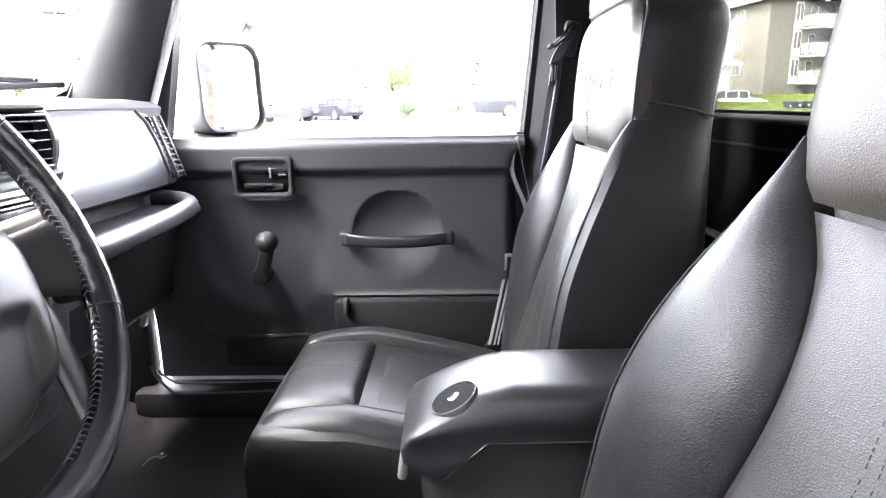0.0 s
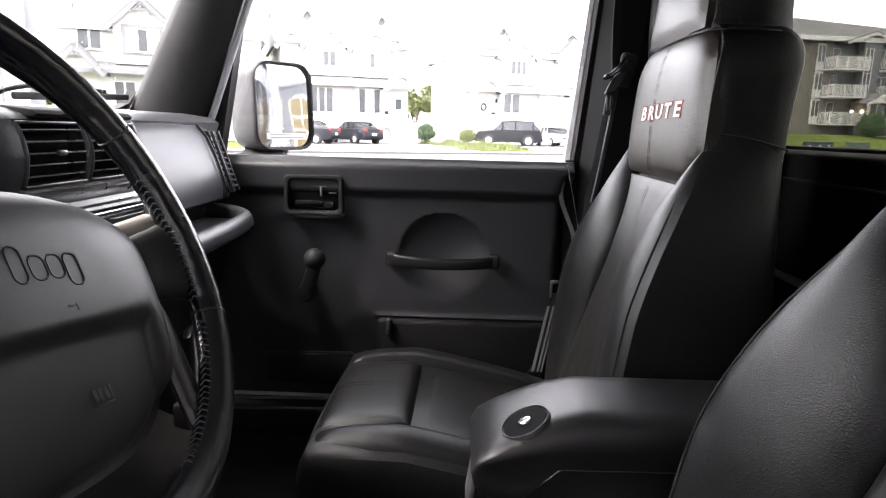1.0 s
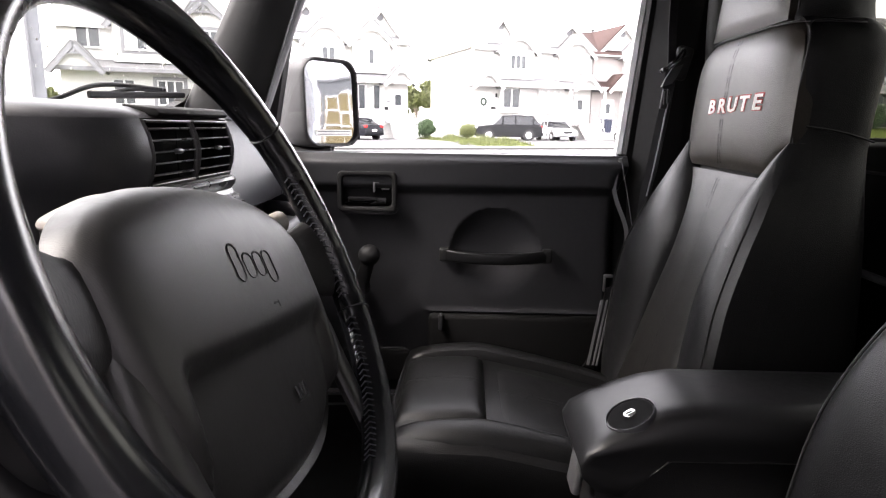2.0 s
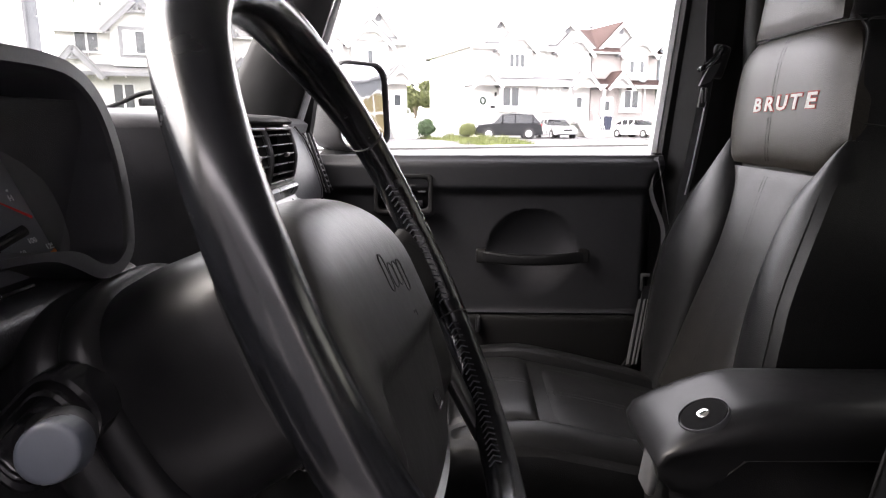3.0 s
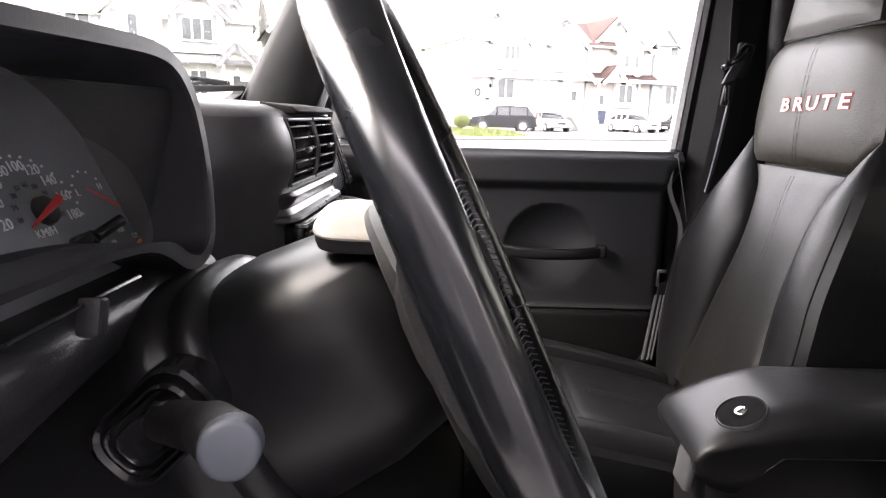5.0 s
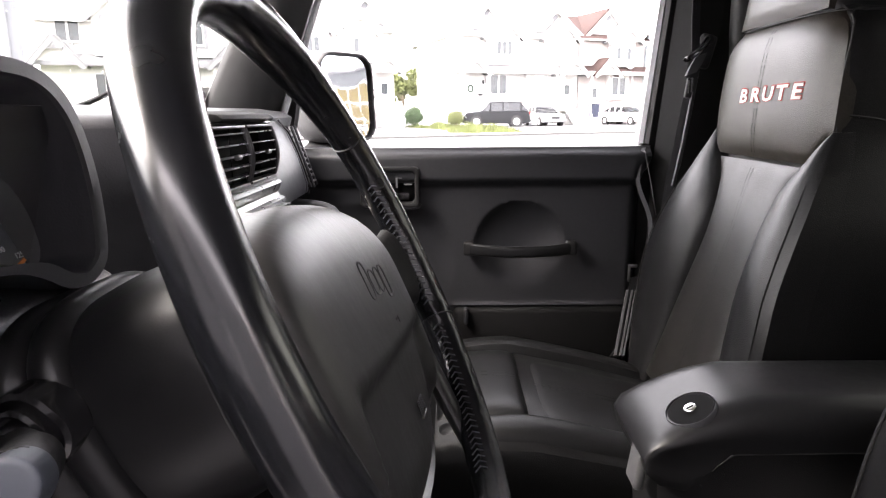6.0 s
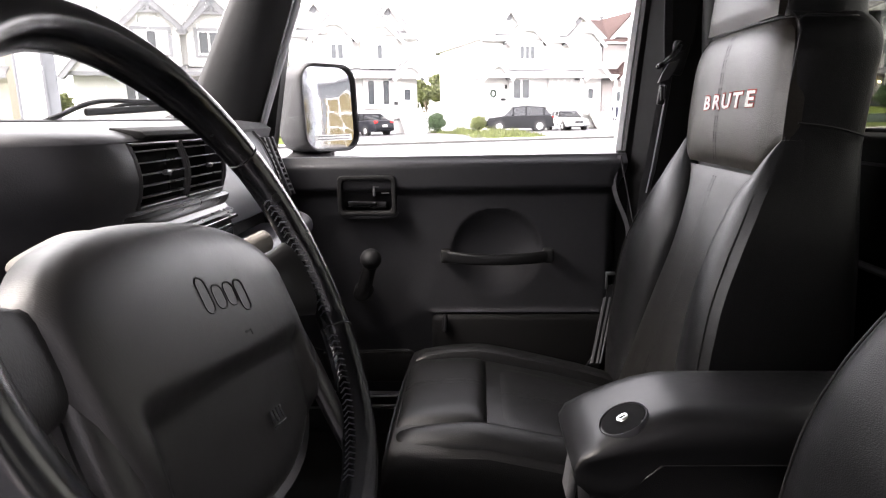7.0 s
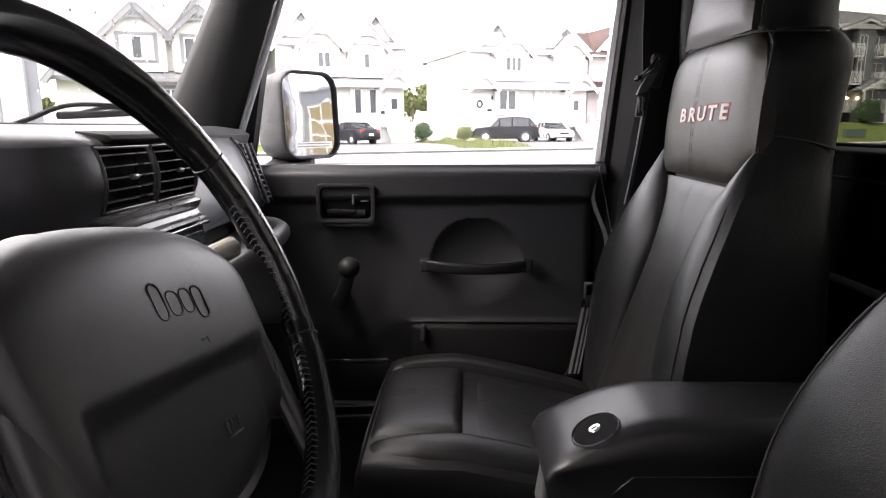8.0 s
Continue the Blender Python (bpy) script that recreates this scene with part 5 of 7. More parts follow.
for a0, a1 in ((-78, -30), (-24, 16), (164, 204), (210, 258)):
    n = int(abs(a1 - a0) / 1.9)
    bm = bmesh.new()
    for i in range(n):
        a = radians(lerp(a0, a1, i / n))
        da = radians(0.9)
        cc = 0.0155 * (1 - rim_slim(math.degrees(a)))
        p = W((RR - 0.0128) * math.cos(a), (RR - 0.0128) * math.sin(a), cc + 0.0042)
        m_ = W((RR - 0.0138) * math.cos(a + da), (RR - 0.0138) * math.sin(a + da), cc + 0.0004)
        q = W((RR - 0.0128) * math.cos(a), (RR - 0.0128) * math.sin(a), cc - 0.0036)
        add(bm, tube([p, m_, q], 0.0005, segs=5))
    part("rim_stitching", bm, RIM_THREAD, rim)


WTURN = radians(-9)  # the wheel stands a little off straight ahead


def WR(a, b, c=0.0):
    """A point in the turned wheel's own frame."""
    return W(a * math.cos(WTURN) - b * math.sin(WTURN), a * math.sin(WTURN) + b * math.cos(WTURN), c)


def pad_outline(g):
    """The pad's outline, broad at the top and tapering to the lower spokes, drawn in by g."""
    out = []
    for i in range(112):
        a = 2 * math.pi * i / 112
        ca, sa = math.cos(a), math.sin(a)
        n = 2.3 if sa > 0 else 2.7
        r = 1.0 / ((abs(ca) ** n + abs(sa) ** n) ** (1 / n))
        out.append((r * ca * 0.112 * g, r * sa * (0.0545 if sa > 0 else 0.117) * g - 0.004 * (1 - g)))
    return out


def pad_ring(g, c):
    return [WR(a, b, c - 0.014 * max(0, b / 0.055) ** 2 * g * g) for a, b in pad_outline(g)]


PAD_RISE = [(0.02, 0.0063), (0.15, 0.0062), (0.45, 0.0055), (0.75, 0.0035), (0.90, 0.0005), (0.965, -0.005), (1.0, -0.016)]


def pad_face(g):
    """A ring of the pad's face; below the middle it falls away in a shallow scoop between two ridges."""
    out = []
    for a, b in pad_outline(g):
        c = table(PAD_RISE, g) - 0.014 * max(0, b / 0.055) ** 2 * g * g
        c -= (0.0075 * step(-0.033, -0.044, b) + 0.10 * max(0.0, -0.044 - b)) * (1 - step(0.078, 0.090, abs(a)))
        out.append(WR(a, b, c))
    return out


pad = part("airbag_pad", loft([pad_ring(0.90, -0.024), pad_ring(0.97, -0.021), pad_ring(1.0, -0.0165)] + [pad_face(g) for g in [0.985, 0.965, 0.945] + [0.92 - 0.02 * k for k in range(44)] + [0.03]]), PLASTIC_GREY, wheel, "grained grey airbag pad")
# raised maker's mark as plain rounded blocks, and a horn symbol
for cx, w, hgt, dy in ((-0.0195, 0.0090, 0.0200, 0.0015), (-0.0065, 0.0105, 0.0135, -0.001), (0.0060, 0.0105, 0.0135, -0.001), (0.0185, 0.0105, 0.0185, -0.0035)):
    part("raised_mark", tube([WR(0.0065 + cx + x, -0.0005 + dy + z, 0.0060) for x, z in round_rect(w / 2, hgt / 2, 0.0042, 4)], 0.0007, segs=5, closed=True, up=tuple(WN)), PLASTIC_DARK, pad)
LYING = Matrix.Rotation(-TILT, 4, "Y") @ Matrix.Rotation(WTURN, 4, "X")
part("horn_symbol", join(rbox(WR(0.0125, -0.0245, 0.0056), (0.0014, 0.007, 0.0022), 0.0006, 1, LYING), rbox(WR(0.0165, -0.0255, 0.0056), (0.0014, 0.0022, 0.0045), 0.0006, 1, LYING)), PLASTIC_DARK, pad)
part("moulded_print", join(*[rbox(WR(0.0155 + 0.0042 * k, -0.0745, -0.0042), (0.0012, 0.0022, 0.0075), 0.0005, 1, LYING) for k in range(4)], rbox(WR(0.0218, -0.0800, -0.0046), (0.0012, 0.016, 0.0010), 0.0003, 1, LYING)), PLASTIC, pad)


def cover_ring(g, c):
    """A ring of the cover behind the pad; kept low at the top."""
    return [WR(a, b * (0.55 if b > 0 else 1), c) for a, b in pad_outline(g)]


part("rear_cover", loft([cover_ring(0.90, -0.017), cover_ring(0.93, -0.0185), cover_ring(0.92, -0.022), cover_ring(0.85, -0.025), cover_ring(0.6, -0.026)]), COLUMN_BLACK, wheel, "black moulded cover behind the airbag pad")
for sgn in (-1, 1):
    sp = [(0.088, 0.022, -0.016), (0.110, 0.023, -0.012), (0.135, 0.028, -0.005), (0.153, 0.033, 0.0)]
    up_rings = []
    for a, hb, c in sp:
        up_rings.append([WR(sgn * a, -0.004 + hb * math.copysign(abs(math.cos(t)) ** 0.7, math.cos(t)), c - 0.002 + 0.0095 * math.copysign(abs(math.sin(t)) ** 0.8, math.sin(t))) for t in [2 * math.pi * k / 18 for k in range(18)]])
    part("spoke", loft(up_rings), PLASTIC_DARK, wheel)
    leg = smooth_path([WR(sgn * a, b, c) for a, b, c in ((0.096, -0.015, -0.011), (0.102, -0.045, -0.009), (0.102, -0.075, -0.008), (0.099, -0.105, -0.006), (0.096, -0.128, -0.004))], 5)
    part("lower_spoke", tube(leg, 0.0125, 0.0070, 16, up=tuple(WN), grow=lambda f: 1.0 - 0.18 * f), PLASTIC_GREY, wheel, "grey ridge running down to the rim")

# ---- seat belt at the door pillar ----
belt = fitting("seat_belt", (0.22, 1.2, 0.62), "black seat belt with guide ring and hanging tongue", "seat belt")
part("anchor_cover", join(rbox((0.243, 1.214, 1.392), (0.032, 0.016, 0.062), 0.008, 3, Matrix.Rotation(radians(14), 4, "Y")), cyl((0.246, 1.216, 1.412), (0.246, 1.200, 1.412), 0.010, 0.009, 18, 0.002)), PLASTIC_DARK, belt)
part("ring_wire", tube(smooth_path([(0.199, 1.192, 1.3764), (0.204, 1.190, 1.3735), (0.222, 1.188, 1.386), (0.236, 1.190, 1.400), (0.241, 1.192, 1.411), (0.237, 1.194, 1.413), (0.229, 1.195, 1.400), (0.212, 1.194, 1.384)], 4, True), 0.0022, segs=8, closed=True), PLASTIC_GLOSS, belt, "glossy black guide ring")
part("ring_bolt", cyl((0.205, 1.196, 1.378), (0.205, 1.184, 1.378), 0.006, 0.005, 14, 0.001), PLASTIC_GLOSS, belt)
part("guide_flap", loft([[(0.2195, 1.192, 1.380), (0.240, 1.192, 1.388), (0.240, 1.197, 1.388), (0.2195, 1.197, 1.380)], [(0.2085, 1.188, 1.362), (0.2300, 1.188, 1.368), (0.2300, 1.196, 1.368), (0.2085, 1.196, 1.362)], [(0.2020, 1.186, 1.347), (0.2200, 1.186, 1.353), (0.2200, 1.196, 1.353), (0.2020, 1.196, 1.347)]]), PLASTIC, belt)
part("upper_strap", ribbon(smooth_path([(0.2215, 1.215, 1.60), (0.2205, 1.212, 1.47), (0.2225, 1.205, 1.39)], 5), 0.016, 0.003, (1, 0.2, 0)), WEBBING, belt)
part("shoulder_strap", ribbon(smooth_path([(0.218, 1.194, 1.36), (0.212, 1.192, 1.31), (0.2035, 1.190, 1.25), (0.195, 1.190, 1.188), (0.187, 1.190, 1.14), (0.180, 1.195, 0.95), (0.18, 1.20, 0.64)], 5), 0.020, 0.003, (1, -0.5, 0)), WEBBING, belt)
# grey tube that paints the highlight on the webbing's edge
part("strap_edge_highlight", tube(smooth_path([(0.214, 1.184, 1.318), (0.2045, 1.182, 1.25), (0.1955, 1.182, 1.188), (0.188, 1.182, 1.145)], 5), 0.0022, 0.0012, 6), SEAL_GREY, belt)
part("tongue_guide", rbox((0.2085, 1.186, 1.325), (0.013, 0.009, 0.036), 0.003, 2, Matrix.Rotation(radians(6), 4, "Y")), PLASTIC_DARK, belt)
part("tongue_edge", join(rbox((0.2055, 1.180, 1.327), (0.002, 0.002, 0.024), 0.0006, 1), rbox((0.2110, 1.180, 1.330), (0.002, 0.002, 0.026), 0.0006, 1)), SEAL_GREY, belt, "pale edges of the belt stop")
part("pull_cord", tube([(0.150, 1.236, 1.207), (0.164, 1.232, 1.145), (0.178, 1.230, 1.080)], 0.0011, segs=6), SEAL_GREY, belt, "thin grey cord")
part("lap_strap", ribbon(smooth_path([(0.141, 1.222, 0.955), (0.130, 1.205, 0.90), (0.115, 1.18, 0.84), (0.09, 1.17, 0.80)], 5), 0.022, 0.003, (1, 0.3, 0.2)), WEBBING, belt)
for dx, w_ in ((-0.004, 0.006), (0.006, 0.004), (0.013, 0.003)):
    part("strap_fold", ribbon(smooth_path([(0.128 + dx, 1.212, 0.93), (0.112 + dx, 1.186, 0.87), (0.096 + dx, 1.160, 0.81)], 5), w_, 0.002, (1, 0.3, 0.2)), SEAL_GREY, belt, "pale edge of the folded strap")
part("tongue_plate", join(rbox((0.136, 1.224, 0.977), (0.018, 0.004, 0.008), 0.002), rbox((0.136, 1.224, 0.948), (0.018, 0.004, 0.008), 0.002), rbox((0.129, 1.224, 0.9625), (0.006, 0.004, 0.036), 0.002)), STEEL, belt, "bright metal belt tongue")

# ---- bits on the floor ----
clip_ = fitting("metal_clip", (-0.545, 1.04, 0.625), "small bright metal clip on the footwell carpet", "clip")
part("bar", tube(smooth_path([(-0.556, 1.020, 0.632), (-0.548, 1.034, 0.637), (-0.540, 1.046, 0.634)], 5), 0.0022, 0.004, 8), CHROME, clip_)
part("loop", tube([(-0.535 + 0.007 * math.cos(t), 1.053 + 0.008 * math.sin(t), 0.634) for t in [2 * math.pi * k / 16 for k in range(16)]], 0.0018, segs=6, closed=True), CHROME, clip_)
hinge = fitting("door_check", (-0.62, 1.2, 0.85), "bright metal door check strap at the hinge post", "door check")
part("strap", rbox((-0.625, 1.228, 0.855), (0.012, 0.02, 0.05), 0.004, 2, Matrix.Rotation(radians(15), 4, "Y")), STEEL, hinge)


# ---- outdoors: materials ----
ASPHALT = mat("pale_damp_asphalt", (0.13, 0.13, 0.135), 0.6, scale=6, big=0.15, var=0.22, bump=0.4, bscale=60, spec=0.3)
# concrete toned dark for the shade on the kerb's road-facing side
KERB = mat("shade_dark_kerb_concrete", (0.085, 0.083, 0.08), 0.9, scale=5, big=0.4, var=0.2, bump=0.3, bscale=40, spec=0.2)
CONCRETE = mat("pale_concrete", (0.38, 0.37, 0.355), 0.8, scale=5, big=0.4, var=0.12, bump=0.3, bscale=40)
DRIVE = mat("grey_driveway_asphalt", (0.085, 0.085, 0.088), 0.8, scale=8, big=0.3, var=0.2, bump=0.4, bscale=50, spec=0.15)
GRASS = mat("lawn_green", (0.060, 0.078, 0.020), 0.95, scale=3, big=0.12, var=0.35, bump=1.0, bscale=25, spec=0.08)
LEAF = mat("leaf_green", (0.085, 0.10, 0.028), 0.8, scale=2, var=0.35)
LEAF_DARK = mat("leaf_dark_green", (0.035, 0.065, 0.022), 0.7, scale=2, var=0.35)
BARK = mat("bark_brown", (0.12, 0.09, 0.07), 0.9, scale=20, bump=0.8, bscale=30)
STUCCO = mat("white_siding", (0.56, 0.55, 0.53), 0.8, scale=30, big=0.3, var=0.05, bump=0.6, bscale=8, stretch=(0.1, 0.1, 4))
CREAM = mat("cream_brick", (0.47, 0.43, 0.36), 0.85, scale=14, big=0.4, var=0.1, bump=0.5, bscale=14)
PINK = mat("pink_brick", (0.30, 0.268, 0.255), 0.85, scale=14, big=0.4, var=0.12, bump=0.5, bscale=14)
PALE_BLUE = mat("pale_blue_siding", (0.40, 0.435, 0.46), 0.8, scale=20, big=0.4, var=0.06, bump=0.5, bscale=8, stretch=(0.1, 0.1, 4))
TRIM_WHITE = mat("white_trim_paint", (0.66, 0.66, 0.65), 0.5, scale=10, var=0.04)
TRIM_GREY = mat("grey_trim_paint", (0.20, 0.20, 0.21), 0.6, scale=10, var=0.1)
SHINGLE_GREY = mat("grey_shingles", (0.15, 0.15, 0.152), 0.9, scale=18, big=0.5, var=0.3, bump=0.8, bscale=14)
SHINGLE_DARK = mat("dark_grey_shingles", (0.085, 0.085, 0.088), 0.9, scale=18, big=0.5, var=0.3, bump=0.8, bscale=14)
APT_WHITE = mat("weathered_white_boards", (0.42, 0.42, 0.41), 0.6, scale=10, var=0.08)
SHINGLE_RED = mat("red_brown_shingles", (0.042, 0.028, 0.026), 0.95, scale=18, big=0.5, var=0.25, bump=0.8, bscale=14, spec=0.1)
PANE_DARK = mat("dark_window_pane", (0.04, 0.045, 0.05), 0.08, scale=2, var=0.3)
CURTAIN = mat("pale_curtain_behind_pane", (0.45, 0.45, 0.43), 0.3, scale=3, var=0.1)
APT_BEIGE = mat("beige_apartment_brick", (0.115, 0.106, 0.090), 0.85, scale=10, big=0.2, var=0.12, bump=0.5, bscale=12)
APT_GREY = mat("grey_apartment_siding", (0.10, 0.105, 0.11), 0.8, scale=12, big=0.3, var=0.1, bump=0.5, bscale=8, stretch=(0.1, 0.1, 4))
BIN_BLUE = mat("navy_bin_plastic", (0.016, 0.021, 0.042), 0.6, scale=12)
BIN_GREEN = mat("dark_green_box", (0.04, 0.06, 0.045), 0.6, scale=12)
CAR_BLACK = mat("charcoal_car_paint", (0.0045, 0.0048, 0.006), 0.4, scale=4, spec=0.2)
CAR_SILVER = mat("silver_car_paint", (0.38, 0.39, 0.40), 0.3, metal=0.5, scale=4, coat=0.6)
CAR_NAVY = mat("dark_blue_car_paint", (0.0045, 0.005, 0.008), 0.4, scale=4, spec=0.2)
CAR_GLASS = mat("dark_car_glass", (0.012, 0.013, 0.015), 0.10, scale=3, spec=0.5)
TYRE = mat("tyre_rubber", (0.02, 0.02, 0.02), 0.8, scale=30)
ALLOY = mat("alloy_wheel", (0.55, 0.55, 0.56), 0.3, metal=0.9, scale=20)
LAMP_CLEAR = mat("clear_headlamp", (0.6, 0.6, 0.62), 0.1, scale=10)
LAMP_RED = mat("red_tail_lamp", (0.35, 0.01, 0.01), 0.2, scale=10)
WALL_DARK = mat("dark_grey_light_blocker", (0.13, 0.13, 0.135), 0.9, scale=8, bump=0.4)
WARM_LAMP = lamp_mat("warm_porch_lamp", (1.0, 0.72, 0.35), 12.0)

STREET = Matrix.Translation((3.6, 50, 0.06)) @ Matrix.Rotation(radians(22), 4, "Z")  # along the house row, depth behind the fronts, up


def ground_z(v):
    """Height of the land, by the distance in front of the house row (negative: towards the road)."""
    return -0.09 + 0.32 * step(-12.0, -7.0, v)


def on_street(s, v, z=0.0, turn=0.0):
    return STREET @ pose(s, v, z, 0, 0, turn)


# ---- ground, road, pavement ----
LAND_S = [-900, -300, -120, -60, -30, 0, 30, 60, 120, 300, 900]
LAND_V = [-900, -300, -100, -40, -20, -12.6, -12, -11.5, -11, -10.5, -10, -9.5, -9, -8.5, -8, -7.5, -7, -6, 0, 10, 30, 80, 200, 500, 900]
land = bmesh.new()
grid = [[land.verts.new(STREET @ Vector((s, v, ground_z(v)))) for v in LAND_V] for s in LAND_S]
for i in range(len(LAND_S) - 1):
    for j in range(len(LAND_V) - 1):
        land.faces.new((grid[i][j], grid[i + 1][j], grid[i + 1][j + 1], grid[i][j + 1]))
tagged(part("ground", land, GRASS), "green lawn and open land along the street", "ground", kind="structure")
road = part("road", loft([[STREET @ Vector((s, v, -0.06)) for s, v in ((-220, -12.0), (220, -12.0), (220, -85), (-220, -85))], [STREET @ Vector((s, v, -0.26)) for s, v in ((-220, -12.0), (220, -12.0), (220, -85), (-220, -85))]]), ASPHALT, smooth=False)
tagged(road, "pale damp asphalt street and parking lot", "road", kind="structure")
walk_bm = join(*[prism([(-12.0, -0.3), (-12.0, 0.055), (-11.97, 0.07), (-11.84, 0.07), (-11.82, -0.3)], "x", -120 + 4 * i, -116.01 + 4 * i) for i in range(60)])
bmesh.ops.transform(walk_bm, matrix=STREET, verts=walk_bm.verts)
tagged(part("kerb", walk_bm, KERB, smooth=False), "concrete kerb along the street, darkened for its shaded face", "kerb", kind="structure")
pave_bm = join(*[rbox((-119 + 2 * i, -11.0, 0.03), (1.985, 1.6, 0.1), 0.01, 1) for i in range(120)])
bmesh.ops.transform(pave_bm, matrix=STREET, verts=pave_bm.verts)
tagged(part("pavement", pave_bm, CONCRETE, smooth=False), "pale concrete pavement slabs beside the kerb", "pavement", kind="structure")


def driveway(s0, s1, material=DRIVE):
    bm = sheet(lambda u, v: STREET @ Vector((lerp(s0, s1, u), lerp(-10.18, -0.05, v), ground_z(lerp(-10.18, -0.05, v)) + 0.05)), 2, 12, (0, 0, -0.08))
    tagged(part("driveway", bm, material), "grey asphalt driveway in front of a house", "driveway", "driveways", "structure")


for s0, s1 in ((-17.5, -7.4), (-3.3, 6.4), (6.9, 16.5), (-27, -22)):
    driveway(s0, s1)


# ---- houses ----
def window(parent, s, z, w, h, v=-0.02, sashes=3, surround=None, pale=(), material=TRIM_WHITE):
    """A window on a front wall: frame with mullions, sill and one pane for each sash."""
    t = 0.07
    bits = [rbox((s, v - 0.03, z + h / 2), (w + t, 0.09, t), 0.01, 1), rbox((s, v - 0.03, z - h / 2), (w + t, 0.09, t), 0.01, 1)]
    for i in range(sashes + 1):
        bits.append(rbox((s - w / 2 + w * i / sashes, v - 0.03, z), (t if i in (0, sashes) else t * 1.8, 0.09, h), 0.01, 1))
    win = part("window", join(*bits), material, parent, smooth=False)
    for i in range(sashes):
        part("pane", rbox((s - w / 2 + w * (i + 0.5) / sashes, v - 0.005, z), (w / sashes - 0.05, 0.02, h), 0), CURTAIN if i in pale else PANE_DARK, win, smooth=False)
    if surround:
        b = 0.22
        part("surround", join(rbox((s, v - 0.015, z + h / 2 + b / 2 + 0.03), (w + 2 * b + 0.1, 0.05, b), 0), rbox((s, v - 0.015, z - h / 2 - b / 2 - 0.03), (w + 2 * b + 0.1, 0.05, b), 0),
                              rbox((s - w / 2 - b / 2 - 0.05, v - 0.015, z), (b, 0.05, h + 0.06), 0), rbox((s + w / 2 + b / 2 + 0.05, v - 0.015, z), (b, 0.05, h + 0.06), 0)), surround, win, smooth=False)
    part("sill", rbox((s, v - 0.07, z - h / 2 - 0.06), (w + 0.2, 0.14, 0.06), 0.01, 1), material, win, smooth=False)
    return win


def gable(parent, s, half, z0, z1, v0, v1, wall_mat, roof_mat, trim_mat, vent=False, truss=False):
    """A front gable: wall triangle, two roof slopes with an overhang, barge boards, and a truss or a round vent."""
    part("gable_wall", loft([[(s - half, v0, z0), (s + half, v0, z0), (s, v0, z1)], [(s - half, v1, z0), (s + half, v1, z0), (s, v1, z1)]]), wall_mat, parent, smooth=False)
    k = (z1 - z0) / half
    o = 0.35
    for sg in (-1, 1):
        lo, hi = Vector((s + sg * (half + o), 0, z0 - o * k)), Vector((s, 0, z1))
        n = Vector((sg * k, 0, 1)).normalized() * 0.14
        ring = [lo, hi, hi + n, lo + n]
        part("gable_roof", loft([[p + Vector((0, v0 - 0.35, 0)) for p in ring], [p + Vector((0, v1, 0)) for p in ring]]), roof_mat, parent, smooth=False)
        ring = [lo - n * 1.5, hi - n * 1.5, hi + n * 0.2, lo + n * 0.2]
        part("barge_board", loft([[p + Vector((0, v0 - 0.40, 0)) for p in ring], [p + Vector((0, v0 - 0.34, 0)) for p in ring]]), trim_mat, parent, smooth=False)
    if truss:
        zt = lerp(z0, z1, 0.52)
        wv = half * 0.42
        part("truss", join(rbox((s, v0 - 0.33, zt), (2 * wv, 0.06, 0.13), 0), rbox((s, v0 - 0.33, (zt + z1) / 2), (0.13, 0.06, z1 - zt), 0),
                           *[tube([(s + sg * wv * 0.5, v0 - 0.33, zt), (s, v0 - 0.33, lerp(zt, z1, 0.55))], 0.05, segs=6) for sg in (-1, 1)]), trim_mat, parent, smooth=False)
    if vent:
        part("round_vent", join(cyl((s, v0 + 0.02, lerp(z0, z1, 0.72)), (s, v0 - 0.05, lerp(z0, z1, 0.72)), 0.24, 0.24, 18)), TRIM_GREY, parent)


def main_roof(parent, s0, s1, z0, z1, v0, v1, roof_mat):
    vm = (v0 + v1) / 2
    o = 0.4
    k = (z1 - z0) / (vm - v0)
    for a, b in ((v0 - o, vm), (v1 + o, vm)):
        za = z0 - o * k
        part("roof", loft([[(s0, a, za), (s1, a, za), (s1, b, z1), (s0, b, z1)], [(s0, a, za + 0.16), (s1, a, za + 0.16), (s1, b, z1 + 0.16), (s0, b, z1 + 0.16)]]), roof_mat, parent, smooth=False)
        part("gutter", tube([(s0, a - 0.02 * (1 if a < vm else -1), za + 0.05), (s1, a - 0.02 * (1 if a < vm else -1), za + 0.05)], 0.07, segs=8), TRIM_WHITE, parent)
    for s in (s0 + 0.05, s1 - 0.25):
        part("end_wall", loft([[(s, v0 + 0.02, z0 - 0.02), (s, v1 - 0.02, z0 - 0.02), (s, vm, z1)], [(s + 0.2, v0 + 0.02, z0 - 0.02), (s + 0.2, v1 - 0.02, z0 - 0.02), (s + 0.2, vm, z1)]]), STUCCO, parent, smooth=False)


def porch_roof(parent, s0, s1, z, out, roof_mat, trim_mat, peak=None):
    part("porch_roof", loft([[(s, -out, z), (s, 0, z + 0.55), (s, 0, z + 0.68), (s, -out, z + 0.13)] for s in (s0, s1)]), roof_mat, parent, smooth=False)
    part("fascia", rbox(((s0 + s1) / 2, -out - 0.02, z + 0.03), (s1 - s0 + 0.1, 0.05, 0.26), 0.01, 1), trim_mat, parent, smooth=False)
    if peak is not None:
        gable(parent, peak, 0.95, z + 0.15, z + 1.15, -out + 0.02, 0.0, STUCCO, roof_mat, trim_mat, truss=True)


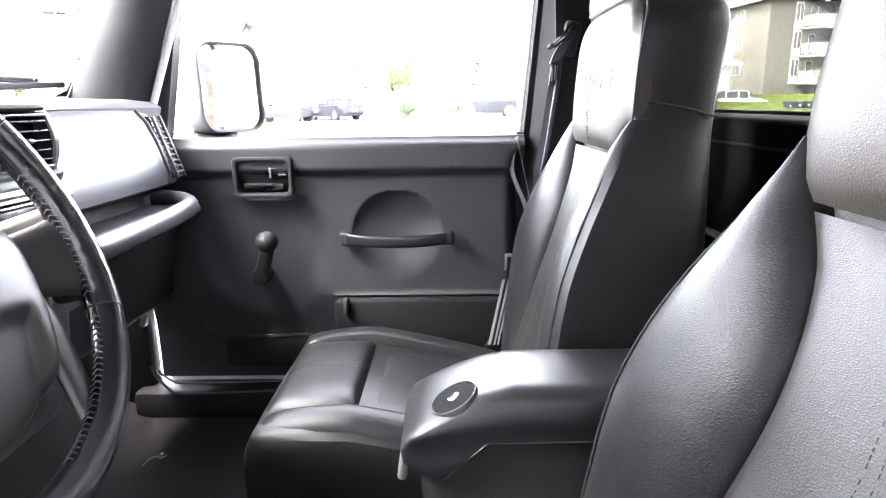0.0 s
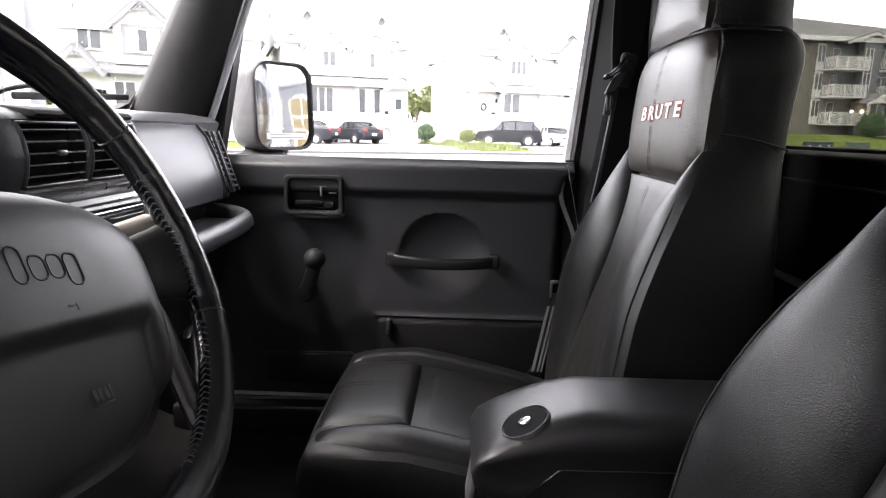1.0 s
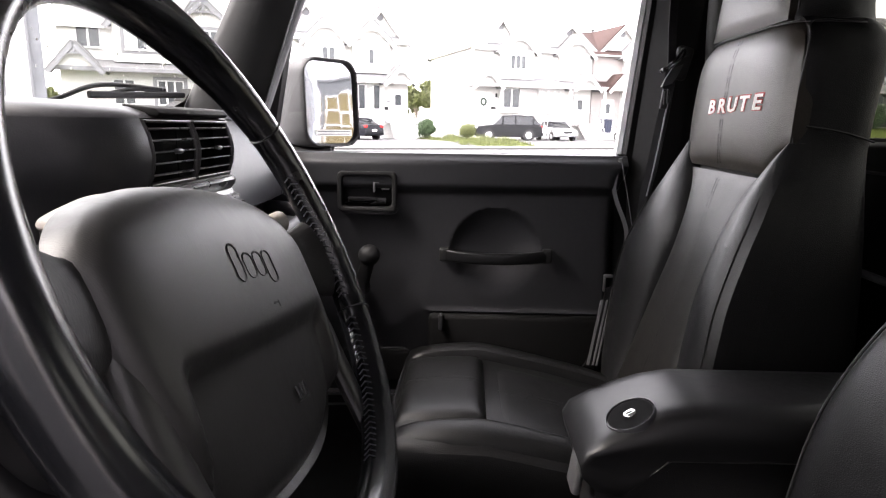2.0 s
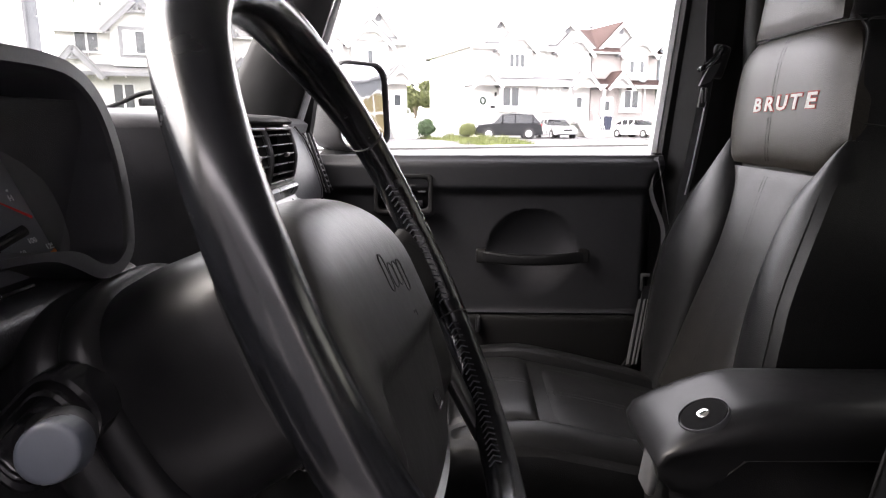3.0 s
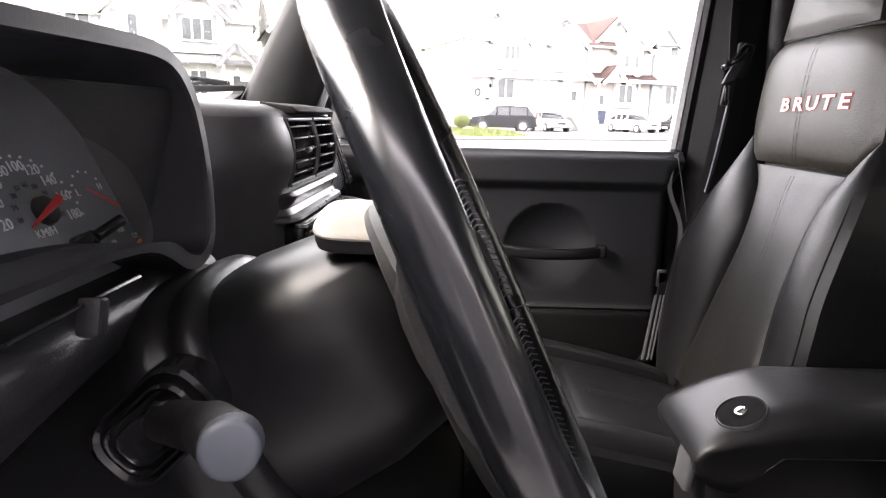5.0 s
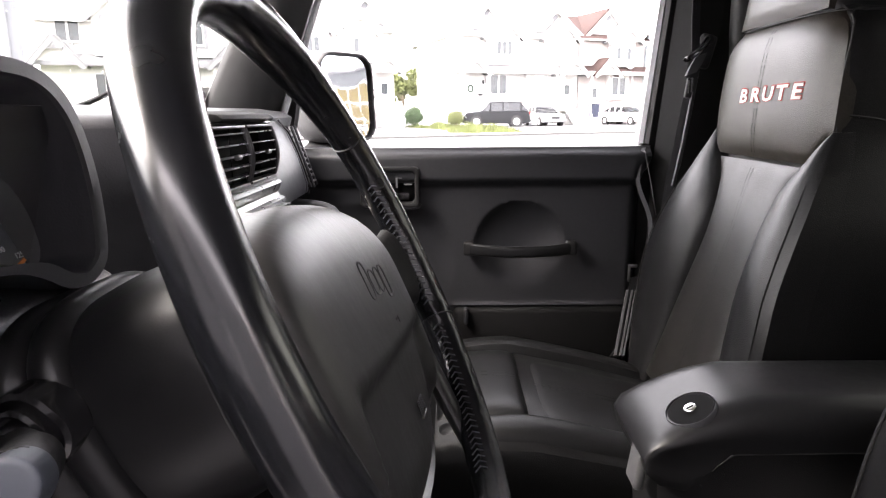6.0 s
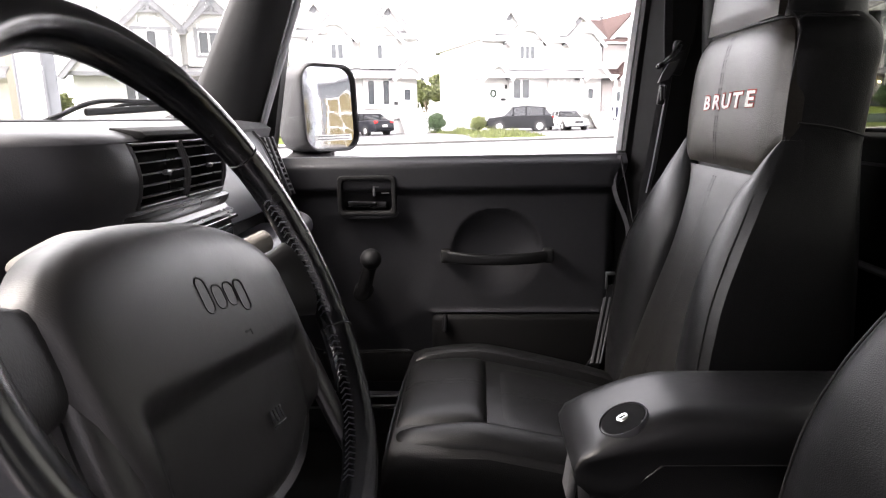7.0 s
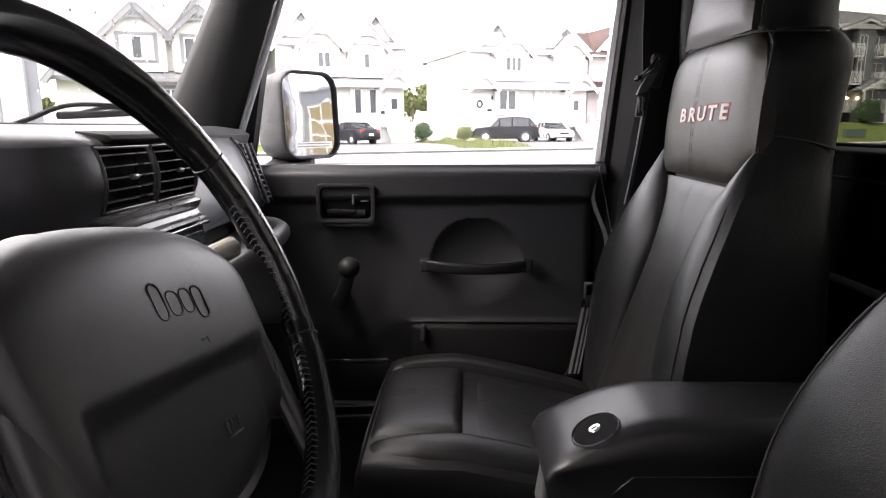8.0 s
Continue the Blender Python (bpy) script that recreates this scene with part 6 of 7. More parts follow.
def entrance(parent, s, z0, material, glassy=True):
    d = part("entrance_door", join(rbox((s, -0.04, z0 + 1.04), (0.92, 0.07, 2.06), 0.02, 1), rbox((s, -0.08, z0 + 0.55), (0.6, 0.03, 0.7), 0.01, 1)), material, parent, smooth=False)
    part("door_frame", join(rbox((s - 0.53, -0.04, z0 + 1.08), (0.12, 0.12, 2.16), 0.01, 1), rbox((s + 0.53, -0.04, z0 + 1.08), (0.12, 0.12, 2.16), 0.01, 1), rbox((s, -0.04, z0 + 2.16), (1.18, 0.12, 0.14), 0.01, 1)), TRIM_WHITE, d, smooth=False)
    if glassy:
        part("pane", rbox((s, -0.085, z0 + 1.5), (0.45, 0.02, 0.75), 0.005, 1), PANE_DARK, d, smooth=False)
    part("handle", rbox((s + 0.36, -0.11, z0 + 1.0), (0.05, 0.06, 0.14), 0.01, 1), STEEL, d)


def steps_and_rail(parent, s, z_top, width=1.5, n=6):
    rise = (z_top - 0.2) / n
    for i in range(n):
        part("step", rbox((s, -0.4 - 0.28 * (n - i) + 0.14, 0.2 + rise * (i + 0.5)), (width, 0.34, rise), 0.01, 1), CONCRETE, parent, smooth=False)
    part("landing", rbox((s, -0.22, z_top - 0.1), (width + 0.6, 0.72, 0.2), 0.02, 1), CONCRETE, parent, smooth=False)
    for sg in (-1, 1):
        x = s + sg * width / 2
        rail = part("railing", tube([(x, -0.05, z_top + 0.9), (x, -0.5, z_top + 0.9), (x, -0.4 - 0.28 * n, 1.05)], 0.03, segs=6), TRIM_WHITE, parent)
        for i in range(n + 2):
            t = i / (n + 1)
            y = lerp(-0.5, -0.4 - 0.28 * n, t)
            part("baluster", rbox((x, y, lerp(z_top, 0.2, t) + 0.45), (0.03, 0.03, 0.86), 0), TRIM_WHITE, rail, smooth=False)


def garage(parent, s, w, h):
    g = part("garage_door", rbox((s, -0.05, 0.2 + h / 2), (w, 0.06, h), 0.01, 1), TRIM_WHITE, parent, smooth=False)
    for j in range(4):
        for i in range(4):
            part("panel", rbox((s - w / 2 + w * (i + 0.5) / 4, -0.09, 0.2 + h * (j + 0.5) / 4), (w / 4 - 0.1, 0.025, h / 4 - 0.1), 0.008, 1), TRIM_WHITE, g, smooth=False)


def block(parent, s0, s1, z1, depth, material):
    part("wall", rbox(((s0 + s1) / 2, depth / 2, z1 / 2 - 0.2), (s1 - s0, depth, z1 + 0.4), 0), material, parent, smooth=False)


def house(name, label, s0):
    return thing(name, label, "house", "street houses", at=on_street(s0, 0, 0))


# house with two bay gables, seen through the windscreen (white, dark grey trim)
h = house("house", "white semi-detached house with dark trim and steep grey roof", -25.0)
block(h, -6.0, 5.9, 7.2, 10.0, STUCCO)
main_roof(h, -6.3, 6.2, 7.2, 11.6, 0, 10, SHINGLE_GREY)
for gs, pale in ((-1.25, (0, 2)), (2.45, ())):
    part("bay_wall", rbox((gs, -0.25, 6.1), (3.3, 0.6, 2.4), 0), STUCCO, h, smooth=False)
    gable(h, gs, 1.75, 7.25, 8.95, -0.55, 3.0, STUCCO, SHINGLE_GREY, TRIM_GREY, truss=True)
    window(h, gs, 6.35, 1.85, 1.35, -0.56, 3, TRIM_GREY, pale)
window(h, -4.3, 6.4, 1.3, 1.3, -0.02, 2)
porch_roof(h, -6.2, 6.2, 4.35, 1.2, SHINGLE_GREY, TRIM_GREY, 4.75)
gable(h, -4.9, 1.2, 4.5, 5.9, -1.2, 0, STUCCO, SHINGLE_GREY, TRIM_GREY, truss=True)
window(h, 0.2, 3.1, 1.5, 1.5, -0.02, 3, TRIM_GREY)
window(h, -2.5, 3.1, 1.2, 1.5, -0.02, 2)
window(h, 2.4, 3.1, 1.0, 1.5, -0.02, 2)
entrance(h, 4.75, 1.7, TRIM_WHITE)
steps_and_rail(h, 4.75, 1.7)
part("post", rbox((3.9, -1.1, 3.0), (0.16, 0.16, 2.6), 0.01, 1), TRIM_WHITE, h, smooth=False)
part("post", rbox((5.8, -1.1, 3.0), (0.16, 0.16, 2.6), 0.01, 1), TRIM_WHITE, h, smooth=False)
# tall side gable of the same row
gable(h, 3.2, 2.6, 7.2, 11.0, 1.0, 9.0, STUCCO, SHINGLE_GREY, TRIM_GREY, vent=True)

# corner house beyond, smaller through the windscreen
h = house("house", "cream corner house with a low grey gable porch", -40.0)
block(h, -5.5, 5.5, 6.6, 9.0, CREAM)
main_roof(h, -5.8, 5.8, 6.6, 10.0, 0, 9, SHINGLE_GREY)
gable(h, -2.5, 1.6, 4.6, 6.2, -1.2, 0.2, STUCCO, SHINGLE_GREY, TRIM_GREY, truss=True)
window(h, -2.5, 3.4, 0.7, 1.2, -0.02, 1)
window(h, 2.0, 3.4, 1.5, 1.3, -0.02, 3, TRIM_GREY)
window(h, 2.0, 5.7, 1.5, 1.0, -0.02, 3)
window(h, -2.5, 5.7, 1.2, 1.0, -0.02, 2)
porch_roof(h, -5.7, 5.7, 4.2, 1.0, SHINGLE_GREY, TRIM_GREY)

# white pair of town houses
h = house("house", "white semi-detached town house with twin gables and garage", -13.2)
block(h, -4.6, 4.4, 7.1, 10.0, STUCCO)
main_roof(h, -4.9, 4.7, 7.1, 9.6, 0, 10, SHINGLE_GREY)
for gs, tall, pale in ((-1.65, -2.75, (0,)), (1.6, 2.5, (0, 2))):
    part("bay_wall", rbox((gs, -0.2, 6.0), (2.7, 0.5, 2.3), 0), STUCCO, h, smooth=False)
    gable(h, gs, 1.4, 7.0, 8.4, -0.45, 3.0, STUCCO, SHINGLE_GREY, TRIM_WHITE, truss=True)
    gable(h, tall, 1.9, 7.05, 9.5, 0.6, 6.0, STUCCO, SHINGLE_GREY, TRIM_WHITE, vent=True)
    window(h, gs, 5.97, 1.35, 1.0, -0.46, 3, None, pale)
window(h, 1.45, 3.2, 1.6, 1.7, -0.3, 3, None, (1,))
part("bay_wall", rbox((1.45, -0.15, 3.2), (2.2, 0.32, 2.2), 0), STUCCO, h, smooth=False)
window(h, -1.9, 3.2, 1.6, 1.7, -0.02, 3)
porch_roof(h, -4.9, 4.6, 4.25, 1.1, SHINGLE_GREY, TRIM_WHITE, 3.55)
gable(h, -4.1, 0.95, 4.4, 5.45, -1.08, 0, STUCCO, SHINGLE_GREY, TRIM_WHITE, truss=True)
garage(h, 1.4, 2.4, 1.6)
garage(h, -2.2, 2.4, 1.6)
entrance(h, 3.65, 1.55, TRIM_WHITE)
steps_and_rail(h, 3.65, 1.55)
part("letter_box", rbox((2.75, -0.08, 2.45), (0.34, 0.1, 0.22), 0.02, 1), PLASTIC_DARK, h)
part("notice", rbox((3.05, -0.06, 2.95), (0.5, 0.05, 0.12), 0.01, 1), TRIM_GREY, h)

# cream and white pair beyond the gap
h = house("house", "white town house pair with round wreath by the entrance", 1.6)
block(h, -5.2, 5.2, 7.1, 10.0, STUCCO)
main_roof(h, -5.5, 4.2, 7.1, 9.5, 0, 10, SHINGLE_GREY)
for gs, tall, pale in ((-1.7, -2.75, ()), (3.35, 3.3, (0, 1, 2))):
    part("bay_wall", rbox((gs, -0.2, 6.0), (2.7, 0.5, 2.3), 0), STUCCO, h, smooth=False)
    gable(h, gs, 1.4, 7.0, 8.35, -0.45, 3.0, STUCCO, SHINGLE_GREY, TRIM_WHITE, truss=True)
    gable(h, tall, 1.9 if tall < 0 else 2.75, 7.05, 9.45 if tall < 0 else 9.3, 0.6, 6.0, STUCCO, SHINGLE_GREY, TRIM_WHITE, vent=True)
    window(h, gs, 6.1, 1.3, 1.0, -0.46, 3, None, pale)
part("bay_wall", rbox((-2.1, -0.15, 3.3), (2.0, 0.32, 2.0), 0), STUCCO, h, smooth=False)
window(h, -2.1, 3.42, 1.4, 1.45, -0.3, 2)
part("bay_wall", rbox((1.4, -0.15, 3.3), (2.2, 0.32, 2.0), 0), STUCCO, h, smooth=False)
window(h, 1.4, 3.42, 1.7, 1.45, -0.3, 3, None, (0, 1, 2))
porch_roof(h, -5.5, 5.4, 4.3, 1.1, SHINGLE_GREY, TRIM_WHITE, 4.1)
gable(h, -4.5, 0.95, 4.45, 5.5, -1.08, 0, STUCCO, SHINGLE_GREY, TRIM_WHITE, truss=True)
wreath = tube([(-4.35 + 0.2 * math.cos(a), -0.1, 3.1 + 0.24 * math.sin(a)) for a in [2 * math.pi * i / 18 for i in range(18)]], 0.08, segs=8, closed=True, up=(0, 1, 0))
part("wreath", wreath, BIN_GREEN, h)
part("porch_lamp", rbox((-3.3, -0.12, 3.6), (0.14, 0.16, 0.3), 0.03, 1), PLASTIC_DARK, h)
part("letter_box", rbox((-3.5, -0.08, 2.65), (0.36, 0.1, 0.16), 0.02, 1), PLASTIC_DARK, h)
entrance(h, -4.35, 1.55, TRIM_WHITE, False)
part("post", rbox((2.75, -1.0, 2.9), (0.18, 0.18, 2.9), 0.01, 1), TRIM_WHITE, h, smooth=False)
entrance(h, 4.2, 1.55, TRIM_WHITE)
steps_and_rail(h, 4.6, 1.55)
garage(h, 1.4, 2.4, 1.55)
dish_bm = cyl((0.2, -0.25, 2.3), (0.2, -0.32, 2.34), 0.1, 0.34, 18)
part("satellite_dish", dish_bm, TRIM_WHITE, h)

# pink brick house with the red roof
h = house("house", "pink brick town house with red shingle roof and white bays", 10.1)
block(h, -3.2, 3.2, 7.1, 10.0, PINK)
main_roof(h, -5.0, 3.5, 7.1, 9.4, 0, 10, SHINGLE_RED)
part("bay_wall", rbox((0.75, -0.2, 6.0), (2.3, 0.5, 2.2), 0), STUCCO, h, smooth=False)
gable(h, -0.15, 2.45, 7.15, 9.5, 0.6, 5.0, STUCCO, SHINGLE_RED, TRIM_WHITE, vent=True)
gable(h, 0.9, 1.5, 7.0, 8.35, -0.45, 3.0, STUCCO, SHINGLE_GREY, TRIM_WHITE, truss=True)
window(h, 0.8, 5.95, 1.45, 0.95, -0.46, 3, None, (1,))
part("bay_wall", rbox((0.55, -0.15, 3.3), (2.0, 0.32, 2.1), 0), STUCCO, h, smooth=False)
window(h, 0.55, 3.35, 1.4, 1.45, -0.3, 2)
porch_roof(h, -3.3, 3.4, 4.3, 1.1, SHINGLE_RED, TRIM_WHITE, -1.2)
entrance(h, -1.65, 1.3, TRIM_WHITE)
part("post", rbox((-2.6, -1.0, 2.8), (0.18, 0.18, 2.9), 0.01, 1), TRIM_WHITE, h, smooth=False)
part("corner_board", rbox((2.1, -0.04, 3.6), (0.16, 0.1, 7.0), 0.01, 1), TRIM_WHITE, h, smooth=False)
part("satellite_dish", cyl((1.3, -0.5, 5.0), (1.3, -0.58, 5.05), 0.1, 0.4, 18), TRIM_GREY, h)
part("chimney", join(cyl((-0.1, 5.2, 9.3), (-0.1, 5.2, 9.85), 0.15, 0.15, 14), cyl((-0.1, 5.2, 9.78), (-0.1, 5.2, 9.95), 0.3, 0.26, 14)), TRIM_GREY, h)
part("plant_box", rbox((0.5, -0.4, 1.0), (2.4, 0.4, 0.5), 0.05, 1), CONCRETE, h)
part("landing", rbox((-1.9, -0.9, 0.43), (2.3, 1.7, 0.86), 0.02, 1), CONCRETE, h, "pale concrete landing before the door", smooth=False)

# blue house set back at the end
h = house("house", "pale blue two-storey house with a flat parapet roof", 18.2)
block(h, -4.6, 5.5, 7.6, 10.0, PALE_BLUE)
main_roof(h, -4.9, 5.8, 7.6, 9.6, 0, 10, SHINGLE_GREY)
window(h, -2.7, 7.0, 0.8, 0.7, -0.02, 1)
window(h, 0.5, 6.3, 1.4, 1.0, -0.02, 3)
window(h, -2.7, 3.35, 1.5, 1.5, -0.02, 2)
part("bay_wall", rbox((-2.7, -0.1, 3.3), (2.1, 0.2, 2.2), 0), STUCCO, h, smooth=False)
window(h, -2.7, 3.35, 1.5, 1.5, -0.22, 2)
window(h, -2.9, 1.0, 0.7, 0.5, -0.02, 2)
window(h, 1.5, 3.35, 1.5, 1.5, -0.02, 2)
porch_roof(h, -4.8, 5.7, 4.3, 1.1, SHINGLE_GREY, TRIM_WHITE)
gable(h, -4.0, 1.4, 7.6, 9.0, -0.3, 3.0, PALE_BLUE, SHINGLE_GREY, TRIM_WHITE)


# ---- apartment block ----
APT = Matrix.Translation((33.5, 64.0, 0.4)) @ Matrix.Rotation(radians(10), 4, "Z")
apt = thing("apartment_building", "three-storey grey and beige apartment block with white balconies", "apartment building", at=APT)
part("wall", rbox((-0.4, 9.0, 5.0), (4.4, 18.0, 11.0), 0), APT_BEIGE, apt, "beige brick end wall", smooth=False)
part("wall", rbox((13.8, 9.2, 5.0), (24.0, 17.0, 11.0), 0), APT_GREY, apt, smooth=False)
for a, b, c, d in ((-0.7, -0.8, 12.4, 10.4),):
    rise = [(-3.3, -0.8, 10.5), (26.5, -0.8, 10.5), (26.5, 18.8, 10.5), (-3.3, 18.8, 10.5)]
    ridge = [(-2.9, 5.0, 13.3), (-0.5, 5.0, 13.3), (-0.5, 6.0, 13.3), (-2.9, 6.0, 13.3)]
    part("roof", loft([[(x, y, z - 0.2) for x, y, z in rise], rise, ridge]), SHINGLE_DARK, apt, smooth=False)
part("fascia", join(rbox((11.6, -0.85, 10.4), (29.9, 0.08, 0.45), 0), rbox((-3.35, 9.0, 10.4), (0.08, 19.6, 0.45), 0)), APT_WHITE, apt, smooth=False)
for x, y in ((-2.3, 5.5), (14.0, 5.5)):
    part("chimney", rbox((x, y, 13.3), (0.7, 0.7, 1.0), 0.03, 1), TRIM_GREY, apt, smooth=False)
for lv, zf in enumerate((2.35, 4.95, 7.55)):
    bay = part("bay", rbox((0.50, -0.06, zf + 1.2), (0.84, 0.16, 2.5), 0.01, 1), APT_WHITE, apt, "white boarded window bay", smooth=False)
    for dx in (-0.20, 0.20):
        part("pane", rbox((0.50 + dx, -0.16, zf + 1.5), (0.26, 0.04, 1.5), 0.01, 1), PANE_DARK, bay, smooth=False)
    for x0, w in ((1.0, 3.55), (6.7, 4.3)):
        bal = part("balcony", rbox((x0 + w / 2, -0.85, zf), (w, 1.7, 0.18), 0.02, 1), APT_WHITE, apt, "white balcony with a boarded railing", smooth=False)
        part("handrail", join(rbox((x0 + w / 2, -1.66, zf + 1.12), (w, 0.09, 0.07), 0.01, 1), rbox((x0 + w / 2, -1.66, zf + 0.2), (w, 0.06, 0.06), 0.01, 1), rbox((x0 + 0.04, -0.85, zf + 1.12), (0.07, 1.6, 0.07), 0.01, 1), rbox((x0 + w - 0.04, -0.85, zf + 1.12), (0.07, 1.6, 0.07), 0.01, 1)), APT_WHITE, bal, smooth=False)
        for i in range(4):
            part("post", rbox((x0 + 0.05 + (w - 0.1) * i / 3, -1.66, zf + 0.6), (0.11, 0.11, 1.2), 0.01, 1), APT_WHITE, bal, smooth=False)
        for i in range(26):
            part("picket", rbox((x0 + w * (i + 0.5) / 26, -1.66, zf + 0.65), (0.055, 0.025, 0.9), 0), APT_WHITE, bal, smooth=False)
        for i in range(8):
            part("picket", rbox((x0 + 0.04, -0.1 - 1.5 * (i + 0.5) / 8, zf + 0.65), (0.025, 0.075, 0.9), 0), APT_WHITE, bal, smooth=False)
        dr = part("balcony_door", rbox((x0 + 1.3, 0.66, zf + 1.15), (1.6, 0.1, 2.1), 0.02, 1), APT_WHITE, apt, smooth=False)
        part("pane", join(rbox((x0 + 0.92, 0.6, zf + 1.2), (0.62, 0.04, 1.85), 0), rbox((x0 + 1.68, 0.6, zf + 1.2), (0.62, 0.04, 1.85), 0)), PANE_DARK, dr, smooth=False)
    for y in (4.5, 9.5, 13.5):
        window_bits = join(rbox((-2.63, y, zf + 1.6), (0.1, 1.3, 1.2), 0.01, 1))
        wn_ = part("window", window_bits, APT_WHITE, apt, smooth=False)
        part("pane", join(rbox((-2.68, y - 0.3, zf + 1.6), (0.04, 0.5, 1.05), 0), rbox((-2.68, y + 0.3, zf + 1.6), (0.04, 0.5, 1.05), 0)), PANE_DARK, wn_, smooth=False)
# stair tower with tall window and gable
part("stair_tower", rbox((5.5, -0.3, 5.2), (1.9, 0.8, 10.8), 0), APT_GREY, apt, smooth=False)
gable(apt, 5.3, 2.6, 10.2, 11.1, -0.75, 4.0, APT_GREY, SHINGLE_DARK, APT_WHITE)
tw = part("window", join(*[rbox((4.75 + 0.4 * i, -0.74, 7.3), (0.07, 0.08, 4.6), 0) for i in range(3)], *[rbox((5.15, -0.74, 5.0 + 1.15 * i), (0.87, 0.08, 0.08), 0) for i in range(5)]), APT_WHITE, apt, smooth=False)
part("pane", rbox((5.15, -0.71, 7.3), (0.8, 0.03, 4.6), 0), PANE_DARK, tw, smooth=False)
gable(apt, 5.6, 1.6, 4.45, 5.3, -2.6, -0.7, STUCCO, SHINGLE_DARK, APT_WHITE)
for x in (4.3, 6.9):
    part("porch_post", rbox((x, -2.5, 2.6), (0.2, 0.2, 3.4), 0.01, 1), APT_WHITE, apt, smooth=False)
for x in (4.0, 5.15):
    part("porch_lamp", rbox((x, -0.8, 3.65), (0.2, 0.2, 0.26), 0.08, 2), WARM_LAMP, apt, "lit warm porch lamp")
part("wall_lamp", rbox((-2.75, 6.6, 2.9), (0.25, 0.3, 0.3), 0.06, 2), WARM_LAMP, apt, "lit warm wall lamp")
for i in range(6):
    part("step", rbox((5.6, -2.8 - 0.3 * i, 1.2 - 0.2 * i), (2.2, 0.32, 0.2), 0.01, 1), CONCRETE, apt, smooth=False)


bank = thing("ground_bank", "grassy bank rising to the apartment block", "ground", kind="structure", at=APT)
part("turf", sheet(lambda u, v: (lerp(-14.0, 30.0, u), lerp(-9.0, 0.5, v), -0.16 + 1.5 * step(0.0, 0.75, v) + 0.05 * noise.noise((u * 40, v * 9, 0))), 40, 14, (0, 0, -0.2)), GRASS, bank)


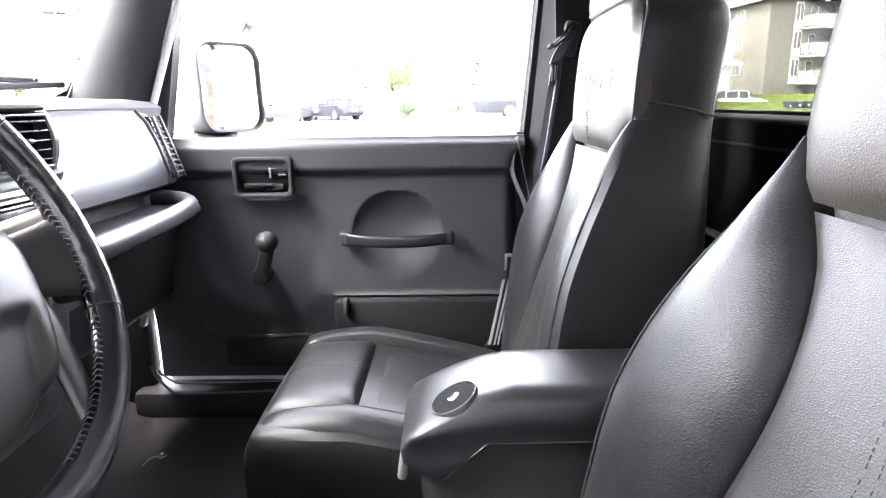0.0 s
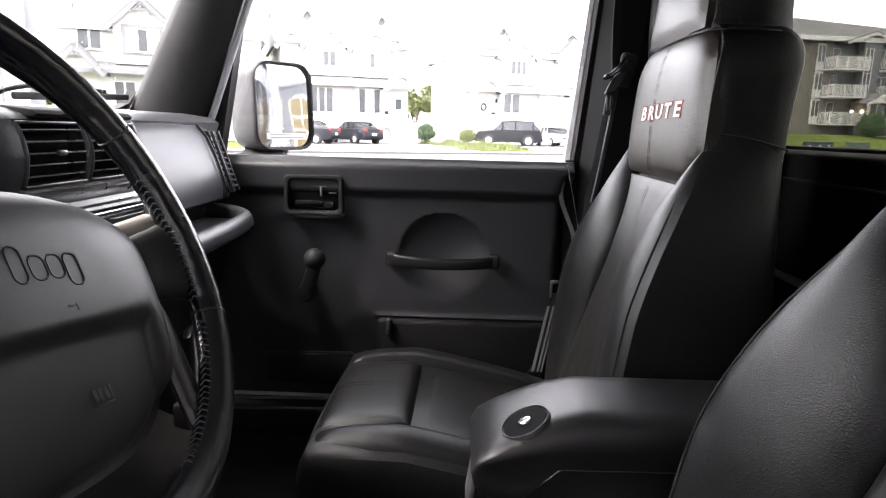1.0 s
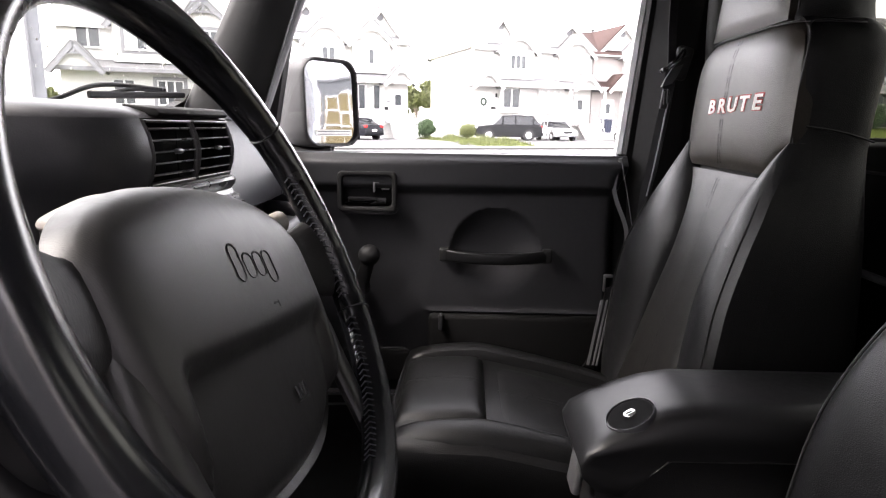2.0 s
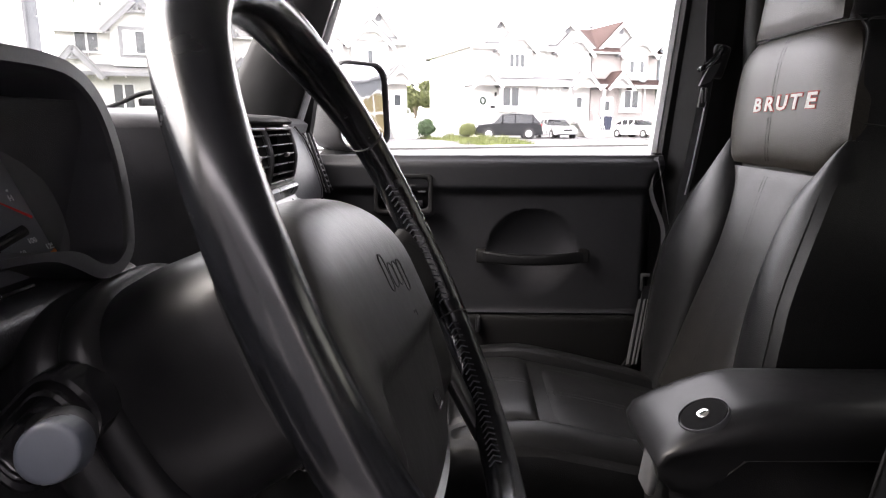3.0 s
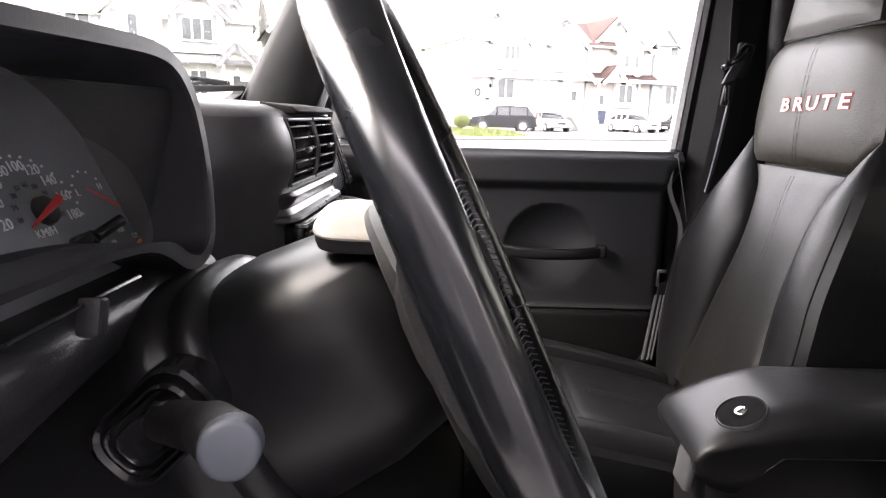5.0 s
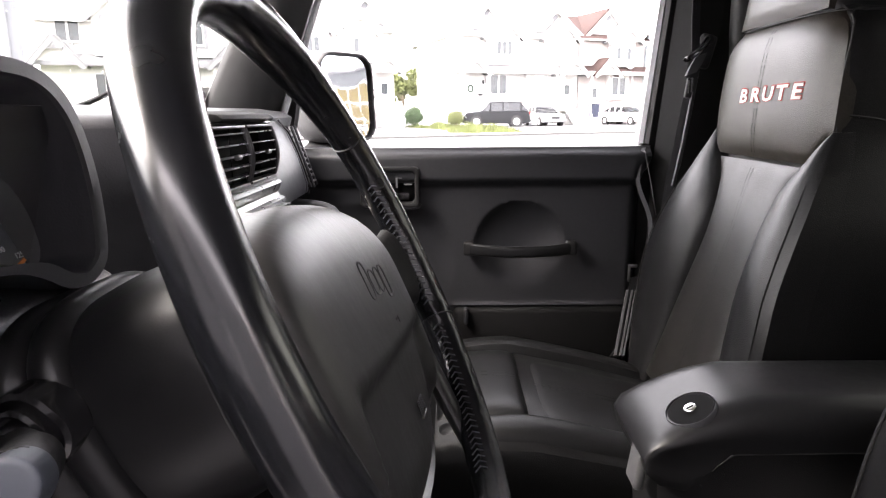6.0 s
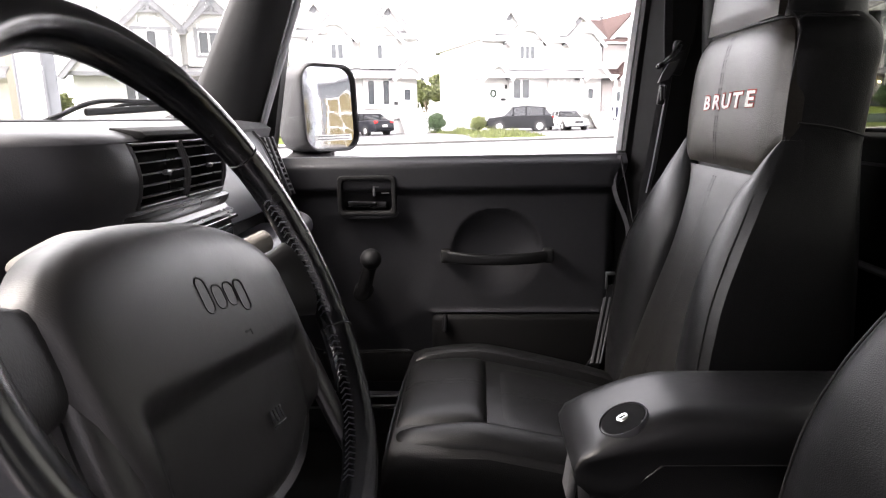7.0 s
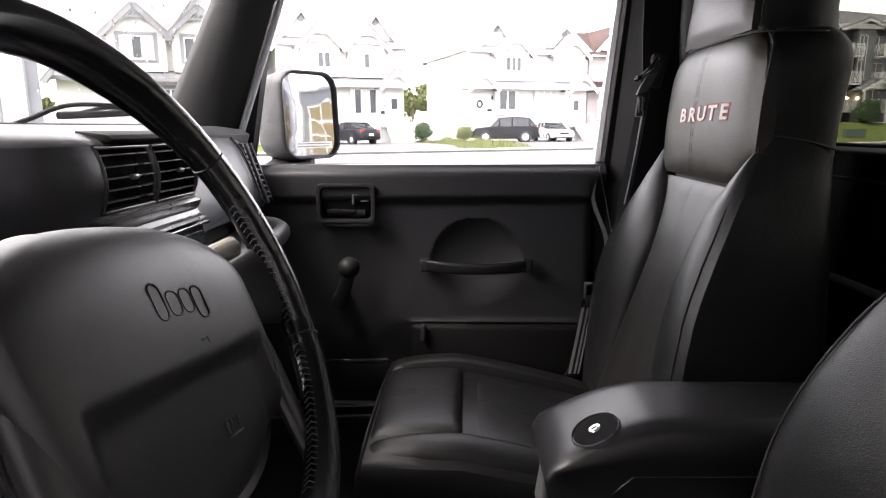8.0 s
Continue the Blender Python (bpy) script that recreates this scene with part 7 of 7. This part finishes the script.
# ---- cars ----
def car(name, label, at, L, Wd, H, profile, cabin, paint, rim_mat=ALLOY):
    """A parked car along local x (nose at minus). profile: (x, z) of the lower body's top; cabin: (x, z) of the roof line."""
    c = thing(name, label, "car", "parked cars", at=at)
    hw = Wd / 2
    rings = []
    for x, z in profile:
        t = max(0.0, min(x + L / 2, L / 2 - x)) / (L / 2)
        k = 0.80 + 0.20 * min(1, t * 5) ** 0.5
        zb = 0.24 + 0.12 * (1 - min(1, t * 8))
        rings.append([(x, -hw * k, zb), (x, -hw * k * 1.0, lerp(zb, z, 0.55)), (x, -hw * k * 0.97, z - 0.06), (x, -hw * k * 0.88, z), (x, hw * k * 0.88, z), (x, hw * k * 0.97, z - 0.06), (x, hw * k, lerp(zb, z, 0.55)), (x, hw * k, zb)])
    body = part("body", loft(rings), paint, c)
    rr = []
    for x, z, zb in cabin:
        f = 0.80
        rr.append([(x, -hw * 0.90, zb - 0.03), (x, -hw * lerp(0.90, f, 0.9), lerp(zb, z, 0.9)), (x, -hw * f * 0.92, z), (x, hw * f * 0.92, z), (x, hw * lerp(0.90, f, 0.9), lerp(zb, z, 0.9)), (x, hw * 0.90, zb - 0.03)])
    part("cabin", loft(rr), CAR_GLASS, c, "dark glazed cabin")
    roof = [r for r in rr[1:-1]]
    part("roof", loft([[(p[0], p[1] * 1.02, p[2] + 0.015) for p in r[1:5]] + [(r[4][0], r[4][1] * 0.9, r[4][2] - 0.02), (r[1][0], r[1][1] * 0.9, r[1][2] - 0.02)] for r in roof]), paint, c)
    for sg in (-1, 1):
        for x, z, zb in cabin[1:-1]:
            part("roof_pillar", loft([[(x - 0.05, sg * hw * 0.915, zb - 0.02), (x + 0.05, sg * hw * 0.915, zb - 0.02), (x + 0.05, sg * hw * 0.89, zb - 0.02), (x - 0.05, sg * hw * 0.89, zb - 0.02)],
                                      [(x - 0.05, sg * hw * 0.80, z), (x + 0.05, sg * hw * 0.80, z), (x + 0.05, sg * hw * 0.76, z), (x - 0.05, sg * hw * 0.76, z)]]), paint, c, smooth=False)
        part("door_line", join(*[rbox((x, sg * hw * 1.0, 0.6), (0.012, 0.012, 0.5), 0) for x in (-0.55, 0.45)]), PLASTIC_DARK, c, smooth=False)
        part("side_mirror", rbox((cabin[1][0] - 0.05, sg * (hw + 0.06), cabin[1][2] + 0.06), (0.14, 0.2, 0.14), 0.04, 2), paint, c)
        part("headlight", rbox((-L / 2 + 0.12, sg * hw * 0.66, profile[1][1] - 0.10), (0.22, 0.34, 0.15), 0.04, 2), LAMP_CLEAR, c, "clear headlamp")
        part("tail_light", rbox((L / 2 - 0.10, sg * hw * 0.70, profile[-2][1] - 0.10), (0.18, 0.28, 0.18), 0.04, 2), LAMP_RED, c, "red tail lamp")
        for wx in (-L * 0.30, L * 0.29):
            r = H * 0.205
            w = part("wheel", cyl((wx, sg * (hw - 0.20), r), (wx, sg * (hw + 0.01), r), r, r, 28, 0.03), TYRE, c)
            part("rim", join(cyl((wx, sg * (hw - 0.02), r), (wx, sg * (hw + 0.018), r), r * 0.68, r * 0.64, 24), *[rbox((wx + r * 0.34 * math.cos(a), sg * (hw + 0.022), r + r * 0.34 * math.sin(a)), (r * 0.66, 0.02, r * 0.13), 0.005, 1, Matrix.Rotation(-a, 4, "Y")) for a in [2 * math.pi * k / 5 for k in range(5)]]), rim_mat, w)
            part("arch", cyl((wx, sg * (hw - 0.22), r * 1.05), (wx, sg * (hw + 0.004), r * 1.05), r * 1.16, r * 1.16, 26), PLASTIC_DARK, c)
    part("bumper", join(rbox((-L / 2 + 0.08, 0, 0.42), (0.22, Wd * 0.86, 0.24), 0.07, 3), rbox((L / 2 - 0.08, 0, 0.44), (0.22, Wd * 0.86, 0.24), 0.07, 3)), paint, c)
    part("grille", rbox((-L / 2 + 0.02, 0, profile[1][1] - 0.16), (0.10, Wd * 0.36, 0.15), 0.03, 2), PLASTIC_DARK, c)
    part("number_plate", rbox((L / 2 + 0.03, 0, 0.62), (0.02, 0.36, 0.14), 0.005, 1), LABEL_WHITE, c)
    part("number_plate", rbox((-L / 2 - 0.035, 0, 0.42), (0.02, 0.42, 0.14), 0.005, 1), LABEL_WHITE, c)
    return c


SUV_P = [(-2.35, 0.80), (-2.2, 0.98), (-1.4, 1.08), (-0.95, 1.12), (0.5, 1.13), (2.0, 1.14), (2.30, 1.05), (2.38, 0.75)]
SUV_C = [(-1.05, 1.14, 1.11), (-0.45, 1.72, 1.12), (0.45, 1.77, 1.13), (1.72, 1.70, 1.13), (2.22, 1.18, 1.13)]
SEDAN_P = [(-2.25, 0.62), (-2.12, 0.76), (-1.3, 0.90), (-0.85, 0.95), (0.6, 0.97), (1.6, 1.00), (2.15, 0.96), (2.28, 0.7)]
SEDAN_C = [(-1.0, 0.97, 0.94), (-0.25, 1.40, 0.95), (0.35, 1.44, 0.96), (0.95, 1.38, 0.97), (1.70, 1.0, 0.99)]
VAN_P = [(-2.4, 0.70), (-2.25, 0.92), (-1.5, 1.06), (-1.1, 1.10), (0.5, 1.12), (2.1, 1.13), (2.35, 1.05), (2.42, 0.7)]
VAN_C = [(-1.45, 1.12, 1.07), (-0.55, 1.68, 1.10), (0.4, 1.75, 1.12), (1.6, 1.72, 1.13), (2.28, 1.18, 1.13)]


def park(s, v, turn):
    return on_street(s, v, ground_z(v) + 0.05, turn)


car("car", "charcoal black sport utility vehicle parked on a driveway", park(-2.2, -3.4, -20), 4.85, 1.93, 1.80, SUV_P, SUV_C, CAR_BLACK)
car("car", "silver saloon car parked beside the dark one", park(2.0, -2.9, 84), 4.5, 1.80, 1.43, SEDAN_P, SEDAN_C, CAR_SILVER)
car("car", "white saloon car parked outside the pink house", park(9.3, -3.2, 100), 4.6, 1.82, 1.45, SEDAN_P, SEDAN_C, WHITE_PAINT)
car("car", "dark blue saloon car parked on a driveway", park(-17.0, -4.6, -35), 4.5, 1.80, 1.43, SEDAN_P, SEDAN_C, CAR_NAVY)
car("car", "black saloon car parked end-on at a garage", park(-13.3, -2.6, -68), 4.5, 1.80, 1.43, SEDAN_P, SEDAN_C, CAR_NAVY)
car("car", "black saloon car parked outside the blue house", park(14.6, -2.6, 20), 4.5, 1.80, 1.43, SEDAN_P, SEDAN_C, CAR_BLACK)
car("car", "silver minivan parked by the apartment block", Matrix.Translation((26.3, 58.5, 0.32)) @ Matrix.Rotation(radians(186), 4, "Z"), 4.8, 1.95, 1.75, VAN_P, VAN_C, CAR_SILVER)

# ---- bins, shrubs, trees, poles ----
for x, y in ((31.2, 56.2), (32.05, 56.3), (32.9, 56.4)):
    b = thing("wheeled_bin", "navy blue wheeled bin with a pale mark", "bin", "blue bins", at=Matrix.Translation((x - 1.4, y, 0.23)) @ Matrix.Scale(0.66, 4))
    part("tub", loft([[(sx * 0.48, sy * 0.36, 0.0) for sx, sy in ((-1, -1), (1, -1), (1, 1), (-1, 1))], [(sx * 0.58, sy * 0.44, 1.15) for sx, sy in ((-1, -1), (1, -1), (1, 1), (-1, 1))]]), BIN_BLUE, b, smooth=False)
    part("lid", rbox((0, 0, 1.2), (1.24, 0.96, 0.10), 0.03, 2), BIN_BLUE, b)
    part("mark", rbox((0, -0.43, 0.72), (0.2, 0.04, 0.24), 0.01, 1), LABEL_WHITE, b)
b = thing("green_box", "dark green utility box on the lawn", "utility box", at=Matrix.Translation((34.2, 56.6, 0.23)) @ Matrix.Scale(0.75, 4))
part("cabinet", rbox((0, 0, 0.55), (2.2, 0.9, 1.1), 0.04, 2), BIN_GREEN, b)
part("lid", rbox((0, 0, 1.12), (2.3, 1.0, 0.08), 0.02, 2), BIN_GREEN, b)
b = thing("recycling_bin", "dark blue recycling bin beside the pink house steps", "bin", at=on_street(7.85, -0.95, 0.86))
part("tub", loft([[(sx * 0.26, sy * 0.28, 0.0) for sx, sy in ((-1, -1), (1, -1), (1, 1), (-1, 1))], [(sx * 0.33, sy * 0.36, 1.0) for sx, sy in ((-1, -1), (1, -1), (1, 1), (-1, 1))]]), BIN_BLUE, b, smooth=False)
part("lid", rbox((0, 0, 1.05), (0.72, 0.8, 0.08), 0.03, 2), BIN_BLUE, b)


def leaves(bm, centre, radius, n, size, rng, squash=0.8):
    """Small folded leaf cards scattered through a lumpy crown."""
    cx, cy, cz = centre
    for _ in range(n):
        d = Vector((rng.gauss(0, 1), rng.gauss(0, 1), rng.gauss(0, 1))).normalized()
        lump = 0.75 + 0.35 * noise.noise(d * 2.2 + Vector((cx, cy, cz)))
        r = radius * lump * rng.random() ** 0.28
        p = Vector((cx + d.x * r, cy + d.y * r, cz + d.z * r * squash))
        q = Euler((rng.random() * 6.3, rng.random() * 6.3, rng.random() * 6.3)).to_matrix()
        s = size * (0.6 + 0.8 * rng.random())
        a, b2, c2, d2 = (p + q @ Vector(v) * s for v in ((-0.5, 0, 0), (0, -0.3, 0.12), (0.5, 0, 0), (0, 0.3, 0.12)))
        vs = [bm.verts.new(v) for v in (a, b2, c2, d2)]
        bm.faces.new((vs[0], vs[1], vs[2]))
        bm.faces.new((vs[0], vs[2], vs[3]))


def tree(label, at, height, radius, seed, leaf=LEAF, n=2600, size=0.32):
    rng = random.Random(seed)
    t = thing("tree", label, "tree", "trees", at=at)
    top = Vector((rng.uniform(-0.3, 0.3), rng.uniform(-0.3, 0.3), height * 0.75))
    trunk = tube(smooth_path([(0, 0, -0.1), (rng.uniform(-0.1, 0.1), 0.05, height * 0.25), (top.x * 0.5, top.y * 0.5, height * 0.5), top], 4), 0.16, segs=8, grow=lambda f: 1.2 - f)
    for i in range(6):
        a = i * 1.05 + rng.random()
        z0 = height * rng.uniform(0.3, 0.6)
        add(trunk, tube(smooth_path([(0, 0, z0), (math.cos(a) * radius * 0.4, math.sin(a) * radius * 0.4, z0 + height * 0.15), (math.cos(a) * radius * 0.75, math.sin(a) * radius * 0.75, z0 + height * 0.25)], 3), 0.06, segs=6, grow=lambda f: 1.1 - f))
    part("trunk", trunk, BARK, t)
    bm = bmesh.new()
    for i in range(7):
        a = i * 0.9 + rng.random()
        rr = radius * rng.uniform(0.2, 0.6)
        leaves(bm, (math.cos(a) * rr, math.sin(a) * rr, height * rng.uniform(0.55, 0.85)), radius * rng.uniform(0.4, 0.62), n // 7, size, rng)
    part("crown", bm, leaf, t, smooth=False)
    return t


def shrub(label, at, radius, height, seed, leaf=LEAF_DARK, n=1500, size=0.14):
    rng = random.Random(seed)
    t = thing("shrub", label, "shrub", "shrubs", at=at)
    bm = bmesh.new()
    leaves(bm, (0, 0, height * 0.5), radius, n, size, rng, height / radius / 2)
    for i in range(4):
        leaves(bm, (radius * 0.4 * math.cos(i * 1.6), radius * 0.4 * math.sin(i * 1.6), height * rng.uniform(0.4, 0.65)), radius * 0.6, n // 5, size, rng, 0.9)
    part("foliage", bm, leaf, t, smooth=False)
    part("stems", join(*[tube([(0, 0, -0.05), (radius * 0.4 * math.cos(a), radius * 0.4 * math.sin(a), height * 0.6)], 0.03, segs=5) for a in (0, 1.3, 2.6, 3.9, 5.2)]), BARK, t)


shrub("dark green rounded shrub beside the white house steps", park(-7.9, -1.8, 0), 0.8, 1.6, 1)
shrub("yellow-green weedy bush at the lawn edge", park(-5.25, -3.2, 0), 0.75, 1.25, 2, LEAF, 1400, 0.10)
rng = random.Random(5)
weeds = bmesh.new()
for _ in range(5200):
    gs, gv = rng.uniform(-8.2, -3.3), rng.uniform(-9.8, -0.6)
    tall = (0.10 + 0.42 * max(0.0, noise.noise((gs * 0.9, gv * 0.6, 2.0)) + 0.25)) * rng.uniform(0.5, 1.3)
    turn, lean = rng.uniform(0, math.pi), rng.uniform(-0.3, 0.3)
    base = Vector((gs, gv, ground_z(gv) - 0.02))
    side = Vector((math.cos(turn), math.sin(turn), 0)) * rng.uniform(0.015, 0.04)
    tip = base + Vector((lean * tall, lean * tall * 0.5, tall))
    weeds.faces.new([weeds.verts.new(STREET @ p) for p in (base - side, base + side, tip + side * 0.3, tip - side * 0.3)])
tagged(part("grass", weeds, LEAF, smooth=False), "uneven yellow-green grass and weeds on the lawn", "grass", kind="stuff")
shrub("dark green conical shrub by the apartment porch", APT @ Matrix.Translation((4.3, -3.2, 0.85)), 1.35, 3.0, 3, LEAF_DARK, 3500, 0.2)
tree("light green garden tree behind the lawn gap", on_street(-3.7, 14, 0.2), 5.6, 1.9, 11)
tree("light green garden tree behind the lawn gap", on_street(-2.6, 19, 0.2), 4.6, 1.8, 12)
tree("pale green street tree far along the road", Matrix.Translation((-40, 49, 0.0)), 5.0, 2.6, 13)
tree("pale green street tree far along the road", Matrix.Translation((-45, 52, 0.0)), 5.2, 2.6, 14)
tree("pale green street tree far along the road", Matrix.Translation((-37, 53, 0.0)), 4.2, 1.9, 15)
tree("dark green tree behind the houses", on_street(26, 26, 0.2), 8.0, 3.2, 16, LEAF_DARK)

pole = thing("lattice_mast", "thin grey lattice mast behind the roofs", "mast", at=on_street(12.2, 30, 0.2))
for dx, dy in ((-0.4, 0), (0.4, 0), (0, 0.6)):
    part("leg", tube([(dx, dy, 0), (dx * 0.6, dy * 0.6, 24)], 0.05, segs=6), STEEL, pole)
part("lacing", join(*[tube([(-0.4 * (1 - 0.4 * z / 24), 0, z), (0.4 * (1 - 0.4 * (z + 1) / 24), 0, z + 1)], 0.03, segs=5) for z in range(0, 23)]), STEEL, pole)
post = thing("sign_pylon", "tall white square pylon with a grey flank", "pylon", at=Matrix.Translation((-11.7, 16.0, 0)) @ Matrix.Rotation(radians(36), 4, "Z"))
part("white_face", rbox((0, 0, 4.5), (0.58, 0.5, 9.0), 0.02, 1), TRIM_WHITE, post, smooth=False)
part("grey_flank", rbox((0.44, 0.06, 4.5), (0.30, 0.46, 9.0), 0.02, 1), mat("pale_grey_pylon_paint", (0.20, 0.205, 0.22), 0.5, scale=3), post, "pale grey flank", smooth=False)
for x in (-0.31, 0.285):
    part("edge_strip", rbox((x, -0.25, 4.5), (0.06, 0.05, 9.0), 0.01, 1), TRIM_GREY, post, "dark grey edge strip", smooth=False)

# fence across the garden gap
fence = thing("garden_fence", "white garden fence across the gap between houses", "fence", at=on_street(-6.2, 3.0, 0.2))
for i in range(19):
    part("board", rbox((-2.5 + 0.27 * i, 0, 0.8), (0.22, 0.03, 1.6), 0.01, 1), TRIM_WHITE, fence, smooth=False)
for i in range(4):
    part("post", rbox((-2.55 + 1.7 * i, 0.06, 0.9), (0.1, 0.1, 1.8), 0.01, 1), TRIM_WHITE, fence, smooth=False)

# an unseen wall, added to hold back light on the driver's side
lot = thing("light_blocking_wall", "plain dark wall added out of view to block light", "building", at=Matrix.Translation((0, -1.7, 0)))
part("wall", rbox((0, -0.2, 1.7), (14, 0.4, 3.4), 0.02, 1), WALL_DARK, lot, smooth=False)
part("roof", rbox((0, -0.2, 3.45), (14.2, 0.6, 0.1), 0.02, 1), SHINGLE_GREY, lot, smooth=False)


# building behind, seen in the door mirror
rb = thing("rear_building", "grey and ochre building with tall white-framed windows", "building", at=pose(26, 5.2, 0, 0, 0, -82))
part("wall", rbox((0, 0, 3.2), (15, 6, 6.4), 0.02, 1), APT_GREY, rb, smooth=False)
part("cladding", rbox((-1.0, -3.04, 2.4), (9.0, 0.1, 4.8), 0.01, 1), mat("ochre_panel", (0.13, 0.10, 0.04), 0.7, scale=8), rb, "ochre cladding", smooth=False)
for i in range(5):
    part("mullion", rbox((-5.2 + 2.1 * i, -3.14, 2.4), (0.14, 0.12, 4.8), 0.01, 1), TRIM_WHITE, rb, smooth=False)
for z in (1.7, 3.3, 4.75):
    part("transom", rbox((-1.0, -3.14, z), (8.6, 0.11, 0.12), 0.01, 1), TRIM_WHITE, rb, smooth=False)
part("roof", rbox((0, 0, 6.5), (15.4, 6.4, 0.3), 0.02, 1), SHINGLE_GREY, rb, smooth=False)
